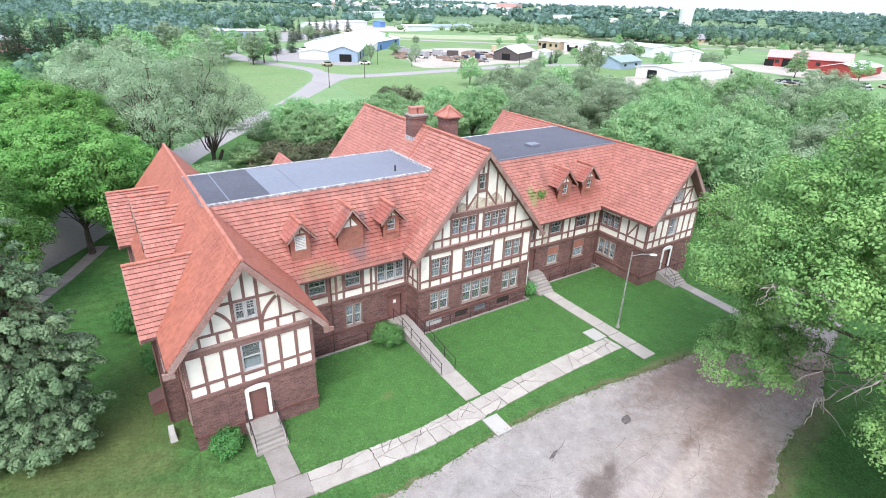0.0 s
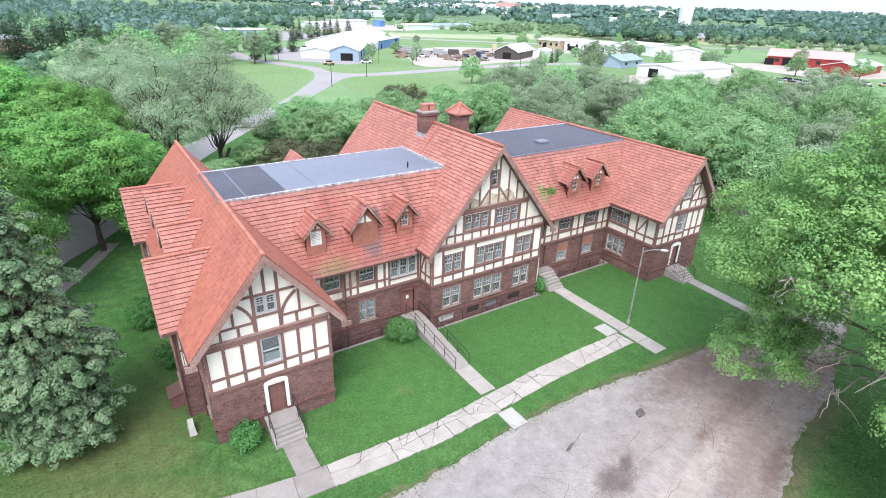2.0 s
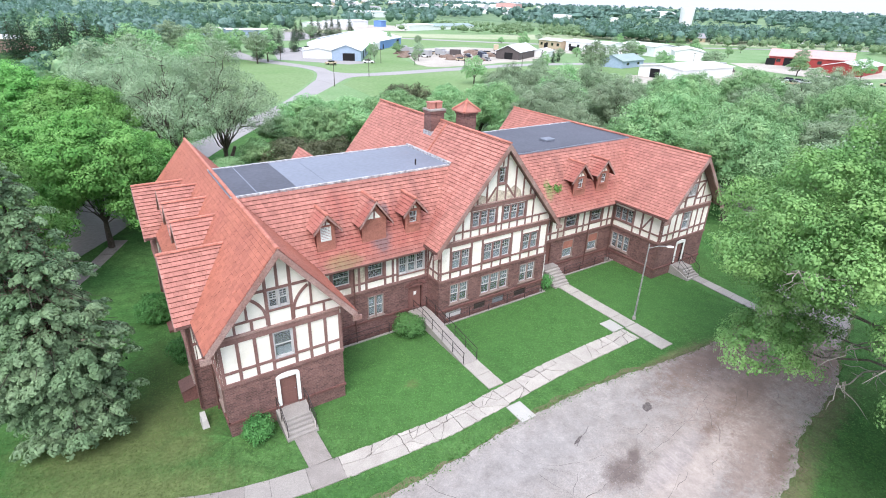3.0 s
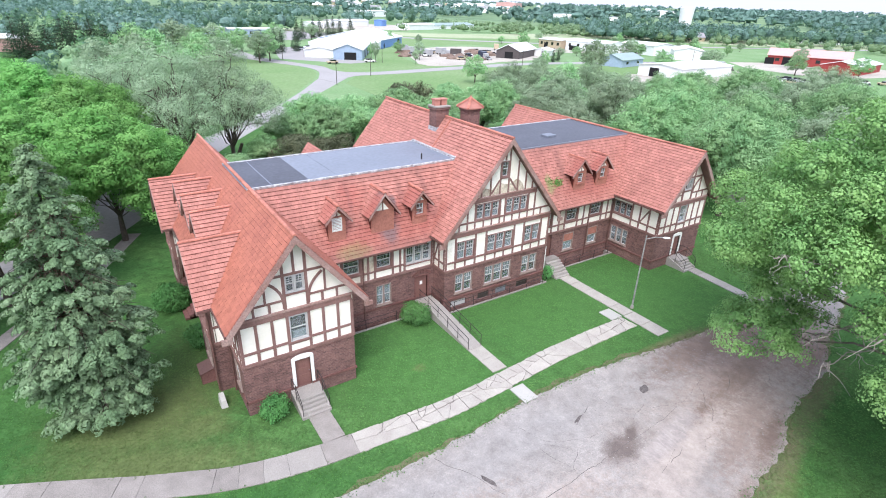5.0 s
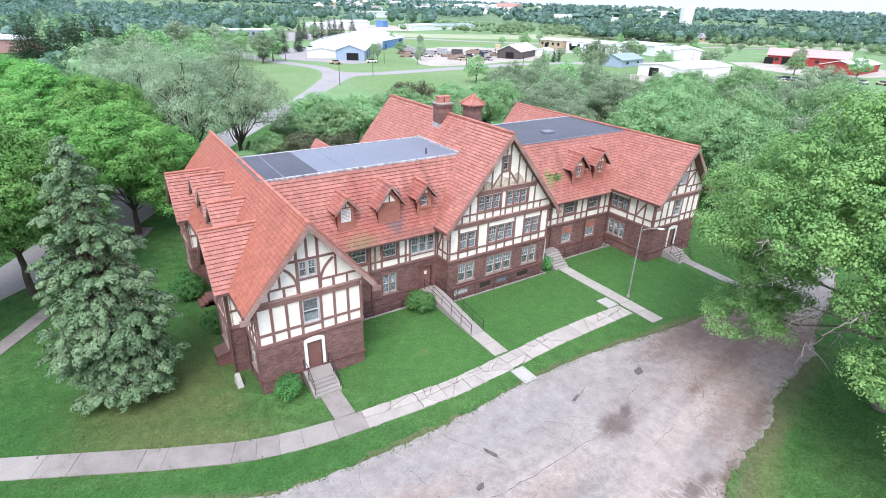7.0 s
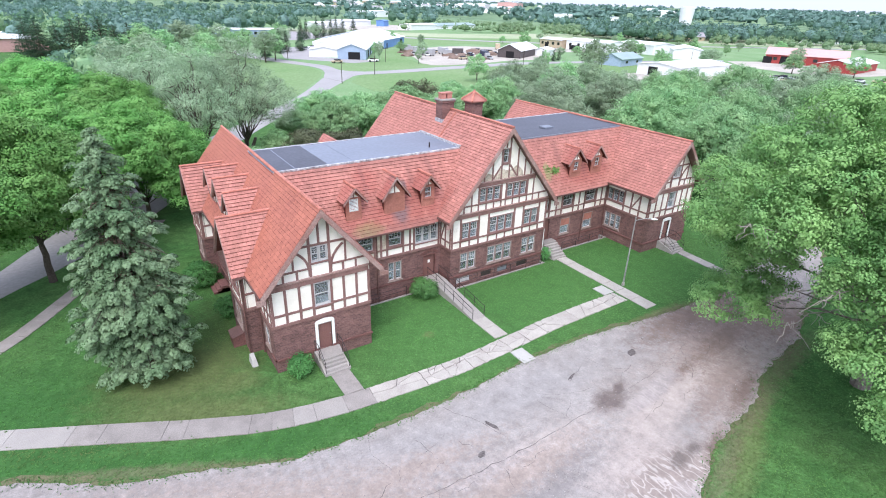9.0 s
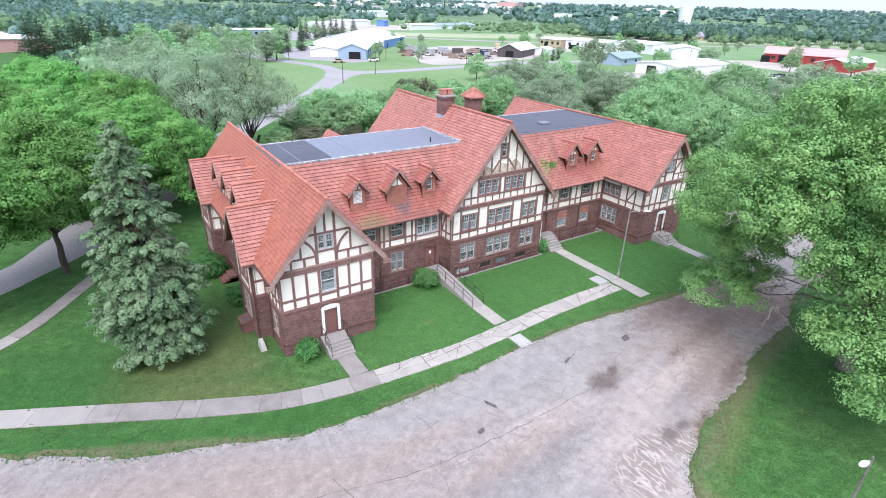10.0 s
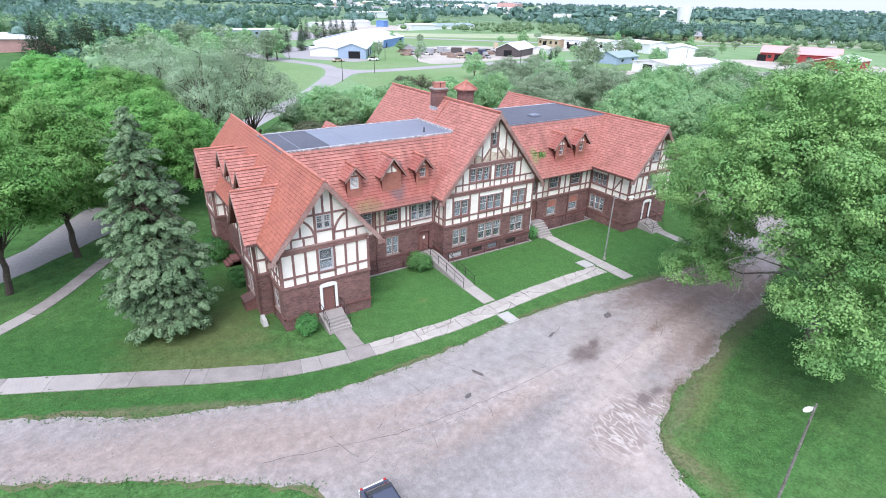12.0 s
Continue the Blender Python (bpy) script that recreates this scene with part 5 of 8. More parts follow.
for i in range(6):
    part("step", soft_box(-0.85, 0.85, -0.75 - 0.26 * (i + 1), -0.75 - 0.26 * i, -0.1, 1.2 - 0.18 * (i + 1) + 0.04, 0.02), M_CONC, steps)

# inner side of the right wing
F, W = Face(RX - HALF_W, REC_Y, 0, -1), REC_Y - RY
low_r = [(0.25, 2.35, 1.35, 2.95)]
up_r = [(0.2, 2.3, 4.3, 5.6)]
brick_wall(F, W, low_r, cut=0.35)
stucco_wall(F, [(0, BELT), (W - 0.3, BELT), (W - 0.3, 6.5), (0, 6.5)], up_r)
window(F, *low_r[0], 3, None, blind=0.8, casing=M_TRIM)
window(F, *up_r[0], 3, (2, 2), blind=-0.5)
rail(F, 0, W, 3.42, 3.62, 0.09)
rail(F, 0, W, 4.14, 4.28)
posts(F, [0.1, 2.4, 3.3, 4.3, W - 0.09], 3.62, 6.4)
brace(F, (3.4, 4.3), (4.2, 5.6), 0.14)
# inner side of the left wing, outer sides and backs
F, W = Face(LX + HALF_W, LY, 0, 1), REC_Y
brick_wall(F, W, [], start=0.35)
stucco_wall(F, [(0.3, BELT), (W, BELT), (W, 6.5), (0.3, 6.5)], [])
rail(F, 0, W, 3.42, 3.62, 0.09)
rail(F, 0, W, 4.14, 4.28)
posts(F, [0.09, 1.2, 2.3, 3.4, 4.5, W - 0.1], 3.62, 6.4)
for F, W in ((Face(RX + HALF_W, RY, 0, 1), BACK_W - RY), (Face(LX + HALF_W, BACK_W, -1, 0), 2 * HALF_W), (Face(RX + HALF_W, BACK_W, -1, 0), 2 * HALF_W), (Face(CX + HALF_C, BACK_C, -1, 0), 2 * HALF_C), (Face(CX - HALF_C, 19.7, -1, 0), CX - HALF_C - LX - HALF_W), (Face(RX - HALF_W, 19.7, -1, 0), RX - HALF_W - CX - HALF_C), (Face(LX + HALF_W, 19.7, 0, 1), BACK_W - 19.7), (Face(RX - HALF_W, BACK_W, 0, -1), BACK_W - 19.7), (Face(CX - HALF_C, BACK_C, 0, -1), BACK_C - 19.7), (Face(CX + HALF_C, 19.7, 0, 1), BACK_C - 19.7)):
    part("brick_wall", F.wall([(0.36, -0.4), (W - 0.36, -0.4), (W - 0.36, BELT), (0.36, BELT)], [], 0.35), M_BRICK, house)
    part("stucco_wall", F.wall([(0.36, BELT), (W - 0.36, BELT), (W - 0.36, 6.5), (0.36, 6.5)], [], 0.3), M_STUCCO, house)
    rail(F, 0, W, 3.42, 3.62, 0.09)
for x, half, y, zr in ((LX, HALF_W, BACK_W, LZ), (CX, HALF_C, BACK_C, CZ), (RX, HALF_W, BACK_W, RZ)):
    F = Face(x + half, y, -1, 0)
    part("stucco_wall", F.wall([(0, 6.5), (2 * half, 6.5), (half, zr - 0.3)], [], 0.3), M_STUCCO, house)
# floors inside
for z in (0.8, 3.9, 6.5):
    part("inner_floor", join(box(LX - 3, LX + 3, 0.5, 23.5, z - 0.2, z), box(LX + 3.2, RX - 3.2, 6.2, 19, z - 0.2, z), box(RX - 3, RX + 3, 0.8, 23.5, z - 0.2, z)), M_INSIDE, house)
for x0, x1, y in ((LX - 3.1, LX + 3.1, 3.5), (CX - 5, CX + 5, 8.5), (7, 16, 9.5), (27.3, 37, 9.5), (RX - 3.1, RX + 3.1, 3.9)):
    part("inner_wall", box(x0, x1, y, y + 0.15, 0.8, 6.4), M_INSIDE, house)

# ---- side bays, dormers, chimneys of the building ----
def cross_gable(y, z_ridge, x_verge, half, wall_x=None, drop=0.0, k=1.25):
    """A gable on the left wing's outer slope, its ridge along x, from x_verge back into the main roof."""
    x_in = LX - (LZ - z_ridge) / SLOPE + 0.15
    z_eave = z_ridge - k * half
    x_low = LX - (LZ - z_eave) / SLOPE + 0.15
    run = math.hypot(half, k * half)
    d1, d2 = x_in - x_verge, max(x_low, x_verge + 0.3) - x_verge
    slope((x_verge, y - half, z_eave), (1, 0, 0), (0, half, k * half), [(0, 0), (d2, 0), (d1, run), (0, run)])
    slope((x_verge + d1, y + half, z_eave), (-1, 0, 0), (0, -half, k * half), [(d1 - d2, 0), (d1, 0), (d1, run), (0, run)])
    ridge((x_verge - 0.04, y, z_ridge + 0.05), (x_in, y, z_ridge + 0.05))
    G = Face(x_verge + 0.05, y, 0, -1)
    for s in (-1, 1):
        b = (s * half, z_eave - 0.24)
        part("bargeboard", G.prism([(0, z_ridge - 0.24), b, (b[0], b[1] + 0.26), (0, z_ridge + 0.02)][::(1 if s < 0 else -1)], -0.06, 0.085), M_BARGE, house, "weathered brown bargeboard")
    return z_eave


OUT = Face(LX - HALF_W, BACK_W, 0, -1)
part("brick_wall", OUT.wall([(0, -0.4), (BACK_W - 0.35, -0.4), (BACK_W - 0.35, BELT), (0, BELT)], [(BACK_W - 2.1, BACK_W - 1.0, 1.2, 2.9)], 0.35), M_BRICK, house, "dark brown brick wall")
part("stucco_wall", OUT.wall([(0, BELT), (BACK_W - 0.3, BELT), (BACK_W - 0.3, 6.5), (0, 6.5)], [], 0.3), M_STUCCO, house)
window(OUT, BACK_W - 2.1, BACK_W - 1.0, 1.2, 2.9, 1, None, blind=0.5, casing=M_TRIM)
rail(OUT, 0, BACK_W + 0.05, 3.42, 3.62, 0.09)
rail(OUT, 0, BACK_W, 4.2, 4.36)
posts(OUT, [BACK_W - 0.09, BACK_W - 0.85, BACK_W - 1.6, BACK_W - 2.4, 16.2, 14.4, 13.2, 12.0, 10.8, 9.6, 8.4], 3.62, 6.3)
brace(OUT, (BACK_W - 0.9, 4.4), (BACK_W - 0.2, 6.0), 0.13)
part("water_table", OUT.box(0, BACK_W + 0.07, -0.05, 0.07, 0.86, 1.02), M_STONE, house)
BAY = 0.95
for y in (5.25, 18.9):
    z_eave = cross_gable(y, 9.5, -1.55, 2.55, k=1.28)
    x0, wy = LX - HALF_W, 2.1
    B = Face(x0 - BAY, y + wy, 0, -1)
    hole = (0.9, 2 * wy - 0.9, 4.3, 5.8)
    hole2 = (1.2, 2 * wy - 1.2, 1.3, 3.0)
    part("brick_wall", B.wall([(0, -0.4), (2 * wy, -0.4), (2 * wy, BELT), (0, BELT)], [hole2], 0.3), M_BRICK, house, "dark brown brick wall")
    part("stucco_wall", B.wall([(0, BELT), (2 * wy, BELT), (2 * wy, 6.55), (wy, 9.2), (0, 6.55)], [hole], 0.25), M_STUCCO, house)
    window(B, *hole, 2, (2, 2))
    window(B, *hole2, 2, None, blind=0.5, casing=M_TRIM)
    rail(B, 0, 2 * wy, 3.42, 3.62, 0.09)
    rail(B, 0.2, 2 * wy - 0.2, 6.2, 6.45, 0.08)
    posts(B, [0.1, 0.85, 2 * wy - 0.85, 2 * wy - 0.1], 3.62, 6.2)
    posts(B, [wy - 0.8, wy, wy + 0.8], 6.45, 7.6, 0.14)
    for S, u0, u1 in ((Face(x0 - BAY, y - wy, 1, 0), 0.3, BAY), (Face(x0, y + wy, -1, 0), 0, BAY - 0.3)):
        part("brick_wall", S.wall([(u0, -0.4), (u1, -0.4), (u1, BELT), (u0, BELT)], [], 0.3), M_BRICK, house)
        part("stucco_wall", S.wall([(u0, BELT), (u1, BELT), (u1, 6.4), (u0, 6.4)], [], 0.25), M_STUCCO, house)
        rail(S, 0, BAY, 3.42, 3.62, 0.09)
        rail(S, 0, BAY, 4.6, 4.75)
        posts(S, [0.08, BAY - 0.08], 3.62, 6.3)
    part("gutter", bar((-1.5, y - 2.62, z_eave - 0.06), (-0.6, y - 2.62, z_eave - 0.06), 0.13, 0.12), M_GUTTER, house, "brown metal gutter")
for y, zr in ((8.85, 9.95), (12.1, 10.1), (15.35, 10.1)):
    z_eave = cross_gable(y, zr, -0.25, 1.45, k=1.2)
    D = Face(0.15, y + 1.15, 0, -1)
    hole = (0.75, 1.55, 7.5, 8.6)
    part("dormer_wall", D.wall([(0, 6.9), (2.3, 6.9), (2.3, 8.55), (1.15, 9.8), (0, 8.55)], [hole], 0.12), M_STUCCO, house)
    window(D, *hole, 1, (2, 2))
    posts(D, [0.08, 2.22], 6.9, 8.5, 0.14)
    for S, (a, b) in ((Face(0.15, y - 1.15, 1, 0), (0.12, 1.3)), (Face(1.45, y + 1.15, -1, 0), (0.0, 1.18))):
        part("dormer_cheek", S.box(a, b, -0.1, 0.0, 6.9, 8.6), M_TILE_UNDER, house)


def dormer(x, z_ridge=9.55, half=0.82, wide=0.5, kind="sash", verge=5.5, k=1.15):
    """A gabled dormer on the recess roof, facing the front."""
    face_y = 5.74
    y_of = lambda z: EAVE_Y + (z - EAVE_Z) * (DECK_Y0 - EAVE_Y) / (DECK_Z - EAVE_Z)
    z_eave = z_ridge - k * half
    y_top, y_low = y_of(z_ridge) + 0.12, y_of(z_eave) + 0.12
    run = math.hypot(half, k * half)
    slope((x - half, y_low, z_eave), (0, -1, 0), (half, 0, k * half), [(0, 0), (y_low - verge, 0), (y_low - verge, run), (y_low - y_top, run)])
    slope((x + half, verge, z_eave), (0, 1, 0), (-half, 0, k * half), [(0, 0), (y_low - verge, 0), (y_top - verge, run), (0, run)])
    ridge((x, verge - 0.03, z_ridge + 0.05), (x, y_top, z_ridge + 0.05), None, 0.36)
    D = Face(x - wide, face_y, 1, 0)
    z0 = EAVE_Z + (face_y - EAVE_Y) * (DECK_Z - EAVE_Z) / (DECK_Y0 - EAVE_Y) - 0.15
    hole = (wide - 0.37, wide + 0.37, z_eave - 0.82, z_eave + 0.17) if kind != "boarded" else (0.14, 2 * wide - 0.14, z0 + 0.3, z_eave + 0.12)
    part("dormer_wall", D.wall([(0, z0), (2 * wide, z0), (2 * wide, z_eave + 0.3), (wide, z_eave + 0.3 + k * wide), (0, z_eave + 0.3)], [hole], 0.1), M_BOARD, house, "red-brown boarded dormer front")
    part("stucco_panel", D.prism([(wide * 0.45, z_eave + 0.32), (wide * 1.55, z_eave + 0.32), (wide, z_eave + 0.27 + k * wide * 0.55)], -0.01, 0.012), M_STUCCO, house)
    posts(D, [wide], z_eave + 0.25, z_eave + 0.2 + k * wide, 0.1, 0.03)
    for s in (-1, 1):
        C = Face(x - wide, y_low, 0, -1) if s < 0 else Face(x + wide, face_y, 0, 1)
        w = y_low - face_y
        part("dormer_cheek", C.box(0.0 if s < 0 else 0.11, w - 0.11 if s < 0 else w, -0.08, 0, z0 - 0.1, z_eave + 0.3), M_TILE_UNDER, house)
        G = Face(x, verge + 0.04, 1, 0)
        b = (s * half, z_eave - 0.18)
        part("bargeboard", G.prism([(0, z_ridge - 0.18), b, (b[0], b[1] + 0.18), (0, z_ridge + 0.02)][::(1 if s < 0 else -1)], -0.03, 0.075), M_BARGE, house)
    if kind == "sash":
        window(D, *hole, 1, (2, 1), casing=M_BOARD)
    elif kind == "louvre":
        box_ob = part("louvre_frame", D.wall([(hole[0], hole[2]), (hole[1], hole[2]), (hole[1], hole[3]), (hole[0], hole[3])], [(hole[0] + 0.05, hole[1] - 0.05, hole[2] + 0.05, hole[3] - 0.05)], 0.08, 0.02), M_WHITE, house, "pale metal louvre")
        for i in range(8):
            z = hole[2] + 0.08 + i * (hole[3] - hole[2] - 0.12) / 8
            part("slat", (lambda v: (v, BOX))([D.at(u, n, zz) for lift in (0.0, 0.012) for u, n, zz in ((hole[0] + 0.05, 0.015, z + lift), (hole[1] - 0.05, 0.015, z + lift), (hole[1] - 0.05, -0.045, z + 0.045 + lift), (hole[0] + 0.05, -0.045, z + 0.045 + lift))]), M_WHITE, box_ob)
    else:
        part("boarded_panel", D.box(hole[0], hole[1], -0.06, -0.01, hole[2] - 0.0, hole[3]), M_BOARD, house, "weathered plywood over the dormer opening")


dormer(8.38, 9.98, 0.98, 0.64, kind="louvre", verge=5.3)
dormer(11.9, 10.34, 1.27, 0.92, kind="boarded", verge=5.32, k=1.33)
dormer(15.0, 10.0, 1.0, 0.62, verge=5.3)
dormer(32.1, 10.2, 1.25, 0.72, verge=5.45, k=1.15)
dormer(35.05, 10.2, 1.18, 0.72, verge=5.45, k=1.15)
# rear cross gable seen over the deck
slope((10.6, 19.4, 9.7), (0, -1, 0), (0.9, 0, 1.25), [(0, 0), (4.5, 0), (4.5, 1.54), (0, 1.54)])
slope((12.4, 14.9, 9.7), (0, 1, 0), (-0.9, 0, 1.25), [(0, 0), (4.5, 0), (4.5, 1.54), (0, 1.54)])
part("gable_wall", Face(12.3, 19.0, -1, 0).wall([(0, 6.0), (1.6, 6.0), (1.6, 9.65), (0.8, 10.75), (0, 9.65)], [], 0.2), M_STUCCO, house)


def chimney(x, y, w, d, z0, z1, pots, cap):
    ch = part("chimney", join(box(x - w / 2, x + w / 2, y - d / 2, y + d / 2, z0, z1)), M_BRICK, house, "dark brick chimney stack")
    part("corbel", soft_box(x - w / 2 - 0.09, x + w / 2 + 0.09, y - d / 2 - 0.09, y + d / 2 + 0.09, z1 - 0.28, z1 - 0.1, 0.02), M_BRICK, ch)
    if cap:
        e = 0.24
        v = [(x - w / 2 - e, y - d / 2 - e, z1), (x + w / 2 + e, y - d / 2 - e, z1), (x + w / 2 + e, y + d / 2 + e, z1), (x - w / 2 - e, y + d / 2 + e, z1), (x, y, z1 + 0.75), (x - w / 2 - e, y - d / 2 - e, z1 - 0.09), (x + w / 2 + e, y - d / 2 - e, z1 - 0.09), (x + w / 2 + e, y + d / 2 + e, z1 - 0.09), (x - w / 2 - e, y + d / 2 + e, z1 - 0.09)]
        part("tiled_cap", (v, [(0, 1, 4), (1, 2, 4), (2, 3, 4), (3, 0, 4), (0, 5, 6, 1), (1, 6, 7, 2), (2, 7, 8, 3), (3, 8, 5, 0), (5, 8, 7, 6)]), M_TILE, ch, "hipped red tile cap")
        for sx, sy in ((-1, -1), (1, -1), (1, 1), (-1, 1)):
            ridge((x + sx * (w / 2 + e), y + sy * (d / 2 + e), z1 + 0.02), (x, y, z1 + 0.77), ch, 0.3)
        part("finial", rod((x, y, z1 + 0.7), (x, y, z1 + 0.95), 0.12, 8, 0.05), M_TILE, ch)
    else:
        part("coping", soft_box(x - w / 2 - 0.13, x + w / 2 + 0.13, y - d / 2 - 0.13, y + d / 2 + 0.13, z1 - 0.1, z1 + 0.04, 0.03), M_CONC, ch, "pale stone coping")
        for px in pots:
            v, f = join(box(x + px - 0.26, x + px + 0.26, y - 0.26, y + 0.26, z1 + 0.04, z1 + 0.5), box(x + px - 0.31, x + px + 0.31, y - 0.31, y + 0.31, z1 + 0.5, z1 + 0.6))
            part("chimney_pot", (v, f), M_TILE, ch, "square red clay chimney pot")
    part("flashing", box(x - w / 2 - 0.06, x + w / 2 + 0.06, y - d / 2 - 0.08, y + d / 2 + 0.06, z0, z0 + 0.35), M_FLASH, ch)


chimney(21.3, 13.1, 1.3, 1.1, 12.4, 14.5, (-0.34, 0.34), False)
chimney(23.25, 11.2, 1.2, 1.2, 11.4, 14.55, (), True)
part("roof_seam", bar((21.5, 11.55, 13.55), (19.2, 11.55, 10.79), 0.09, 0.08), M_RIDGE, house)

# downpipes
for x, y, z0, z1, m in ((LX + HALF_W + 0.12, LY + 0.9, 0.0, 6.2, M_GUTTER), (10.15, REC_Y - 0.1, 0.2, 5.9, M_GUTTER), (CX + HALF_C + 0.14, CY + 0.12, 0.3, 3.6, M_WHITE), (33.9, REC_Y - 0.1, 0.2, 5.9, M_GUTTER), (RX - HALF_W - 0.12, REC_Y - 0.15, 0.2, 6.1, M_GUTTER), (LX - HALF_W - 0.12, 2.55, 0.2, 6.1, M_GUTTER), (LX - HALF_W - 1.0, 3.0, 0.3, 6.1, M_GUTTER)):
    part("downpipe", join(rod((x, y, z0), (x, y, z1), 0.055)), m, house, "white downpipe" if m is M_WHITE else "brown metal downpipe")

# ramp to the side door, with iron rails
ramp = thing("ramp", "concrete entrance ramp with black iron handrails", "ramp", at=(15.5, 5.7, 0))
part("ramp_slab", ([(-0.6, -7.1, -0.1), (0.6, -7.1, -0.1), (0.6, -1.6, -0.1), (-0.6, -1.6, -0.1), (-0.6, -7.1, 0.07), (0.6, -7.1, 0.07), (0.6, -1.6, 0.74), (-0.6, -1.6, 0.74)], BOX), M_CONC, ramp)
part("landing", soft_box(-0.95, 0.62, -1.6, -0.02, -0.1, 0.76, 0.02), M_CONC, ramp)
for s in (-1, 1):
    x = s * 0.56
    line = [(x, -7.05, 0.98), (x, -1.6, 1.66), (x, -0.1, 1.68)]
    part("handrail", join(rod(line[0], line[1], 0.024), rod(line[1], line[2], 0.024)), M_IRON, ramp)
    part("middle_rail", join(rod((x, -7.05, 0.55), (x, -1.6, 1.22), 0.016), rod((x, -1.6, 1.22), (x, -0.1, 1.24), 0.016)), M_IRON, ramp)
    for i in range(6):
        y = -7.0 + i * 1.35
        g = min(0.07 + (y + 7.1) * 0.122, 0.74)
        part("rail_post", rod((x, y, g - 0.05), (x, y, g + 0.93), 0.024), M_IRON, ramp)


def area_railing(x0, x1, y, label):
    """A low kerb with iron rails along a basement area."""
    fence = thing("railing", label, "railing", at=(x0, y, 0), group="basement area railings")
    n = max(2, int((x1 - x0) / 1.9) + 1)
    for z in (0.55, 0.92):
        part("rail", rod((0, 0, z), (x1 - x0, 0, z), 0.02), M_IRON, fence)
    for i in range(n):
        x = (x1 - x0) * i / (n - 1)
        part("post", rod((x, 0, 0.0), (x, 0, 0.95), 0.025), M_IRON, fence)


for x0, x1, y0, y1 in AREAS:
    area = thing("basement_area", "sunken basement area with a concrete retaining wall", "basement area", kind="structure")
    # The pit's floor takes an even dark brown.
    part("area_floor", box(x0 - 0.1, x1 + 0.1, y0 - 0.1, y1 + 0.1, -1.05, -0.85), M_AREA_FLOOR, area, "dark brown floor")
    part("retaining_wall", soft_box(x0 - 0.14, x1 + 0.14, y0 - 0.14, y0 + 0.03, -0.95, 0.07, 0.02), M_CONC_DARK, area, "weathered concrete kerb")
    for x in (x0, x1):
        part("end_wall", soft_box(x - 0.1, x + 0.1, y0 + 0.035, y1 - 0.06, -0.95, 0.06, 0.02), M_CONC_DARK, area)
area_railing(17.0, 26.6, 3.54, "black iron railing on a stone kerb at the basement windows")
area_railing(7.2, 12.4, 4.72, "dark iron railing over an overgrown basement area")
area_railing(30.6, 36.6, 4.82, "black iron railing beside the recessed basement wall")
cellar = thing("cellar_hatch", "rusty brown metal cellar hatch against the wall", "hatch", at=(-1.35, 5.0, 0))
part("box", ([(-0.45, -0.6, 0), (0.4, -0.6, 0), (0.4, 0.6, 0), (-0.45, 0.6, 0), (-0.45, -0.6, 0.75), (0.4, -0.6, 1.0), (0.4, 0.6, 1.0), (-0.45, 0.6, 0.75)], BOX), M_STONE, cellar)
part("lid", ([(-0.5, -0.65, 0.76), (0.4, -0.65, 1.01), (0.4, 0.65, 1.01), (-0.5, 0.65, 0.76), (-0.5, -0.65, 0.8), (0.4, -0.65, 1.05), (0.4, 0.65, 1.05), (-0.5, 0.65, 0.8)], BOX), M_GUTTER, cellar)
block = thing("splash_block", "pale concrete downpipe block on the lawn", "block", at=(-1.1, 1.9, 0))
part("block", ([(-0.2, -0.45, -0.02), (0.2, -0.45, -0.02), (0.2, 0.45, -0.02), (-0.2, 0.45, -0.02), (-0.14, -0.3, 0.45), (0.14, -0.3, 0.45), (0.14, 0.4, 0.6), (-0.14, 0.4, 0.6)], BOX), M_CONC_NEW, block)
back_steps = thing("side_steps", "red-brown brick steps at the side door", "steps", at=(-0.5, 13.6, 0))
for i in range(3):
    part("step", soft_box(-0.9 + 0.3 * i, 0.4, -0.7, 0.7, -0.05, 0.2 + 0.2 * i, 0.02), M_STONE, back_steps)


def street_lamp(x, y, h, arm, turn, label, paint=None):
    lamp = thing("street_lamp", label, "street lamp", at=(x, y, 0), turn=turn)
    part("pole", rod((0, 0, -0.1), (0, 0, h), 0.075, 10, 0.045), paint or M_LAMP, lamp)
    part("base", rod((0, 0, 0), (0, 0, 0.25), 0.16, 10, 0.12), M_CONC, lamp)
    part("arm", join(rod((0, 0, h - 0.35), (arm * 0.55, 0, h - 0.12), 0.035), rod((arm * 0.55, 0, h - 0.12), (arm, 0, h - 0.1), 0.035)), M_LAMP, lamp)
    bm = bmesh.new()
    bmesh.ops.create_uvsphere(bm, u_segments=14, v_segments=8, radius=1)
    bmesh.ops.scale(bm, vec=(0.3, 0.13, 0.085), verts=bm.verts)
    bmesh.ops.translate(bm, vec=(arm + 0.22, 0, h - 0.12), verts=bm.verts)
    part("lamp_head", bm, M_WHITE, lamp, "white luminaire head")


M_LAMP = mat("weathered_pale_pole", (0.33, 0.33, 0.32), rough=0.6, var=0.4, scale=1.5, fine=12)
street_lamp(30.15, -3.45, 6.6, 1.3, -40, "weathered pale lamp post with a white arm lamp on the lawn")
M_LAMP_RUST = mat("rusty_dark_pole", (0.13, 0.115, 0.10), rough=0.7, var=0.5, scale=1.2, fine=12, col2=(0.24, 0.23, 0.215))
street_lamp(15.4, -27.3, 6.6, 0.35, 172, "rusty dark lamp post with a white head on the lawn", M_LAMP_RUST)

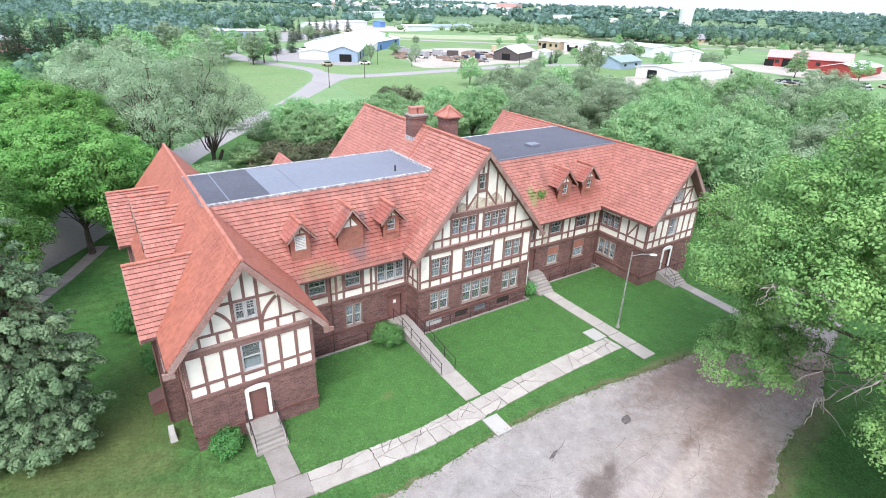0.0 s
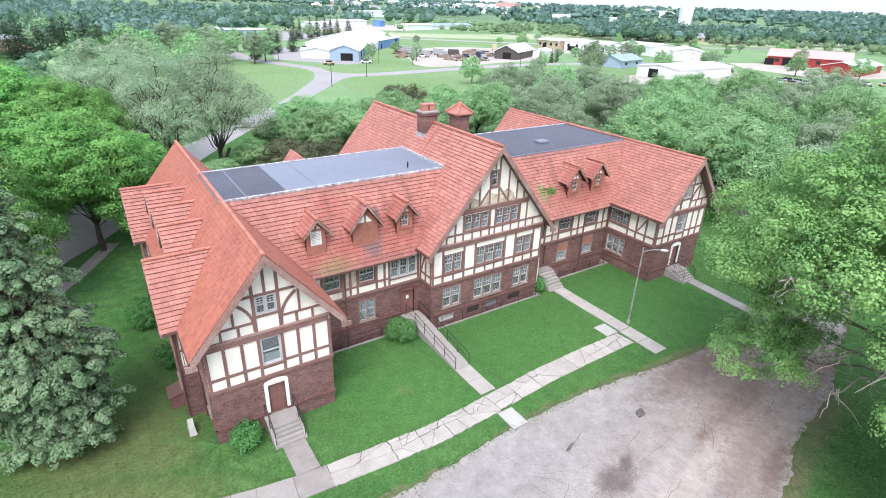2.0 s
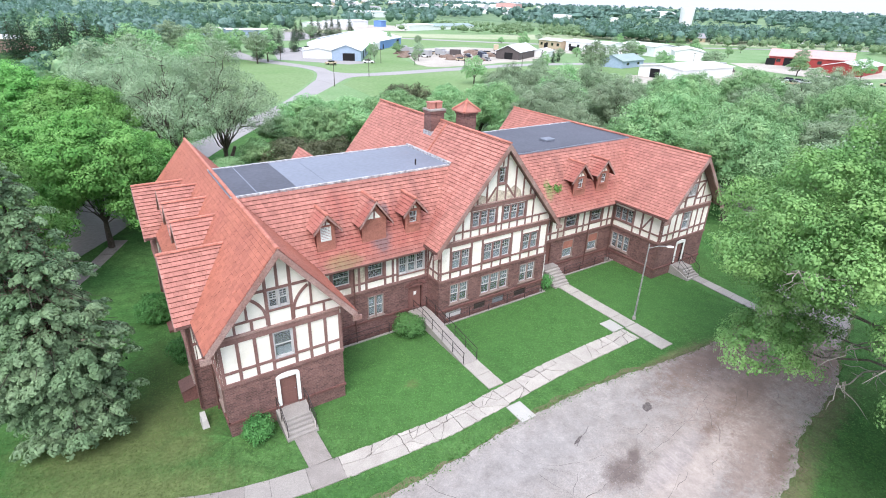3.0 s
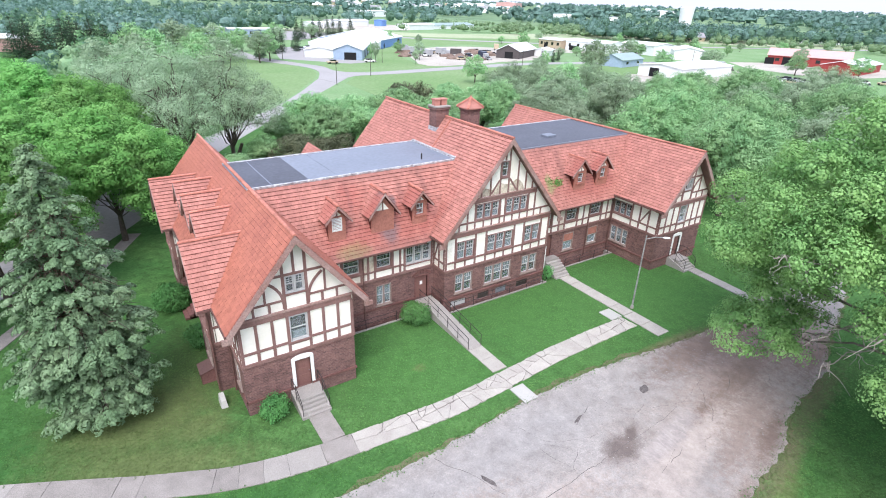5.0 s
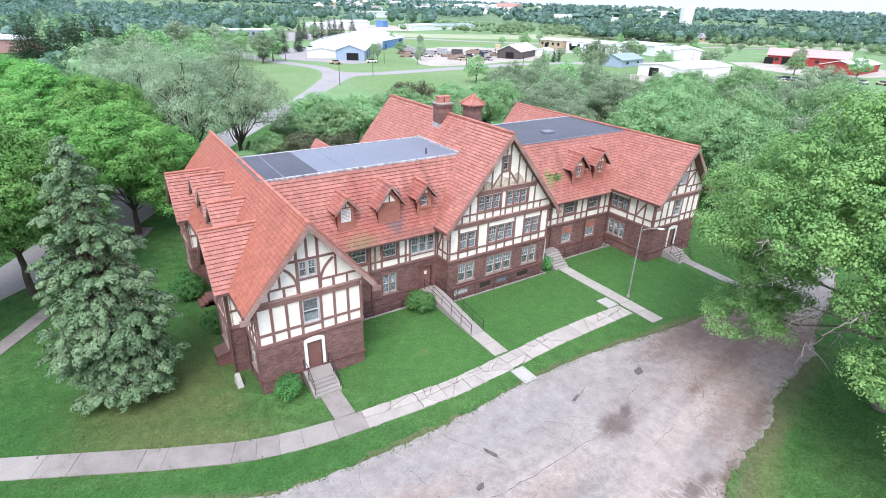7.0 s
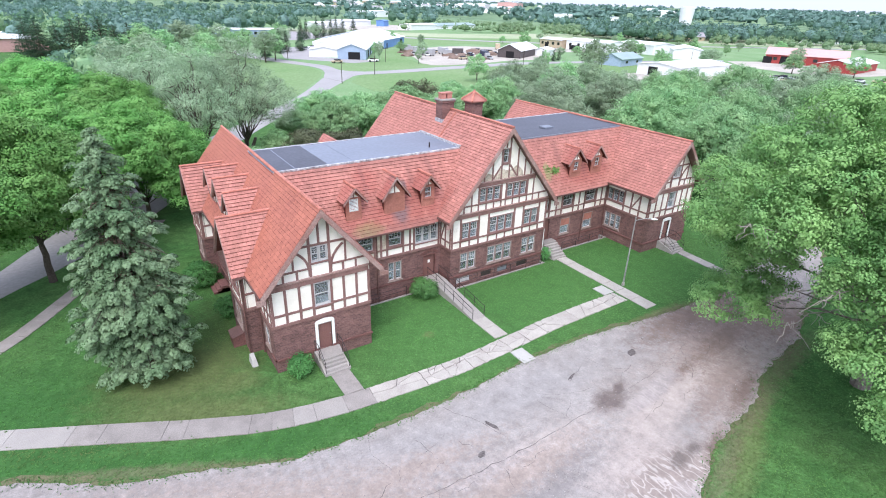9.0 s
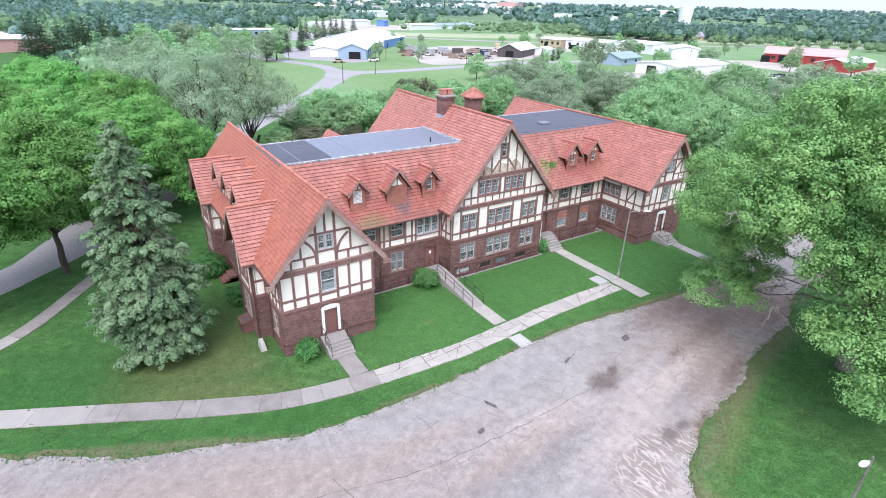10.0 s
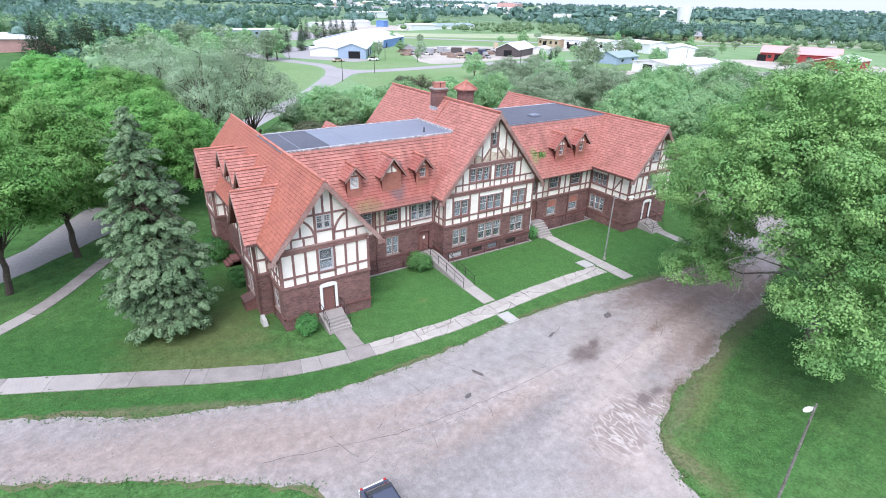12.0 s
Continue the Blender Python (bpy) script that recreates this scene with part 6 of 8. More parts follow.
# parked car
M_CAR = mat("dark_blue_car_paint", (0.05, 0.06, 0.095), rough=0.25, var=0.1, bump=0, spec=0.6)
M_CARGLASS = mat("car_glass", (0.01, 0.012, 0.015), rough=0.08, var=0.05, bump=0, spec=0.8)
M_TYRE = mat("tyre_rubber", (0.02, 0.02, 0.02), rough=0.9, var=0.2)
M_REDLIGHT = mat("red_lamp_glass", (0.4, 0.02, 0.02), rough=0.2, var=0.1, bump=0)
M_SILVER = mat("silver_trim", (0.5, 0.5, 0.52), rough=0.3, metal=0.4, var=0.1, bump=0)
car = thing("car", "dark blue parked car with a pale rear bumper", "car", at=(-1.05, -18.55, 0.02), turn=178)
for nm, half, zz, mm in (("body", 0.74, ((-2.2, 0.45), (-2.28, 0.75), (-2.1, 0.95), (2.05, 0.92), (2.3, 0.7), (2.25, 0.35), (-2.15, 0.3)), M_CAR), ("cabin", 0.62, ((-2.05, 0.9), (-1.5, 1.4), (0.35, 1.45), (1.15, 0.93)), M_CARGLASS), ("roof_panel", 0.55, ((-1.3, 1.4), (-1.2, 1.46), (0.3, 1.5), (0.4, 1.44)), M_CAR)):
    k = len(zz)
    bm = bmesh.new()
    a = [bm.verts.new((-half, y, z)) for y, z in zz]
    b = [bm.verts.new((half, y, z)) for y, z in zz]
    bm.faces.new(a)
    bm.faces.new(b[::-1])
    for i in range(k):
        bm.faces.new((a[i], b[i], b[(i + 1) % k], a[(i + 1) % k])[::-1])
    bmesh.ops.recalc_face_normals(bm, faces=bm.faces[:])
    bmesh.ops.bevel(bm, geom=bm.edges[:], offset=0.07, segments=3, affect="EDGES", profile=0.6)
    part(nm, bm, mm, car)
part("bumper", soft_box(-0.72, 0.72, -2.42, -2.12, 0.42, 0.7, 0.05), M_WHITE, car, "pale silver bumper")
for s in (-1, 1):
    part("tail_light", soft_box(s * 0.62 - 0.07, s * 0.62 + 0.07, -2.31, -2.18, 0.7, 0.88, 0.03), M_REDLIGHT, car)
    for y in (-1.4, 1.45):
        wheel = part("wheel", rod((s * 0.58, y, 0.31), (s * 0.76, y, 0.31), 0.32, 18), M_TYRE, car)
        part("rim", rod((s * 0.745, y, 0.31), (s * 0.775, y, 0.31), 0.19, 14), M_SILVER, wheel)
part("plate", box(-0.2, 0.2, -2.435, -2.42, 0.5, 0.6), M_WHITE, car)

# ---- trees and shrubs ----
M_BARK = mat("grey_brown_bark", (0.105, 0.085, 0.07), rough=0.95, var=0.4, scale=2.0, fine=9, bump=0.8)
M_BARK_PALE = mat("pale_grey_bark", (0.22, 0.19, 0.165), rough=0.95, var=0.4, scale=2.0, fine=9, bump=0.8)
M_DEAD = mat("bleached_dead_wood", (0.34, 0.30, 0.27), rough=0.9, var=0.3, scale=2.0, fine=12)
M_LEAF = leaf_mat("maple_leaves", (0.12, 0.32, 0.075), (0.225, 0.46, 0.135), 0.12)
M_LEAF_BIG = leaf_mat("cottonwood_leaves", (0.15, 0.30, 0.10), (0.275, 0.45, 0.16), 0.15)
M_LEAF_GREY = leaf_mat("grey_green_leaves", (0.235, 0.34, 0.205), (0.325, 0.43, 0.275), 0.12)
M_LEAF_MID = leaf_mat("mixed_green_leaves", (0.195, 0.375, 0.17), (0.32, 0.50, 0.245), 0.12)
M_LEAF_DARK = leaf_mat("deep_green_leaves", (0.06, 0.185, 0.06), (0.105, 0.27, 0.08))
M_LEAF_PLUM = leaf_mat("dark_plum_leaves", (0.10, 0.12, 0.07), (0.16, 0.17, 0.10))
M_NEEDLE = leaf_mat("blue_green_needles", (0.145, 0.248, 0.124), (0.25, 0.362, 0.203), 0.24, 0.2)
M_NEEDLE_DARK = leaf_mat("dark_needles", (0.03, 0.075, 0.04), (0.05, 0.10, 0.05), 0.4, 0.2)
# Distance haze is put into this leaf colour: bluer and lighter than near trees.
M_FARLEAF_HAZED = leaf_mat("hazed_far_wood_leaves", (0.105, 0.19, 0.16), (0.16, 0.255, 0.215), 0.15, 0.1)


def unit(a):
    return a / np.maximum(np.linalg.norm(a, axis=-1, keepdims=True), 1e-9)


CUBE = [((-1, a, b), (-1, a + 1, b), (-1, a + 1, b + 1), (-1, a, b + 1)) for a in (-1, 0) for b in (-1, 0)]
CORE = unit(np.array([[[p[(k + i) % 3] * s for i in range(3)] for p in q] for q in CUBE for k in range(3) for s in (1, -1)], dtype=float))


def leaf_quads(pos, normal, size, rng, thin=0.6):
    """Diamond leaves at pos, facing normal, folded a little."""
    n = len(pos)
    t = unit(np.cross(normal, rng.normal(size=(n, 3))))
    s = np.cross(normal, t)
    ln = size * rng.uniform(0.65, 1.3, (n, 1))
    a, b = pos - t * ln * 0.5, pos + t * ln * 0.5
    lift = normal * ln * 0.12
    c, d = pos + s * ln * thin * 0.5 + lift, pos - s * ln * thin * 0.5 + lift
    return np.stack([a, c, b, d], axis=1)


def crown_quads(lobes, clumps, per, size, rng, clump_r=0.7, flat=0.75, shell=0.55, gaps=-0.14, freq=0.55, heart=0.0, apart=1.2):
    """Leaves on domed sprays, set apart over the surface of the lobes (x, y, z, rx, ry, rz); clumps: how many spots are tried."""
    lobes = np.array(lobes, dtype=float)
    wt = (lobes[:, 3] * lobes[:, 4] + lobes[:, 3] * lobes[:, 5] + lobes[:, 4] * lobes[:, 5])
    pick = rng.choice(len(lobes), clumps, p=wt / wt.sum())
    L = lobes[pick]
    d = unit(rng.normal(size=(clumps, 3)) + np.array([0, 0, 0.2]))
    rad = shell + (1.04 - shell) * rng.random((clumps, 1)) ** 0.45
    centre = L[:, :3] + d * L[:, 3:] * rad
    deep = np.linalg.norm((centre[:, None] - lobes[None, :, :3]) / lobes[None, :, 3:], axis=2)
    deep[np.arange(clumps), pick] = 9
    shift = rng.uniform(0, 50, 3)
    full = np.array([noise.noise(tuple(c * freq + shift)) > gaps for c in centre]) & (deep.min(1) > 0.7)
    d, centre = d[full], centre[full]
    kept = []
    for k in range(len(centre)):
        if not kept or np.min(np.sum((centre[kept] - centre[k]) ** 2, axis=1)) > (apart * clump_r * rng.uniform(0.7, 1.2)) ** 2:
            kept.append(k)
    d, centre = d[kept], centre[kept]
    n = len(centre)
    cr = clump_r * rng.uniform(0.65, 1.3, (n, 1))
    axis = unit(0.6 * d + np.array([0, 0, 0.75]) + 0.2 * rng.normal(size=(n, 3)))
    cc, rr, aa = np.repeat(centre, per, 0), np.repeat(cr, per, 0), np.repeat(axis, per, 0)
    e = unit(rng.normal(size=(n * per, 3)) + 0.8 * aa)
    r = np.where(rng.random((n * per, 1)) < 0.3, rng.uniform(0.4, 0.9, (n * per, 1)), rng.uniform(0.8, 1.3, (n * per, 1)))
    pos = cc + e * r * rr * np.array([1.15, 1.15, flat])
    normal = unit(e + 0.25 * aa + 0.2 * rng.normal(size=e.shape))
    leaves = leaf_quads(pos, normal, size, rng, 0.7)
    if not heart:
        return leaves
    count = np.maximum(60, (heart ** 2 * wt * 26).astype(int))
    hosts = np.repeat(lobes, count, 0)
    d = unit(rng.normal(size=(len(hosts), 3)))
    inner = hosts[:, :3] + d * hosts[:, 3:] * heart * rng.uniform(0.75, 1.15, (len(hosts), 1))
    return np.concatenate([leaves, leaf_quads(inner, unit(d + 0.5 * rng.normal(size=d.shape)), size * 2.0, rng, 0.7)])


def limb(points, r0, r1, sides=7):
    """A tapered, bent limb."""
    pts = [Vector(p) for p in points]
    verts, faces = [], []
    for i, p in enumerate(pts):
        d = (pts[min(i + 1, len(pts) - 1)] - pts[max(i - 1, 0)]).normalized()
        e = d.orthogonal().normalized()
        g = d.cross(e)
        r = r0 + (r1 - r0) * i / (len(pts) - 1)
        for j in range(sides):
            w = 2 * math.pi * j / sides
            verts.append(tuple(p + r * (math.cos(w) * e + math.sin(w) * g)))
        if i:
            k = sides * i
            faces += [(k - sides + j, k - sides + (j + 1) % sides, k + (j + 1) % sides, k + j) for j in range(sides)]
    faces.append(tuple(range(sides * (len(pts) - 1), sides * len(pts))))
    return verts, faces


def wander(a, b, rng, n=4, wob=0.12):
    a, b = np.array(a, float), np.array(b, float)
    k = np.linalg.norm(b - a)
    return [tuple(a + (b - a) * i / n + (rng.normal(size=3) * wob * k / n if 0 < i else 0)) for i in range(n + 1)]


def make_tree(name, label, at, lobes, trunk_top, trunk_r, material, clumps, per, size, seed, clump_r=0.7, twigs=14, shell=0.55, lean=(0, 0), bark=None, stems=1, flat=0.75, gaps=-0.14, heart=0.0, apart=1.2):
    """A broad-leaved tree: trunk with limbs into each lobe, and a crown of leaf clumps."""
    rng = np.random.default_rng(seed)
    tree = thing(name, label, "tree", at=at)
    solids = []
    for s in range(stems):
        base = np.array([0, 0, -0.2]) + (rng.normal(size=3) * np.array([0.35, 0.35, 0]) if stems > 1 else 0)
        top = np.array([lean[0], lean[1], trunk_top]) + (rng.normal(size=3) * np.array([0.9, 0.9, 0.3]) if stems > 1 else 0)
        solids.append(limb(wander(base, top, rng, 5, 0.06), trunk_r * 1.25 / stems ** 0.5, trunk_r * 0.7 / stems ** 0.5, 9))
    for lb in lobes[::max(1, len(lobes) // 24)]:
        end = np.array(lb[:3]) + np.array([0, 0, lb[5] * 0.3])
        start = np.array([lean[0], lean[1], trunk_top]) * rng.uniform(0.8, 1.0)
        solids.append(limb(wander(start, end, rng, 5, 0.14), trunk_r * 0.2, 0.02))
        for _ in range(twigs // max(1, len(lobes) // 3)):
            d = unit(rng.normal(size=3) + np.array([0, 0, 0.3]))
            solids.append(limb(wander(start + (end - start) * rng.uniform(0.4, 1), np.array(lb[:3]) + d * np.array(lb[3:]) * 0.9, rng, 4, 0.18), trunk_r * 0.18, 0.02, 5))
    part("trunk", join(*solids), bark or M_BARK, tree)
    part("crown", quads_mesh("crown", crown_quads(lobes, clumps, per, size, rng, clump_r, flat, shell, gaps, 0.55, heart, apart), material), None, tree)
    return tree


def lobes_round(h, r, seed, n=9, low=0.43):
    """Lobes of a rounded crown of height h and radius r."""
    rng = np.random.default_rng(seed)
    out = [(0, 0, h * 0.62, r * 0.62, r * 0.62, h * 0.27)]
    for i in range(n):
        w = 2 * math.pi * i / n * 1.0 + rng.uniform(-0.3, 0.3)
        d = r * rng.uniform(0.42, 0.66)
        z = h * rng.uniform(low, 0.78)
        s = r * rng.uniform(0.28, 0.43)
        out.append((d * math.cos(w), d * math.sin(w), z, s, s, s * 0.92))
    out.append((rng.uniform(-0.6, 0.6), rng.uniform(-0.6, 0.6), h * 0.86, r * 0.38, r * 0.38, h * 0.13))
    return out


def bunch(lobes, n, seed, size=0.42):
    """Each lobe broken up into n rounded boughs that bulge out of it, mostly upwards."""
    rng = np.random.default_rng(seed)
    out = []
    for x, y, z, a, b, c in lobes:
        turn = rng.uniform(0, 6.28)
        for k in range(n):
            up = 1 - 1.62 * (k + 0.5) / n
            w = turn + 2.4 * k + rng.uniform(-0.3, 0.3)
            flat = math.sqrt(1 - up * up)
            s = size * rng.uniform(0.75, 1.25) * (a * b * c) ** (1 / 3)
            f = rng.uniform(0.6, 0.9)
            out.append((x + a * f * flat * math.cos(w), y + b * f * flat * math.sin(w), z + c * f * up, s, s, s * 0.8))
    return out


def plant(source, x, y, size, turn, label=""):
    """A copy of a tree at another place."""
    t = copy_thing(source, pose(x, y, 0, 0, 0, turn) @ Matrix.Diagonal((size[0], size[0], size[1], 1)))
    if label:
        t["label"] = label
    return t


# the large cottonwood over the drive
big_lobes = [(-2.8, 2.3, 13.0, 6.2, 5.8, 4.6), (-5.9, 5.2, 12.0, 4.3, 4.2, 4.2), (-7.6, 3.2, 12.8, 2.6, 2.6, 2.6), (-4.0, 7.3, 4.4, 2.8, 2.5, 2.2), (-3.6, 7.4, 8.2, 2.4, 2.2, 1.6), (-6.0, -1.2, 9.6, 3.4, 3.0, 2.6), (-8.4, -2.1, 6.5, 2.1, 2.1, 1.6), (-8.6, -5.2, 5.3, 2.4, 2.6, 1.7), (-5.0, -5.6, 8.2, 3.2, 3.0, 2.6), (0.5, -6.8, 11.5, 5.6, 5.4, 5.2), (-2.6, 1.6, 16.8, 4.8, 4.8, 2.2), (5.0, 3.0, 11.5, 5.4, 5.4, 4.8), (0.2, 9.0, 10.8, 4.4, 4.0, 4.0), (-5.6, -3.0, 13.8, 3.6, 3.8, 3.0), (-2.0, -8.6, 15.0, 4.0, 4.0, 2.6)]
big_tree = make_tree("cottonwood_tree", "large green cottonwood with dead lower branches beside the drive", (32.8, -21.2, 0), bunch(big_lobes, 11, 4), 6.0, 0.5, M_LEAF_BIG, 16000, 150, 0.145, 21, heart=0.5, clump_r=0.56, twigs=6, shell=0.7, bark=M_BARK_PALE, gaps=-0.12, flat=0.8, apart=1.1)
rng = np.random.default_rng(5)
for start, end, r in (((-1, 0.5, 7), (-7.0, 3.0, 5.6), 0.06), ((-1, 1.5, 7), (-4.8, 6.2, 4.6), 0.07), ((-1, 1, 8), (-7.6, 3.2, 8.0), 0.08), ((-1, -1, 7), (-8.8, -3.6, 5.6), 0.05), ((-3, 3, 10), (-11.0, 5.0, 12.2), 0.06), ((-3, 0, 10), (-9.4, 0.6, 9.4), 0.06)):
    solids = [limb(wander(start, end, rng, 7, 0.16), r, 0.03)]
    for k in range(9):
        f = rng.uniform(0.55, 1.0)
        p = np.array(start) + (np.array(end) - np.array(start)) * f
        solids.append(limb(wander(p, p + rng.normal(size=3) * np.array([0.8, 0.8, 0.5]) + np.array([-0.5, 0, -0.7]), rng, 4, 0.25), 0.032, 0.01, 4))
    part("dead_branch", join(*solids), M_DEAD, big_tree, "bleached bare dead branch")


M_BROWN_NEEDLE = leaf_mat("brown_dead_needles", (0.12, 0.085, 0.065), (0.19, 0.14, 0.105), 0.4, 0.1)


def spruce(name, label, at, h, r, seed, levels, material, z0=0.9, per=5, size=0.36, pad=0.15, bare=False):
    """A spruce: whorls of drooping boughs, each a fan of lumpy needle pads, brown twigs within."""
    rng = np.random.default_rng(seed)
    tree = thing(name, label, "tree", at=at)
    part("trunk", limb([(0, 0, -0.2), (0.04, 0, h * 0.4), (0, 0.03, h * 0.98)], 0.26 * h / 16, 0.02, 8), M_BARK, tree)
    pos, nor, siz, inner, boughs = [], [], [], [], [limb([(0, 0, 0.1), (0, 0, h * 0.9)], 0.05, 0.02, 4)]
    for i in range(levels):
        f = i / (levels - 1)
        z = z0 + (h * 0.975 - z0) * f ** 0.95
        reach = r * (1 - f ** 1.3) ** 0.8 * (0.52 + 0.48 * min(1, f * 3.6)) + 0.38
        count = int(round(6 + 4 * (1 - f)))
        off = rng.uniform(0, 6.3)
        for k in range(count):
            w = off + 2 * math.pi * (k + rng.uniform(-0.35, 0.35)) / count
            if rng.random() < 0.12:
                continue
            ln = reach * rng.uniform(0.7, 1.14)
            d = np.array([math.cos(w), math.sin(w), 0])
            side = np.array([-d[1], d[0], 0])
            droop = (0.26 + 0.30 * (1 - f)) * rng.uniform(0.7, 1.3)
            zz = z + rng.uniform(-0.25, 0.25)
            boughs.append(limb([(0, 0, zz), tuple(d * ln * 0.5 + [0, 0, zz - 0.2 * ln * droop]), tuple(d * ln * 0.95 + [0, 0, zz - ln * droop * 0.75])], 0.05 * (1 - f) + 0.01, 0.008, 4))
            if bare and f < 0.78:
                q = rng.uniform(0.15, 0.6, (26, 1))
                inner.append(d * ln * q + np.array([0, 0, 1]) * (zz - ln * droop * q ** 1.4) + rng.normal(size=(26, 3)) * np.array([0.16, 0.16, 0.12]))
            pads = max(2, int(ln / 0.72))
            for j in range(pads):
                t = (j + 0.95) / pads
                if t < 0.42 and f < 0.75:
                    continue
                spread = 0.30 * ln * math.sin(math.pi * min(1, 0.25 + 0.55 * t)) * 0.9
                for side_at in ((-1, -0.4, 0.4, 1) if spread > 0.6 else (-1, 0, 1) if spread > 0.3 else (0,)):
                    if rng.random() < 0.1:
                        continue
                    out = unit(d + side * side_at * 0.55)
                    across = np.array([-out[1], out[0], 0])
                    c = d * ln * (t - 0.12 * abs(side_at)) + side * side_at * spread * rng.uniform(0.75, 1.2) + np.array([0, 0, zz - ln * droop * (t ** 1.4) - 0.15 * abs(side_at) + rng.uniform(-0.15, 0.15)])
                    e = unit(rng.normal(size=(per, 3)) + np.array([0, 0, 0.25])) * (0.4 + 0.6 * rng.random((per, 1)) ** 0.5)
                    grow = pad * rng.uniform(0.75, 1.35) * (0.7 + 0.3 * (1 - f))
                    along = e[:, :1] * 1.35
                    pos.append(c + grow * (out * along + across * e[:, 1:2] * 0.85 + np.array([0, 0, 1]) * (e[:, 2:3] * 0.5 - 0.28 * (along + 0.3) ** 2)))
                    nor.append(unit(out * e[:, :1] + across * e[:, 1:2] + np.array([0, 0, 1]) * (e[:, 2:3] + 0.35) + 0.3 * out + rng.normal(size=(per, 3)) * 0.25))
                    siz.append(np.full((per, 1), size * (0.85 + 0.25 * (1 - f))))
    pos, nor, siz = np.concatenate(pos), np.concatenate(nor), np.concatenate(siz)
    part("branchwork", join(*boughs), M_BARK, tree)["kind"] = "stuff"
    part("needles", quads_mesh("needles", leaf_quads(pos, nor, siz * h / 16, rng, 0.6), material), None, tree)
    if bare:
        inner = np.concatenate(inner)
        part("dead_wood", quads_mesh("dead_wood", leaf_quads(inner, unit(rng.normal(size=inner.shape)), 0.22, rng, 0.3), M_BROWN_NEEDLE), None, tree, "brown dead inner twigs")["kind"] = "stuff"
    return tree


spruce("spruce_tree", "tall blue-green spruce with drooping boughs on the lawn", (-7.1, 4.6, 0), 16.2, 3.6, 8, 27, M_NEEDLE, z0=2.3, per=120, size=0.17, pad=0.36, bare=True)

# broad-leaved trees near the building
maple_a = make_tree("maple_tree", "bright green leafy maple beside the road", (-12.6, 22.1, 0), bunch(lobes_round(13.8, 6.0, 1, 11, 0.38), 7, 1, 0.5), 4.2, 0.26, M_LEAF, 5000, 170, 0.19, 31, heart=0.6, clump_r=0.66, flat=0.8, shell=0.8, gaps=-0.3, apart=1.1)
maple_c = make_tree("maple_tree", "bright green leafy maple with low boughs beside the building", (-3.9, 31.5, 0), bunch(lobes_round(13.0, 5.9, 3, 15, 0.32) + [(4.2, 1.5, 5.6, 2.6, 2.6, 2.5), (2.6, -2.2, 4.6, 2.4, 2.4, 2.2), (5.0, 4.6, 6.2, 2.6, 2.6, 2.4)], 6, 3, 0.5), 3.0, 0.26, M_LEAF, 6000, 170, 0.19, 33, heart=0.6, clump_r=0.66, flat=0.8, shell=0.8, gaps=-0.3, apart=1.1)
maple_b = make_tree("maple_tree", "bright green leafy maple beside the road", (-17.4, 16.8, 0), bunch(lobes_round(13.2, 5.8, 2, 11, 0.4), 7, 2, 0.5), 4.2, 0.24, M_LEAF, 5000, 170, 0.19, 32, heart=0.6, clump_r=0.66, flat=0.8, shell=0.8, gaps=-0.3, apart=1.1, lean=(0.5, -0.3))
for i, (x, y, r, h) in enumerate(((-11.5, 38, 1.1, 1.02), (-5, 50, 1.12, 1.02), (-10.5, 64, 1.15, 1.0), (0.8, 39, 0.62, 0.72), (-24, 48, 1.2, 1.05), (-36, 45, 1.2, 1.05), (-18, 56, 1.1, 1.0), (-30, 62, 1.2, 1.05), (-14, 80, 1.1, 0.95))):
    plant((maple_c, maple_b, maple_a)[i % 3], x, y, (r, h), 67 * i + 20)
willow = make_tree("willow_tree", "tall grey-green tree with bare limbs showing", (5.5, 51, 0), lobes_round(17.0, 6.6, 5, 14), 3.2, 0.5, M_LEAF_GREY, 1500, 170, 0.16, 41, clump_r=0.95, flat=0.95, twigs=30, shell=0.35, stems=3)
for i, (x, y, r, h) in enumerate(((12, 53, 1.05, 1.0), (2, 63, 1.0, 0.95), (-2.5, 73, 0.9, 0.85), (14, 86, 0.8, 0.7))):
    plant(willow, x, y, (r, h), 80 * i + 35)
shrub_tree = make_tree("tree", "bushy green tree behind the building", (25, 50, 0), bunch(lobes_round(8.6, 4.6, 7, 9), 6, 7, 0.5), 1.6, 0.16, M_LEAF_MID, 3000, 100, 0.2, 51, heart=0.6, clump_r=0.62, flat=0.85, shell=0.75, gaps=-0.3)
for i, (x, y, r, h) in enumerate(((6.5, 40, 0.7, 0.6), (9.5, 43.5, 0.75, 0.5), (30, 52, 1.05, 1.05), (35.5, 53, 1.1, 1.0), (41, 56, 1.05, 1.05), (21, 57, 0.8, 0.7), (15.5, 48, 0.6, 0.6), (28, 62, 1.0, 0.95), (50, 56, 1.0, 1.0), (56, 52, 1.0, 1.1), (47, 48, 0.9, 0.9), (64, 62, 0.9, 0.95), (58, 66, 0.9, 0.9), (72, 70, 0.9, 1.0))):
    plant(shrub_tree, x, y, (r, h), 47 * i)
plum = make_tree("plum_tree", "dark purplish bushy tree behind the deck", (19.2, 45, 0), lobes_round(4.6, 4.0, 9, 8), 1.0, 0.12, M_LEAF_PLUM, 900, 120, 0.22, 61, clump_r=0.7)
plant(plum, 23.5, 44, (0.9, 1.0), 120)
plant(plum, 46, 60, (1.2, 1.75), 50)
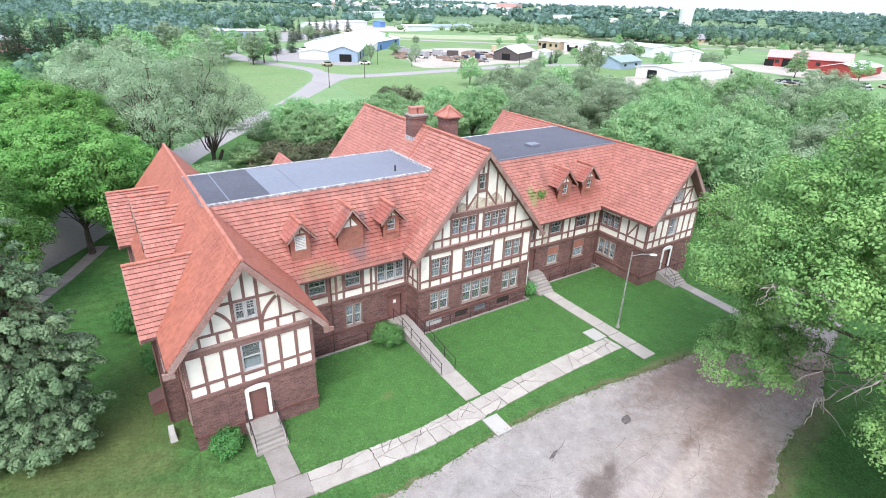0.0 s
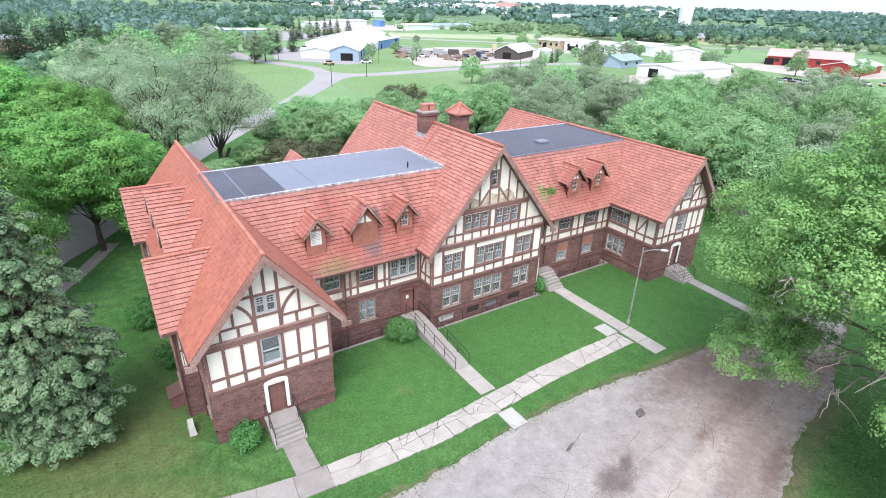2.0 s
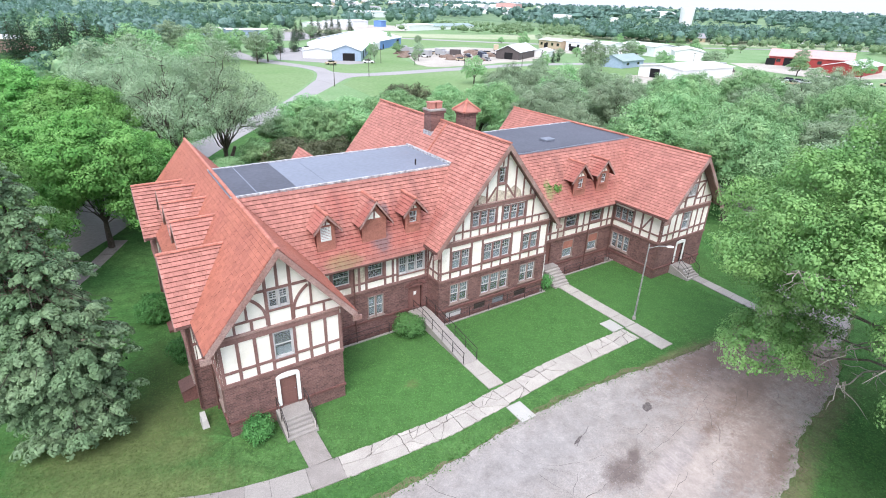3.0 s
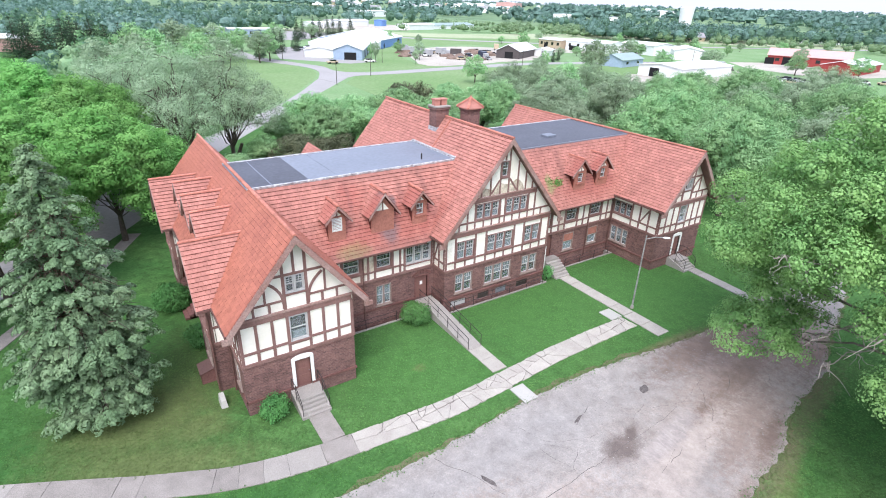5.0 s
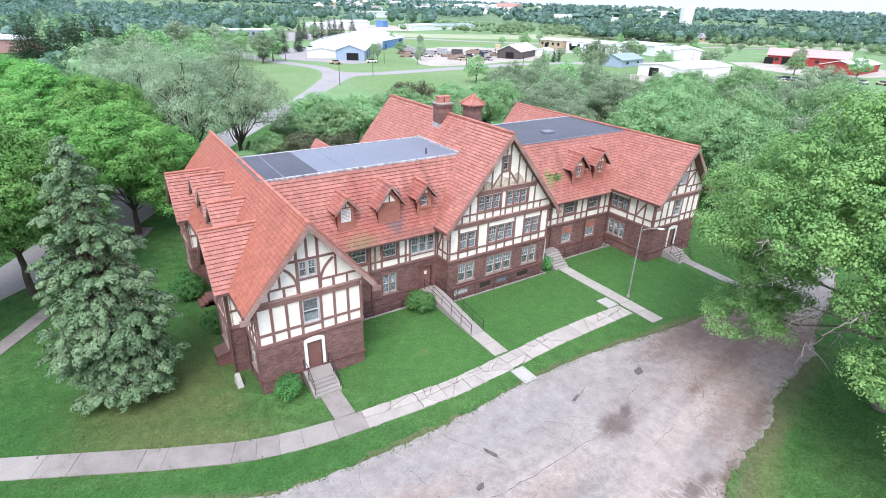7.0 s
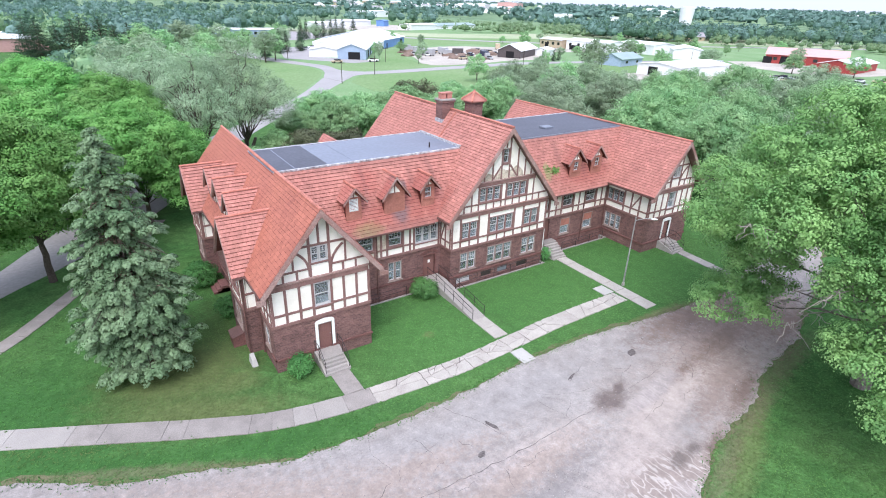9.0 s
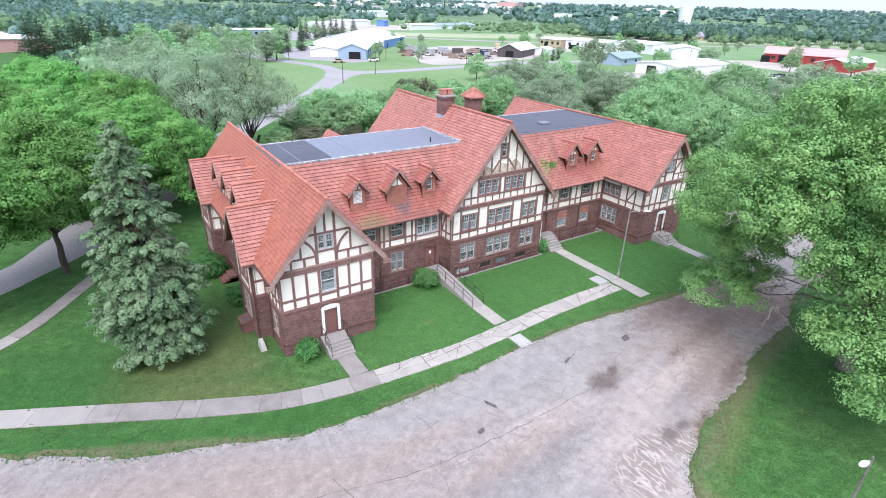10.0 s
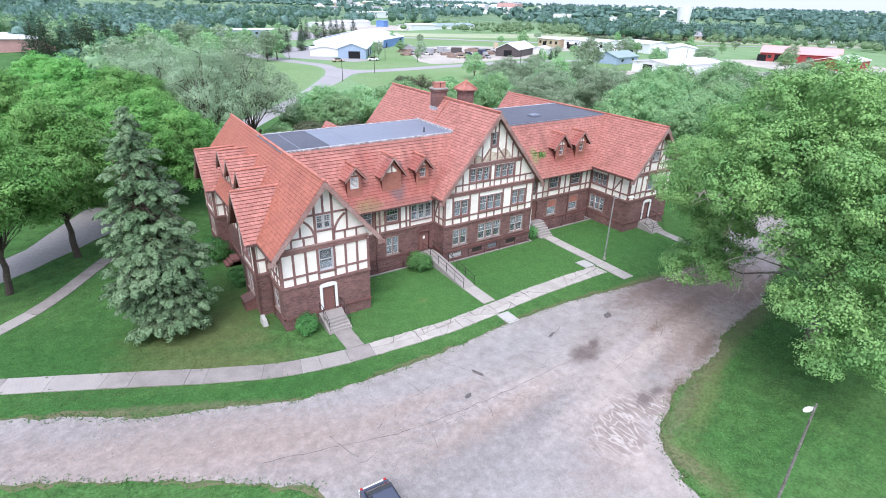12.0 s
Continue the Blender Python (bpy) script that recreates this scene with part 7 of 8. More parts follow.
oak_a = make_tree("tree", "full green tree in the grove", (57.6, 5.6, 0), bunch(lobes_round(12.5, 6.0, 11, 10, 0.56), 6, 11, 0.5), 3.6, 0.36, M_LEAF_MID, 4000, 110, 0.2, 71, heart=0.6, clump_r=0.72, flat=0.85, twigs=12, shell=0.75, gaps=-0.25)
oak_b = make_tree("tree", "full green tree in the grove", (60, 20, 0), bunch(lobes_round(11.5, 5.6, 12, 10), 6, 12, 0.5), 3.0, 0.3, M_LEAF_MID, 4000, 110, 0.2, 72, heart=0.6, clump_r=0.7, flat=0.9, twigs=12, shell=0.7, gaps=-0.2)
oak_c = make_tree("tree", "pale grey-green tree with an open crown", (70, 34, 0), lobes_round(12, 5.4, 13, 10), 3.0, 0.3, M_LEAF_GREY, 1600, 240, 0.19, 73, heart=0.4, clump_r=0.95, twigs=20, shell=0.42, stems=2)
grove = [(52, 25), (55, 34), (66, 10), (68, 22), (62, 40), (75, 14), (78, 27), (64, -3), (73, 2), (82, 6), (80, 40), (72, 48), (60, 50), (66, 56), (88, 20), (90, 34), (86, -4), (76, -10), (92, 8), (96, 24), (84, 52), (100, 12), (76, 60), (98, -6), (90, -16), (80, -22), (54, 44), (104, 30), (70, -18), (64, -28), (56, -34), (48, -36), (74, -36), (110, 0), (106, 20), (95, 44), (110, 34), (118, 22), (122, 10)]
for i, (x, y) in enumerate(grove):
    k = (i * 7) % 10 / 10
    plant((oak_a, oak_b, oak_c)[(i * 5) % 3 if i % 4 else 2], x, y, (0.85 + 0.3 * k, 0.9 + 0.25 * ((i * 3) % 7) / 7), 53 * i)
town_a = make_tree("tree", "pale green town tree beside a field", (54, 190, 0), lobes_round(11.5, 5.2, 14, 9), 3.0, 0.26, M_LEAF_GREY, 500, 34, 0.50, 74, clump_r=0.9, twigs=6, shell=0.45)
town_b = make_tree("tree", "green rounded town tree beside a field", (60, 197, 0), lobes_round(11.0, 5.2, 15, 9), 2.8, 0.26, M_LEAF_MID, 500, 34, 0.50, 75, clump_r=0.9, twigs=6, shell=0.5)
for i, (x, y, r, h) in enumerate(((5, 100, 1, 1), (14, 118, 1, 0.9), (22, 138, 1.1, 0.95), (0, 130, 1.1, 1.1), (26, 160, 1.2, 1.0), (32, 182, 1.1, 1.0), (10, 152, 1.1, 1.1), (36, 206, 1.1, 1.0), (46, 202, 1.0, 0.9), (40, 192, 1.0, 0.8), (18, 180, 1.2, 1.1), (6, 116, 1.0, 1.0), (30, 222, 1.2, 1.2), (48, 216, 1.0, 1.0), (14, 200, 1.2, 1.2))):
    plant((town_a, town_b, town_b)[i % 3], x, y, (r, h), 77 * i)
for i, (x, y, r, h) in enumerate(((141, 103, 0.9, 1.15), (100, 114, 0.75, 0.75), (92, 78, 0.8, 0.75), (104, 84, 0.8, 0.65), (112, 70, 0.9, 0.65), (97, 64, 0.85, 0.8), (120, 60, 0.9, 0.6), (128, 48, 0.9, 0.6), (110, 48, 0.9, 0.7), (190, 110, 0.7, 0.7), (226, 112, 0.8, 0.7), (240, 84, 0.8, 0.7), (268, 96, 0.7, 0.8), (252, 66, 0.8, 0.75), (205, 62, 0.7, 0.6), (150, 76, 0.6, 0.4), (98, 180, 0.35, 0.7))):
    plant((town_a, town_b)[i % 2], x, y, (r, h), 31 * i)


def shrub(x, y, r, h, material, seed, label):
    rng = np.random.default_rng(seed)
    bush = thing("shrub", label, "shrub", at=(x, y, 0))
    lobes = [(0, 0, h * 0.5, r * 0.7, r * 0.7, h * 0.45)] + [(r * 0.5 * math.cos(w), r * 0.5 * math.sin(w), h * rng.uniform(0.35, 0.6), r * 0.45, r * 0.45, h * 0.35) for w in np.arange(6) * 1.05]
    part("stems", join(*[limb(wander((0, 0, -0.05), (r * 0.5 * math.cos(w), r * 0.5 * math.sin(w), h * 0.7), rng, 3), 0.03, 0.01, 4) for w in np.arange(7) * 0.9]), M_BARK, bush)
    part("leaves", quads_mesh("leaves", crown_quads(lobes, 420, 60, 0.11, rng, 0.28, 0.8, 0.6, -0.4, apart=0.8), material), None, bush)


M_SHRUB = leaf_mat("shrub_leaves", (0.085, 0.235, 0.075), (0.15, 0.35, 0.11), 0.15)
shrub(13.6, 3.95, 1.1, 1.55, M_SHRUB, 81, "rounded green shrub beside the ramp")
shrub(1.25, -0.85, 0.72, 1.4, M_LEAF_DARK, 82, "dark green shrub at the brick corner")
shrub(-1.9, 15.3, 1.35, 2.2, M_LEAF_DARK, 83, "dark green shrub against the side wall")
shrub(-0.9, 9.2, 0.9, 1.4, M_LEAF_DARK, 84, "dark green shrub against the side wall")
shrub(27.35, 3.85, 0.26, 1.5, M_SHRUB, 85, "climbing green shrub at the corner of the wall")
roof_rng = np.random.default_rng(90)
for x, y, r, n in ((29.7, 6.2, 0.26, 200), (28.9, 6.3, 0.3, 60)):
    z = EAVE_Z + (y - EAVE_Y) * (DECK_Z - EAVE_Z) / (DECK_Y0 - EAVE_Y)
    p = roof_rng.normal(size=(n, 3)) * np.array([r, 0.09, 0.0])
    p[:, 1] *= 0.4 if x < 20 else 1
    p[:, 2] = p[:, 1] * (DECK_Z - EAVE_Z) / (DECK_Y0 - EAVE_Y) + np.abs(roof_rng.normal(size=n)) * (0.13 if x > 29 else 0.05)
    weeds = thing("roof_weeds", "green weeds growing on the roof tiles", "weeds", at=(x, y, z + 0.08), kind="stuff")
    part("leaves", quads_mesh("leaves", leaf_quads(p, unit(roof_rng.normal(size=(n, 3)) + np.array([0, -0.4, 0.6])), 0.22, roof_rng, 0.3), M_LEAF), None, weeds)

# ---- the town beyond: roads, yards, sheds, woods ----
M_MEADOW = mat("rough_meadow", (0.15, 0.26, 0.115), rough=1.0, var=0.2, scale=0.05, fine=1.5, bump=0.0, col2=(0.21, 0.30, 0.16), spec=0.1)
sheet("mown_field", [(44, 66), (96, 40), (140, 10), (420, -60), (708, -118)] + [(718 * math.sin(radians(a)), 718 * math.cos(radians(a))) for a in range(95, -17, -5)] + [(8, 250), (2, 92)], 0.02, M_MEADOW, "rough pale green open land about the town", "field")
sheet("mown_field", smooth_line([(14, 92), (34, 104), (46, 122), (58, 143), (64, 160), (62, 180), (56, 205), (46, 235), (34, 225), (24, 170), (12, 120)], 6, closed=True), 0.05, M_FIELD, "pale green mown field beside the road", "field")
sheet("mown_field", [(72, 142), (122, 146), (150, 150), (220, 130), (190, 92), (130, 76), (86, 84), (60, 104), (62, 128)], 0.04, M_FIELD, "green meadow inside the road's bend", "field")
sheet("mown_field", [(72, 153), (90, 153), (125, 158), (112, 172), (122, 205), (150, 240), (125, 235), (104, 190), (86, 180), (72, 178)], 0.04, M_FIELD, "green verge beside the workshops", "field")
sheet("mown_field", [(150, 250), (196, 262), (256, 236), (370, 180), (420, 205), (300, 300), (190, 400), (150, 330)], 0.04, M_FIELD, "pale open field along the highway", "field")
sheet("road", smooth_line([(60, 129), (71, 142), (87, 143), (122, 147.5), (170, 150), (260, 128)], 4) + smooth_line([(262, 134), (170, 157.5), (128, 156), (91, 151), (77, 150.5), (71, 158), (72, 172), (66, 191), (60, 222), (64, 300)], 4) + smooth_line([(58, 300), (52, 222), (57, 195), (65, 173), (65, 158), (58, 140)], 4), 0.07, M_ROAD, "pale town road with a junction", "road")
sheet("parking_lot", [(-46, 43), (-20, 42), (-8, 40), (-4, 47), (-9, 55), (-46, 58)], 0.05, M_ROAD, "pale paved lot behind the street trees", "parking lot")
sheet("parking_lot", [(66, 204), (86, 178), (100, 182), (82, 205), (118, 256), (80, 262)], 0.06, M_ROAD, "pale concrete parking lot", "parking lot")
sheet("gravel_yard", smooth_line([(112, 162), (130, 160), (152, 165), (184, 172), (216, 207), (196, 240), (170, 246), (140, 226), (122, 192)], 4, 1.2, closed=True), 0.06, M_YARD, "pale gravel storage yard", "yard")
sheet("parking_lot", [(62, 318), (112, 312), (150, 352), (170, 410), (120, 400), (100, 336), (64, 338)], 0.07, M_ROAD, "pale concrete lot about the offices", "parking lot")
sheet("parking_lot", [(170, 440), (250, 420), (300, 500), (290, 540), (200, 545)], 0.07, M_YARD, "pale concrete lot at the far workshops", "parking lot")
sheet("gravel_yard", [(214, 200), (262, 180), (290, 200), (240, 226)], 0.06, M_YARD, "pale gravel apron", "yard")
sheet("gravel_yard", [(150, 96), (166, 78), (225, 80), (232, 104), (170, 112)], 0.06, M_YARD, "pale gravel yard round the white shed", "yard")
sheet("gravel_yard", [(240, 70), (300, 60), (330, 100), (270, 130), (250, 110)], 0.06, M_YARD, "pale gravel yard at the red barn", "yard")
sheet("highway", smooth_line([(120, 420), (167, 346), (257, 256), (380, 194), (700, 60)], 10) + smooth_line([(704, 68), (384, 202), (262, 265), (174, 356), (128, 424)], 10), 0.08, M_ROAD, "distant highway through the fields", "road")

M_PALE_BAND = mat("pale_band_ground", (0.36, 0.38, 0.26), rough=1.0, var=0.2, scale=0.02, fine=0.5, bump=0.0, col2=(0.26, 0.33, 0.18))
# Pale band added where the distant highway was taken to run.
sheet("stubble_field", smooth_line([(150, 455), (250, 372), (345, 362), (445, 346), (490, 280), (520, 219), (600, 150), (700, 110), (690, 84), (560, 130), (444, 184), (400, 240), (384, 292), (300, 300), (223, 326), (130, 420)], 20, closed=True), 0.09, M_PALE_BAND, "pale band of ground along the distant highway", "field")
W_WHITE = mat("white_metal_siding", (0.78, 0.79, 0.80), rough=0.5, var=0.08, scale=0.2, fine=2, bump=0)
W_BLUE = mat("blue_metal_siding", (0.15, 0.28, 0.58), rough=0.5, var=0.12, scale=0.2, fine=2, bump=0)
W_LIGHTBLUE = mat("light_blue_siding", (0.33, 0.42, 0.55), rough=0.5, var=0.12, scale=0.2, fine=2, bump=0)
W_BROWN = mat("dark_brown_siding", (0.10, 0.085, 0.085), rough=0.6, var=0.15, scale=0.2, fine=2, bump=0)
W_TAN = mat("tan_siding", (0.52, 0.42, 0.30), rough=0.7, var=0.15, scale=0.2, fine=2, bump=0)
W_RED = mat("red_barn_siding", (0.33, 0.055, 0.05), rough=0.7, var=0.15, scale=0.2, fine=2, bump=0)
R_PINK = mat("faded_pink_roof", (0.62, 0.36, 0.34), rough=0.6, var=0.12, scale=0.2, fine=2, bump=0)
R_GREY = mat("grey_shingle_roof", (0.32, 0.31, 0.33), rough=0.8, var=0.15, scale=0.3, fine=3, bump=0)
R_TEAL = mat("grey_teal_roof", (0.28, 0.36, 0.36), rough=0.7, var=0.12, scale=0.2, fine=2, bump=0)
# The unlit depth of open doorways, put in as a near-black colour.
M_VOID = mat("unlit_doorway_black", (0.015, 0.015, 0.017), rough=0.9, var=0.1, bump=0)


def shed(name, label, x, y, turn, w, l, eave, peak, wall, roof, doors=(), windows=0):
    """A gabled building, ridge along its length l (local y); doors on the near end or sides: (side, offset, width, height)."""
    ob = thing(name, label, "building", at=(x, y, land_height(x, y)), turn=turn)
    hw, hl = w / 2, l / 2
    v = [(-hw, -hl, 0), (hw, -hl, 0), (hw, hl, 0), (-hw, hl, 0), (-hw, -hl, eave), (hw, -hl, eave), (hw, hl, eave), (-hw, hl, eave), (0, -hl, peak), (0, hl, peak)]
    part("wall", (v, [(0, 1, 5, 8, 4), (2, 3, 7, 9, 6), (1, 2, 6, 5), (3, 0, 4, 7)]), wall, ob)
    o, t = 0.5, 0.25
    k = (peak - eave) / hw
    for s in (-1, 1):
        a = [(0, -hl - o, peak + 0.05), (s * (hw + o), -hl - o, eave - o * k + 0.05), (s * (hw + o), hl + o, eave - o * k + 0.05), (0, hl + o, peak + 0.05)]
        f = BOX if s > 0 else [tuple(reversed(q)) for q in BOX]
        part("roof", ([(p[0], p[1], p[2]) for p in a] + [(p[0], p[1], p[2] + t) for p in a], f), roof, ob)
    # Doorways are closed panels on the wall; their inner darkness is only colour.
    for side, off, dw, dh in doors:
        if side == "end":
            part("door", soft_box(off - dw / 2, off + dw / 2, -hl - 0.08, -hl + 0.1, 0.05, dh, 0.03), M_VOID, ob)
        else:
            s = -1 if side == "west" else 1
            part("door", soft_box(s * hw - 0.08, s * hw + 0.08, off - dw / 2, off + dw / 2, 0.05, dh, 0.03), M_VOID, ob)
    for i in range(windows):
        yy = -hl + l * (i + 0.5) / windows
        for s in (-1, 1):
            part("window", soft_box(s * hw - 0.06, s * hw + 0.06, yy - 0.9, yy + 0.9, eave * 0.4, eave * 0.75, 0.03), M_CARGLASS, ob)
    return ob


shed("workshop", "light blue gabled workshop with a white roof", 102, 210.8, -30, 12, 44, 4.0, 6.1, W_LIGHTBLUE, W_WHITE, (("end", 1.0, 5.0, 3.0), ("east", -8, 4, 3), ("east", 4, 4, 3)))
shed("workshop", "low white lean-to workshop", 91, 217, -30, 13, 30, 3.0, 4.2, W_WHITE, W_WHITE)
warehouse = shed("warehouse", "large bright blue warehouse with a white roof", 133, 266.5, -44.5, 34, 42, 4.2, 8.0, W_BLUE, W_WHITE, (("east", 14, 4, 3.4), ("east", -14, 1.6, 2.4)))
part("hipped_roof", ([(-17.5, -34, 3.0), (17.5, -34, 3.0), (17.5, -20.6, 4.0), (0, -20.6, 8.1), (-17.5, -20.6, 4.0), (-17, -33.5, 0), (17, -33.5, 0), (17, -20.6, 0), (-17, -20.6, 0)], [(0, 1, 2, 3, 4), (5, 8, 7, 6), (0, 5, 6, 1), (1, 6, 7, 2), (4, 8, 5, 0)]), W_WHITE, warehouse, "white sloping roof over the end bay")
shed("storage_shed", "dark brown storage shed with a white roof", 177, 184.5, -59, 11.5, 26, 3.4, 6.0, W_BROWN, W_WHITE, (("end", 0.5, 4.0, 3.0),))
shed("storage_shed", "low white shed beside the brown one", 195, 185, -59, 8, 10, 2.8, 3.8, W_WHITE, W_WHITE)
shed("shop_building", "tan commercial building with a white roof", 245, 226, 2, 14, 18, 4.6, 5.4, W_TAN, W_WHITE, (("west", 3, 3, 3.0),), 4)
shed("white_shed", "long white metal shop building with dark windows", 249, 200, 6, 15, 30, 5.0, 6.0, W_WHITE, W_WHITE, (("west", 9, 7, 2.6), ("west", -2, 4, 3.2)), 5)
shed("white_shed", "long white roofed metal shed", 268, 178, -8, 16, 26, 5.0, 6.2, W_WHITE, W_WHITE, (("west", 2, 5, 3.4),), 2)
shed("house", "pale blue house with a grey-teal roof", 197, 137, -80, 11, 18, 2.9, 4.9, W_LIGHTBLUE, R_TEAL, (), 2)
shed("white_shed", "large white metal shed with a dark doorway", 192, 102, -88, 18, 34, 3.7, 4.8, W_WHITE, W_WHITE, (("end", -2, 4, 3.2),))
shed("white_shed", "plain white gabled metal shed", 262, 149, -50, 14, 22, 4.6, 6.0, W_WHITE, W_WHITE, (("east", 0, 4, 3.5),))
shed("barn", "long red barn with a faded pink roof", 298, 106, 23, 18, 34, 4.2, 7.0, W_RED, R_PINK, (("west", 8, 5, 3.6), ("west", 16, 4, 3.2)), 4)
shed("barn", "red barn with a white roof", 283, 81, -83, 14, 34, 3.4, 5.2, W_RED, W_WHITE, (("west", 0, 4, 3),))
shed("low_building", "large low building with a pale grey roof", -48, 285, 20, 46, 60, 4.5, 5.2, R_PINK, W_WHITE, (), 5)
shed("low_building", "low white roofed building behind the pines", 17, 281, 84, 9, 15, 3.2, 4.2, W_TAN, W_WHITE, (), 3)
shed("office_building", "white low flat office building", 94, 349, 88, 12, 31, 4.4, 5.0, W_LIGHTBLUE, W_WHITE, (("west", 8, 4, 2.8),), 8)
shed("office_building", "small pale blue office with a white roof", 71, 356, 80, 10, 12, 4.2, 5.2, W_LIGHTBLUE, W_WHITE, (), 2)
shed("greenhouse", "long shed with a teal roof", 319, 463, -70, 18, 76, 3.0, 5.0, W_WHITE, R_TEAL)
shed("workshop", "low white metal workshop at the end of the teal shed", 268, 438, -70, 16, 36, 4.4, 5.4, W_WHITE, W_WHITE)
shed("workshop", "distant small blue metal workshop", 264, 502, -60, 9, 9, 5.4, 6.0, W_BLUE, W_BLUE)
shed("workshop", "distant low white metal workshop", 228, 505, -65, 20, 44, 5, 6, W_WHITE, W_WHITE)
shed("workshop", "distant low white metal workshop", 190, 470, -80, 16, 34, 4, 5, W_WHITE, W_WHITE)
shed("warehouse", "distant long white metal warehouse", 714, 697, -45, 30, 72, 9, 10, W_WHITE, W_WHITE)
shed("warehouse", "distant long white metal warehouse", 640, 715, -45, 22, 36, 5, 6, W_WHITE, W_WHITE)
shed("warehouse", "distant long white metal warehouse", 385, 783, -66, 26, 64, 8, 9, W_WHITE, W_WHITE)
shed("warehouse", "distant long white metal warehouse", 1204, 852, -36, 40, 72, 13, 15, W_WHITE, W_WHITE)
shed("warehouse", "distant long white metal warehouse", 800, 655, -40, 22, 44, 6, 7, W_WHITE, W_WHITE)
shed("factory", "distant large pale pink factory on the rise", 1175, 1399, -50, 60, 120, 20, 22, R_PINK, W_WHITE)
shed("factory", "distant large white factory on the rise", 1090, 1440, -50, 40, 70, 14, 16, W_WHITE, W_WHITE)
for x, y, turn in ((516, 208, 20), (548, 203, -30), (436, 260, 60), (560, 240, 10)):
    shed("house", "grey-roofed house at the edge of the wood", x, y, turn, 10, 15, 3.2, 6.4, W_WHITE if x > 440 else W_TAN, R_GREY, (), 2)
far_rng = random.Random(77)
for i in range(96):
    a = radians(far_rng.uniform(21, 40) if i < 84 else far_rng.uniform(40, 70))
    d = far_rng.uniform(1150, 2500)
    shed("house", "small distant pale building among trees", d * math.sin(a), d * math.cos(a), far_rng.uniform(-90, 90), 9 + d * 0.003, 12 + d * 0.007, 5 + d * 0.0015, 7 + d * 0.002, W_WHITE if i % 4 else W_TAN, R_GREY if i % 3 == 0 else W_WHITE)
tower = thing("water_tower", "white cylindrical water tower above the trees", "water tower", at=(510, 321, 0))
part("tank", rod((0, 0, 0), (0, 0, 26), 5.0, 32, 6.9), W_WHITE, tower)
part("cap", rod((0, 0, 26), (0, 0, 27), 7.0, 32, 3), W_WHITE, tower)


def utility_pole(x, y, h):
    p = thing("utility_pole", "grey wooden utility pole with a crossarm", "utility pole", at=(x, y, 0), group="utility poles")
    part("pole", rod((0, 0, 0), (0, 0, h), 0.12, 8, 0.08), M_BARK, p)
    part("crossarm", bar((-1.1, 0, h - 0.7), (1.1, 0, h - 0.7), 0.12, 0.14), M_BARK, p)


for x, y, h in ((58, 125, 6.6), (77, 141.5, 6), (118, 145, 6), (150, 149, 6), (100, 178, 6), (66, 200, 6), (205, 145, 6), (236, 128, 6)):
    utility_pole(x, y, h)


def parked(kind, x, y, turn, material, label):
    ob = thing(kind, label, kind, at=(x, y, 0.05), turn=turn, group="vehicles in the yards")
    if kind == "truck":
        part("body", soft_box(-1.2, 1.2, -3.5, 1.6, 0.7, 3.2, 0.08), material, ob)
        part("cab", soft_box(-1.1, 1.1, 1.7, 3.5, 0.5, 2.5, 0.2), M_SILVER, ob)
        wheels = (-2.4, 2.6)
    else:
        part("body", soft_box(-0.9, 0.9, -2.2, 2.2, 0.35, 0.95, 0.15), material, ob)
        part("cabin", soft_box(-0.78, 0.78, -1.4, 0.9, 0.9, 1.5, 0.2), M_CARGLASS, ob)
        wheels = (-1.4, 1.4)
    for s in (-1, 1):
        for yy in wheels:
            part("wheel", rod((s * 0.75, yy, 0.36), (s * 0.98, yy, 0.36), 0.36, 12), M_TYRE, ob)


for i in range(96):
    region = ((140, 190, 20, 24), (92, 190, 14, 10), (175, 205, 26, 18), (222, 62, 22, 10), (228, 112, 12, 8), (98, 246, 12, 10), (176, 62, 14, 5), (208, 72, 14, 5), (150, 206, 24, 26))[i % 9]
    x, y = region[0] + far_rng.uniform(-1, 1) * region[2], region[1] + far_rng.uniform(-1, 1) * region[3]
    if math.hypot(x - 168, y - 173) < 14 or math.hypot(x - 97, y - 203) < 22:
        continue
    big = far_rng.random() < 0.25 and y > 100
    material, word = far_rng.choice(((M_SILVER, "silver"), (W_WHITE, "white"), (M_SILVER, "grey"), (W_WHITE, "white"), (M_CAR, "dark"), (M_CAR, "dark"), (W_BROWN, "brown"), (W_TAN, "tan")))
    parked("truck" if big else "car", x, y, far_rng.uniform(0, 360), material, f"{word} {'truck' if big else 'car'} parked on the gravel yard")
for i in range(18):
    x, y = 132 + far_rng.uniform(-10, 46), 172 + far_rng.uniform(0, 44)
    if math.hypot(x - 168, y - 173) < 14:
        continue
    pile = thing("gravel_pile", "brown heap of earth in the yard", "heap", at=(x, y, 0))
    bm = bmesh.new()
    bmesh.ops.create_icosphere(bm, subdivisions=3, radius=1)
    for v in bm.verts:
        k = 1 + 0.35 * noise.noise(v.co * 1.6 + Vector((i, 0, 0)))
        v.co = Vector((v.co.x * 3.6 * k, v.co.y * 2.4 * k, max(v.co.z, -0.05) * 1.5 * k))
    part("mound", bm, M_DIRT, pile)

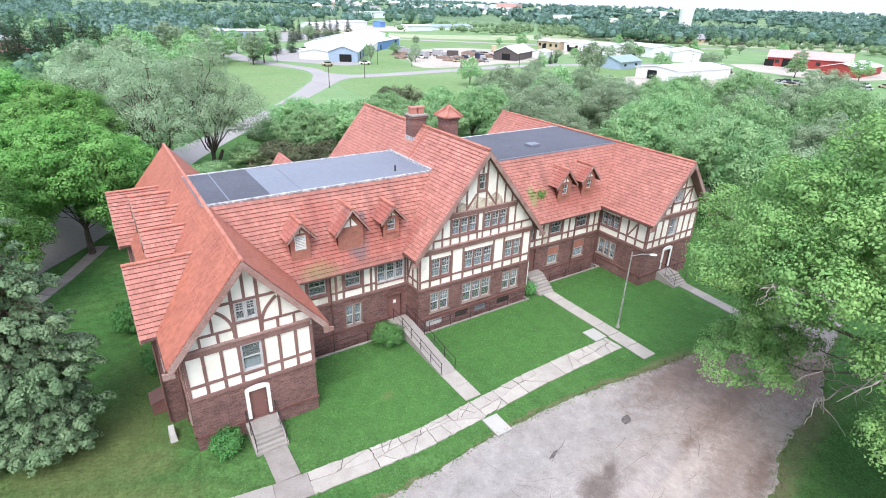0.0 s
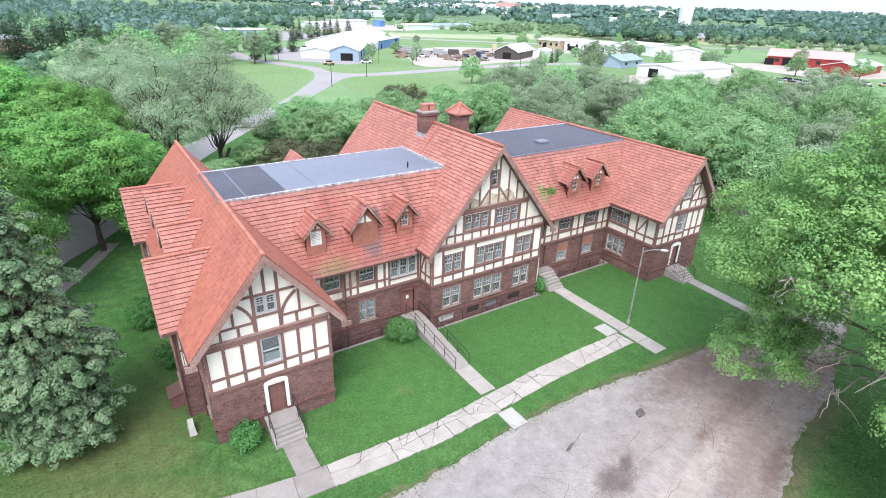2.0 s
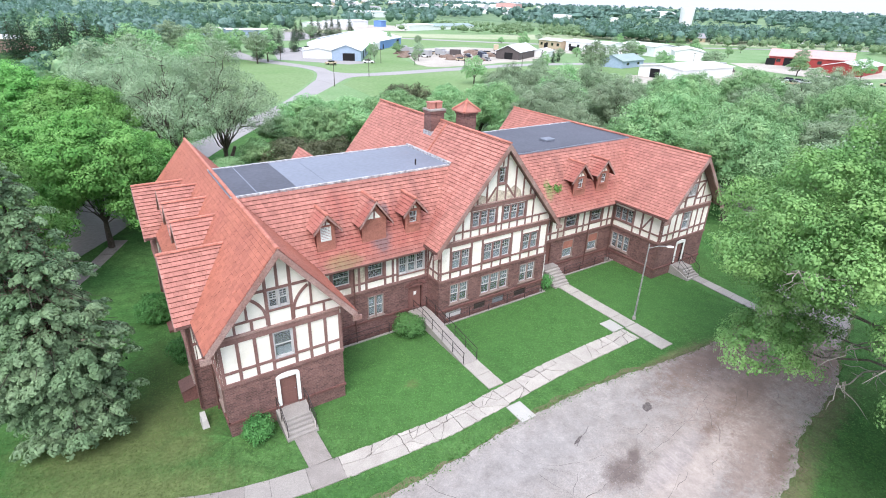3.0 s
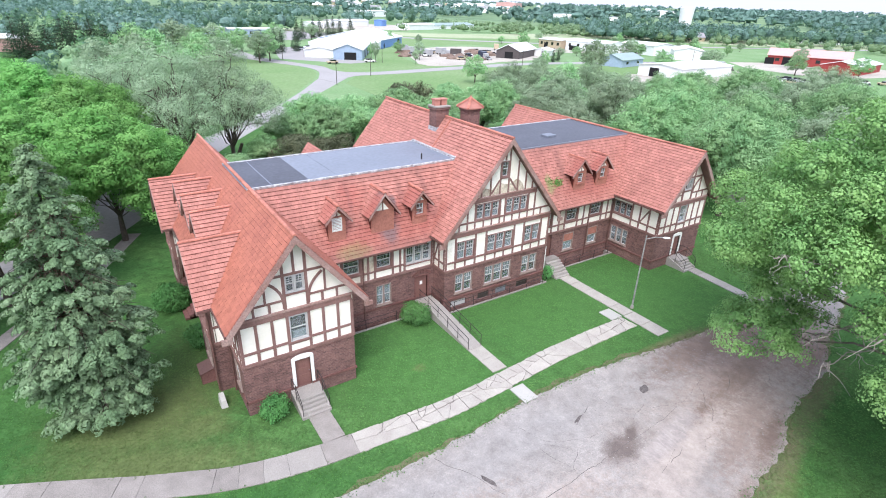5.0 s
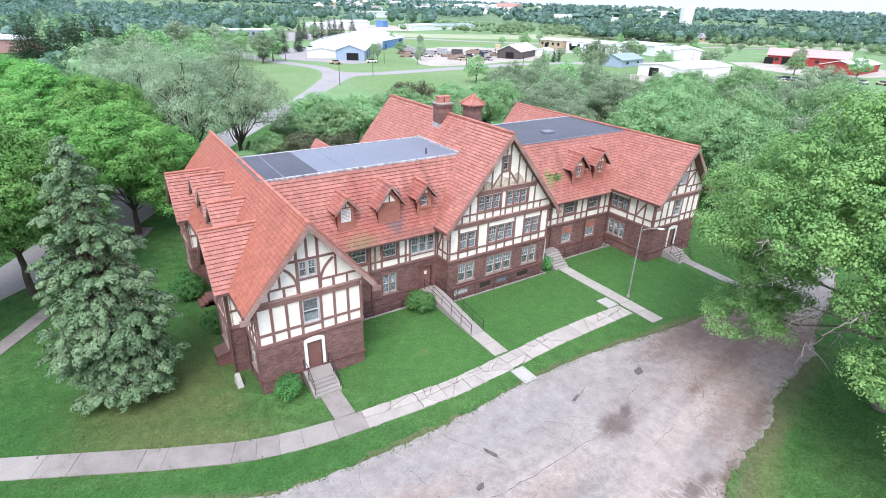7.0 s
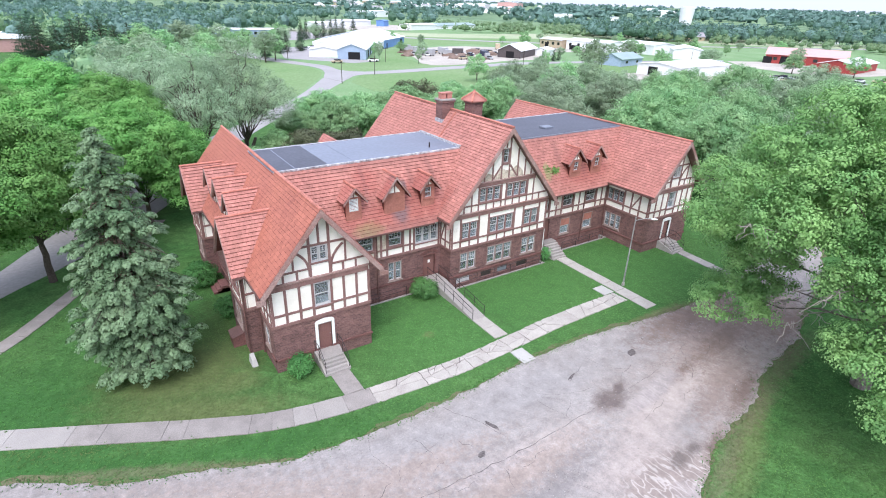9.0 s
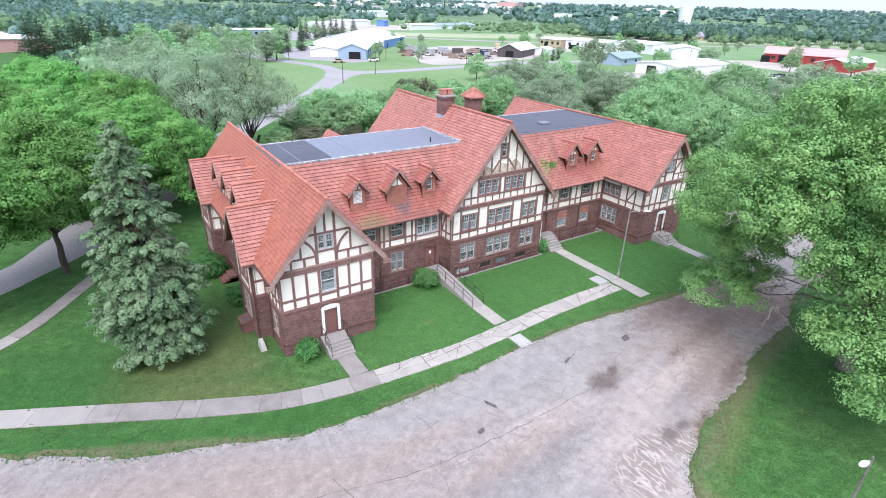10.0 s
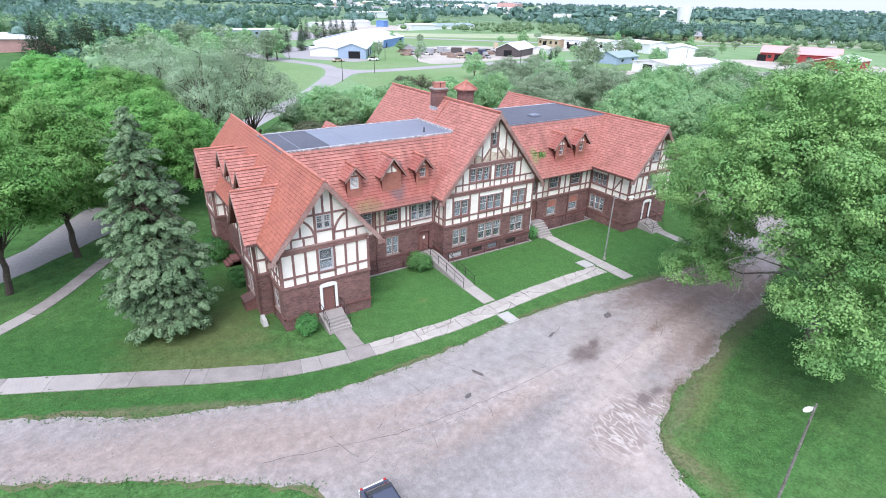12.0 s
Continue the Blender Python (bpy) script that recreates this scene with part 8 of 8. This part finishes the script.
# conifers and small trees about the town
fir = spruce("fir_tree", "dark green conifer in the town", (71, 226, 0), 11, 2.6, 15, 20, M_NEEDLE_DARK, per=7, pad=0.4)
for i, (x, y, s) in enumerate(((76, 232, 0.9), (84, 236, 1.0), (62, 215, 1.0), (58, 205, 0.9), (128, 330, 1.2), (134, 334, 1.2), (141, 338, 1.2), (147, 343, 1.2), (154, 348, 1.2), (118, 322, 1.1), (171, 160, 0.5), (176, 158, 0.55), (181, 160, 0.45), (109, 306, 1.1), (164, 352, 1.2), (-18, 229, 1.25), (-12, 224, 1.1), (-7, 220, 1.3), (-2, 217, 1.2), (2, 222, 1.3), (6, 213, 1.15), (11, 217, 1.2), (-22, 236, 1.3), (-4, 228, 1.35), (15, 222, 1.1))):
    plant(fir, x, y, (s * (1.75 if x < 30 else 1), s), 40 * i)
for i, (x, y, r, h) in enumerate(((104, 196, 0.3, 0.6), (110, 168, 0.3, 0.5), (148, 262, 0.4, 0.7), (80, 250, 0.8, 0.9), (94, 300, 0.9, 0.9), (120, 312, 0.9, 0.8), (226, 236, 0.7, 0.8), (262, 184, 0.6, 0.7), (236, 160, 0.8, 0.7), (214, 148, 0.8, 0.8), (60, 240, 0.9, 0.9), (50, 250, 1.0, 1.0), (40, 244, 1.0, 1.0))):
    plant((town_b, town_a)[i % 2], x, y, (r, h), 70 * i)

for i, (x, y) in enumerate(((212, 128), (226, 138), (208, 152), (246, 128), (230, 118), (158, 120), (172, 126), (212, 178), (250, 168), (286, 160), (300, 180), (330, 190), (350, 170), (365, 150), (340, 130), (302, 150), (120, 182), (128, 216), (282, 214), (310, 232), (160, 250), (230, 262), (270, 270), (330, 250), (140, 128), (150, 136), (190, 168), (380, 160), (400, 140))):
    plant((town_a, town_b)[i % 2], x, y, (0.42 + 0.2 * (i * 7 % 5) / 5, 0.42 + 0.28 * (i * 3 % 7) / 7), 51 * i)


def woods(label, spots, puffs, per, size, seed, material):
    """A far wood: each crown a dense heart under many leafy puffs, one mass. spots: x, y, radius, height."""
    rng = np.random.default_rng(seed)
    spots = np.array(spots)
    n = len(spots)
    base = np.array([land_height(x, y) for x, y in spots[:, :2]])
    centre = np.column_stack([spots[:, 0], spots[:, 1], base + spots[:, 3] * 0.52])
    reach = np.column_stack([spots[:, 2], spots[:, 2], spots[:, 3] * 0.50])
    heart = centre[:, None, None, :] + CORE[None] * (reach * 0.62)[:, None, None, :] * rng.uniform(0.8, 1.1, (n, 1, 1, 1))
    d = unit(rng.normal(size=(n * puffs, 3)) + np.array([0, 0, 0.45]))
    pc = np.repeat(centre, puffs, 0) + d * np.repeat(reach, puffs, 0) * rng.uniform(0.45, 0.95, (n * puffs, 1))
    pr = np.repeat(spots[:, 2:3], puffs, 0) * rng.uniform(0.18, 0.46, (n * puffs, 1))
    e = unit(rng.normal(size=(n * puffs * per, 3)) + np.array([0, 0, 0.35]))
    pos = np.repeat(pc, per, 0) + e * np.repeat(pr, per, 0) * np.array([1, 1, 0.8]) * rng.uniform(0.75, 1.08, (len(e), 1))
    nor = unit(e + 0.4 * rng.normal(size=e.shape))
    sz = size * np.repeat(np.repeat(spots[:, 2:3], puffs, 0), per, 0)
    quads = np.concatenate([heart.reshape(-1, 4, 3), leaf_quads(pos, nor, sz, rng, 0.85)])
    ob = part("woods", quads_mesh("woods", quads, material), None)
    return tagged(ob, label, "woods", kind="stuff")


def sector(rng, a0, a1, d0, d1, bias=1.0):
    """A random spot in a sector: bearing in degrees from north, distance."""
    a, d = rng.uniform(a0, a1), d0 + (d1 - d0) * rng.random() ** bias
    return -4.5 + d * math.sin(radians(a)), -26.6 + d * math.cos(radians(a)), a, d


# Pale and dark wood leaves carry some of the distance haze as added blue.
M_WOOD_LIGHT = leaf_mat("hazed_pale_wood_leaves", (0.18, 0.30, 0.16), (0.27, 0.39, 0.21), 0.14, 0.1)
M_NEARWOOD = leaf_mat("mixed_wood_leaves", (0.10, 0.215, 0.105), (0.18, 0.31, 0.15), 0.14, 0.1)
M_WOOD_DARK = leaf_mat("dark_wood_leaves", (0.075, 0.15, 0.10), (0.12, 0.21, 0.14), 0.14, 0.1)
wr = np.random.default_rng(123)
near_wood = ([], [], [])
while sum(len(w) for w in near_wood) < 520:
    x, y = wr.uniform(-190, 70), wr.uniform(72, 420)
    a, d = math.degrees(math.atan2(x + 4.5, y + 26.6)), math.hypot(x + 4.5, y + 26.6)
    if x > -2 + (y - 72) * 0.10 and y < 260:
        continue
    if x > 20 + (y - 260) * 0.25 and y >= 260:
        continue
    if math.hypot(x + 48, y - 285) < 46 or (x > -14 and y < 90) or math.hypot(x - 17, y - 281) < 12:
        continue
    if (-13 < a < -3.2 and 150 < d < 290) or (2.4 < a < 6 and 200 < d < 292) or (-4 < a < 4.5 and 232 < d < 262):
        continue
    k = 0 if wr.random() < 0.36 else 1 if wr.random() < 0.68 else 2
    near_wood[k].append((x, y, wr.uniform(3.4, 5.8), wr.uniform(8, 13)))
for k, label in enumerate(("pale grey-green trees of the wood beyond the street", "dense green wood beyond the street", "dark green trees of the wood beyond the street")):
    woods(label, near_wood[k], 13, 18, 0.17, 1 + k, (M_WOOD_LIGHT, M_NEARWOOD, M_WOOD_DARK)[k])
CLEAR = ((714, 697, 70), (640, 715, 45), (385, 783, 70), (319, 463, 52), (268, 438, 30), (228, 505, 40), (264, 502, 16), (190, 470, 30), (94, 349, 26), (71, 356, 16), (516, 208, 12), (548, 203, 12), (436, 260, 14), (800, 655, 50))
mid_wood = ([], [])
while sum(len(w) for w in mid_wood) < 1500:
    x, y, a, d = sector(wr, -38, 100, 290, 1100, 1.15)
    if 10 < a < 24 and d < 400 or 14 < a < 24 and d < 455:
        continue
    if 24 <= a < 47 and d < (640 if a < 38 else 720):
        continue
    if 47 <= a < 72 and (d < 470 + 4.5 * abs(a - 52) or d > 600 and noise.noise((x * 0.004, y * 0.004, 9.1)) < 0.05):
        continue
    if 72 <= a and d < 470:
        continue
    if 24 <= a < 47 and noise.noise((x * 0.005, y * 0.005, 3.3)) < (-0.1 if a < 36 else 0.12):
        continue
    if a < 24 and noise.noise((x * 0.008, y * 0.008, 5.3)) < -0.28:
        continue
    if any(math.hypot(x - bx, y - by) < br for bx, by, br in CLEAR):
        continue
    if any(abs(a - ba) < 2.0 and bd - 190 < d < bd for ba, bd in ((44.8, 1020), (25.7, 900), (47.5, 980))):
        continue
    mid_wood[wr.random() < 0.45].append((x, y, wr.uniform(5, 9), wr.uniform(10, 15.5) if a < 47 else wr.uniform(9, 14)))
while sum(len(w) for w in mid_wood) < 1800:
    x, y, a, d = sector(wr, 47, 78, 480, 600)
    if d > 470 + 4.5 * abs(a - 52) and not any(math.hypot(x - bx, y - by) < br for bx, by, br in CLEAR):
        mid_wood[wr.random() < 0.4].append((x, y, wr.uniform(5, 8), wr.uniform(9, 15)))
brush = []
while len(brush) < 130:
    x, y, a, d = sector(wr, 29, 49, 500, 680)
    if any(math.hypot(x - bx, y - by) < br for bx, by, br in CLEAR):
        continue
    brush.append((x, y, wr.uniform(3, 6), wr.uniform(4, 8)))
while len(brush) < 175:
    x, y, a, d = sector(wr, 53, 74, 452, 500)
    brush.append((x, y, wr.uniform(3, 5), wr.uniform(5, 9)))
woods("far green woods round the town", mid_wood[0], 9, 13, 0.2, 5, M_FARLEAF_HAZED)
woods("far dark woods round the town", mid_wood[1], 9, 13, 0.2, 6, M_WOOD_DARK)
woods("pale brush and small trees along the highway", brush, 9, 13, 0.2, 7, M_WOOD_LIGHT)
far_wood = []
while len(far_wood) < 2000:
    x, y, a, d = sector(wr, -38, 100, 1050, 4400, 1.3)
    if noise.noise((x * 0.002, y * 0.002, 8.1)) < 0.0 or 22 < a < 40 and d < 2300 and wr.random() < 0.55:
        continue
    far_wood.append((x, y, wr.uniform(10, 24), wr.uniform(10, 17)))
woods("distant woodland on the horizon", far_wood, 4, 6, 0.5, 8, M_FARLEAF_HAZED)

# ---- grass blades on the lawns and along the edges ----
M_BLADE = leaf_mat("grass_blades", (0.07, 0.17, 0.047), (0.108, 0.215, 0.062), 0.14, 0.05)

stain(M_BLADE, (0.112, 0.262, 0.073), FRESH, 0.6, 0.9, 0.6, 0.9)
stain(M_BLADE, (0.066, 0.178, 0.044), DARKENED, 0.6, 0.9, 0.6, 0.9)
# The same spruce shade and needles, put into the blades' colour.
stain(M_BLADE, (0.085, 0.115, 0.04), SHADE_AND_NEEDLES, 0.5, 1.1, 0.9, 0.55)
stain(M_BLADE, (0.15, 0.17, 0.07), [(-5.5, -1.2, 5.5, 1.8, -25), (-2.6, 0.8, 2.2, 1.6, 0), (-5.5, 3.6, 4.6, 3.4, 0), (-12, 0, 5, 1.2, -27), (30, -8.6, 5, 0.6, 0), (20.8, -20.3, 5, 0.8, 22)], 0.6, 1.2, 1.2, 0.65)
stain(M_BLADE, (0.21, 0.17, 0.115), WORN, 0.5, 1.6, 2.4, 0.4)
mottle(M_BLADE, 1.2, 0.86, 1.14)
mottle(M_BLADE, 5.0, 0.84, 1.16)


def in_poly(poly, x, y):
    """Which of the points lie inside an outline."""
    hit = np.zeros(len(x), bool)
    for i in range(len(poly)):
        (xa, ya), (xb, yb) = poly[i], poly[(i + 1) % len(poly)]
        if ya != yb:
            hit ^= ((ya > y) != (yb > y)) & (x < (xb - xa) * (y - ya) / (yb - ya) + xa)
    return hit


lawn_rng = np.random.default_rng(300)
count = 150000
x, y = lawn_rng.uniform(-24, 46, count), lawn_rng.uniform(-26, 16, count)
drive_poly = [(p.x, p.y) for p in drive_line]
side_poly = [(p.x + 0.1, p.y - 0.80) for p in mid_line] + [(p.x - 0.1, p.y + 0.80) for p in reversed(mid_line)]
bad = in_poly(drive_poly, x, y) | in_poly(side_poly, x, y)
for x0, x1, y0, y1 in ((-1, 7, -0.1, 25), (6.8, 37.4, 5.6, 20), (16.2, 27.1, 3.6, 20), (6.9, 14.7, 4.5, 6), (30.3, 37.2, 4.7, 6), (37.2, 44.2, 0.2, 25), (2.5, 4.4, -4.4, 0), (14.8, 16.2, -4.4, 6), (14.7, 15.9, -7.8, -6), (28.1, 29.9, -7.4, 6), (27.1, 28.4, -4, -2.5), (39.6, 41.8, -8.3, 0.4)):
    bad |= (x > x0) & (x < x1) & (y > y0) & (y < y1)
x, y = x[~bad], y[~bad]
n = len(x)
tall = lawn_rng.uniform(0.008, 0.022, n)
pos = np.column_stack([x, y, tall])
nor = unit(lawn_rng.normal(size=(n, 3)) * np.array([1, 1, 0.3]) + np.array([0, 0, 6.0]))
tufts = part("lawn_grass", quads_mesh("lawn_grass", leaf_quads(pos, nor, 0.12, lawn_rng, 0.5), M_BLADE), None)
tagged(tufts, "short green grass of the lawns", "grass", kind="stuff")
edge = []
for line, off in ((drive_line[::2], 0.2), ([Vector(p) for p in side_poly], 0.06)):
    for p in line:
        if -26 < p.x < 46 and -30 < p.y < 18:
            for _ in range(18 if off > 0.06 else 4):
                edge.append((p.x + lawn_rng.normal() * off, p.y + lawn_rng.normal() * off, 0.06))
edge = np.array(edge)
nor = unit(lawn_rng.normal(size=edge.shape) + np.array([0, 0, 1.3]))
tufts = part("edge_grass", quads_mesh("edge_grass", leaf_quads(edge, nor, 0.13, lawn_rng, 0.4), M_BLADE), None)
tagged(tufts, "ragged grass tufts along drive and sidewalk edges", "grass", kind="stuff")

# loose stones on the broken asphalt
M_PEBBLE = mat("grey_brown_stone_chips", (0.30, 0.275, 0.262), rough=0.95, var=0.3, island=0.4)
stone_rng = np.random.default_rng(410)
chips = []
for cx, cy, rx, ry, n in ((9.8, -16.2, 2.6, 0.9, 170), (6.5, -13.9, 3.0, 0.5, 70), (30, -11, 5, 2.0, 170), (25, -16.6, 3.5, 0.7, 90), (-6, -9.0, 7, 2.0, 420), (-12, -5.5, 5, 1.6, 300), (2.5, -15.5, 5, 2.0, 260), (14.4, -19.6, 2.6, 1.6, 90), (17.2, -13.2, 1.6, 0.8, 50), (20, -10.5, 6, 1.2, 50)):
    for _ in range(n):
        x, y, s = cx + rx * stone_rng.normal() * 0.55, cy + ry * stone_rng.normal() * 0.55, stone_rng.uniform(0.01, 0.028)
        if in_poly(drive_poly, np.array([x]), np.array([y]))[0]:
            v, f = box(x - s, x + s, y - s * 0.7, y + s * 0.8, 0.018, 0.02 + s * 0.8)
            w = stone_rng.uniform(0, 3)
            c0, s0 = math.cos(w), math.sin(w)
            chips.append(([(x + (p[0] - x) * c0 - (p[1] - y) * s0 * (0.7 if p[2] > 0.02 else 1), y + (p[0] - x) * s0 + (p[1] - y) * c0, p[2]) for p in v], f))
stones = part("stone_chips", join(*chips), M_PEBBLE, None)
tagged(stones, "loose grey stone chips scattered over the worn drive", "stones", kind="stuff")
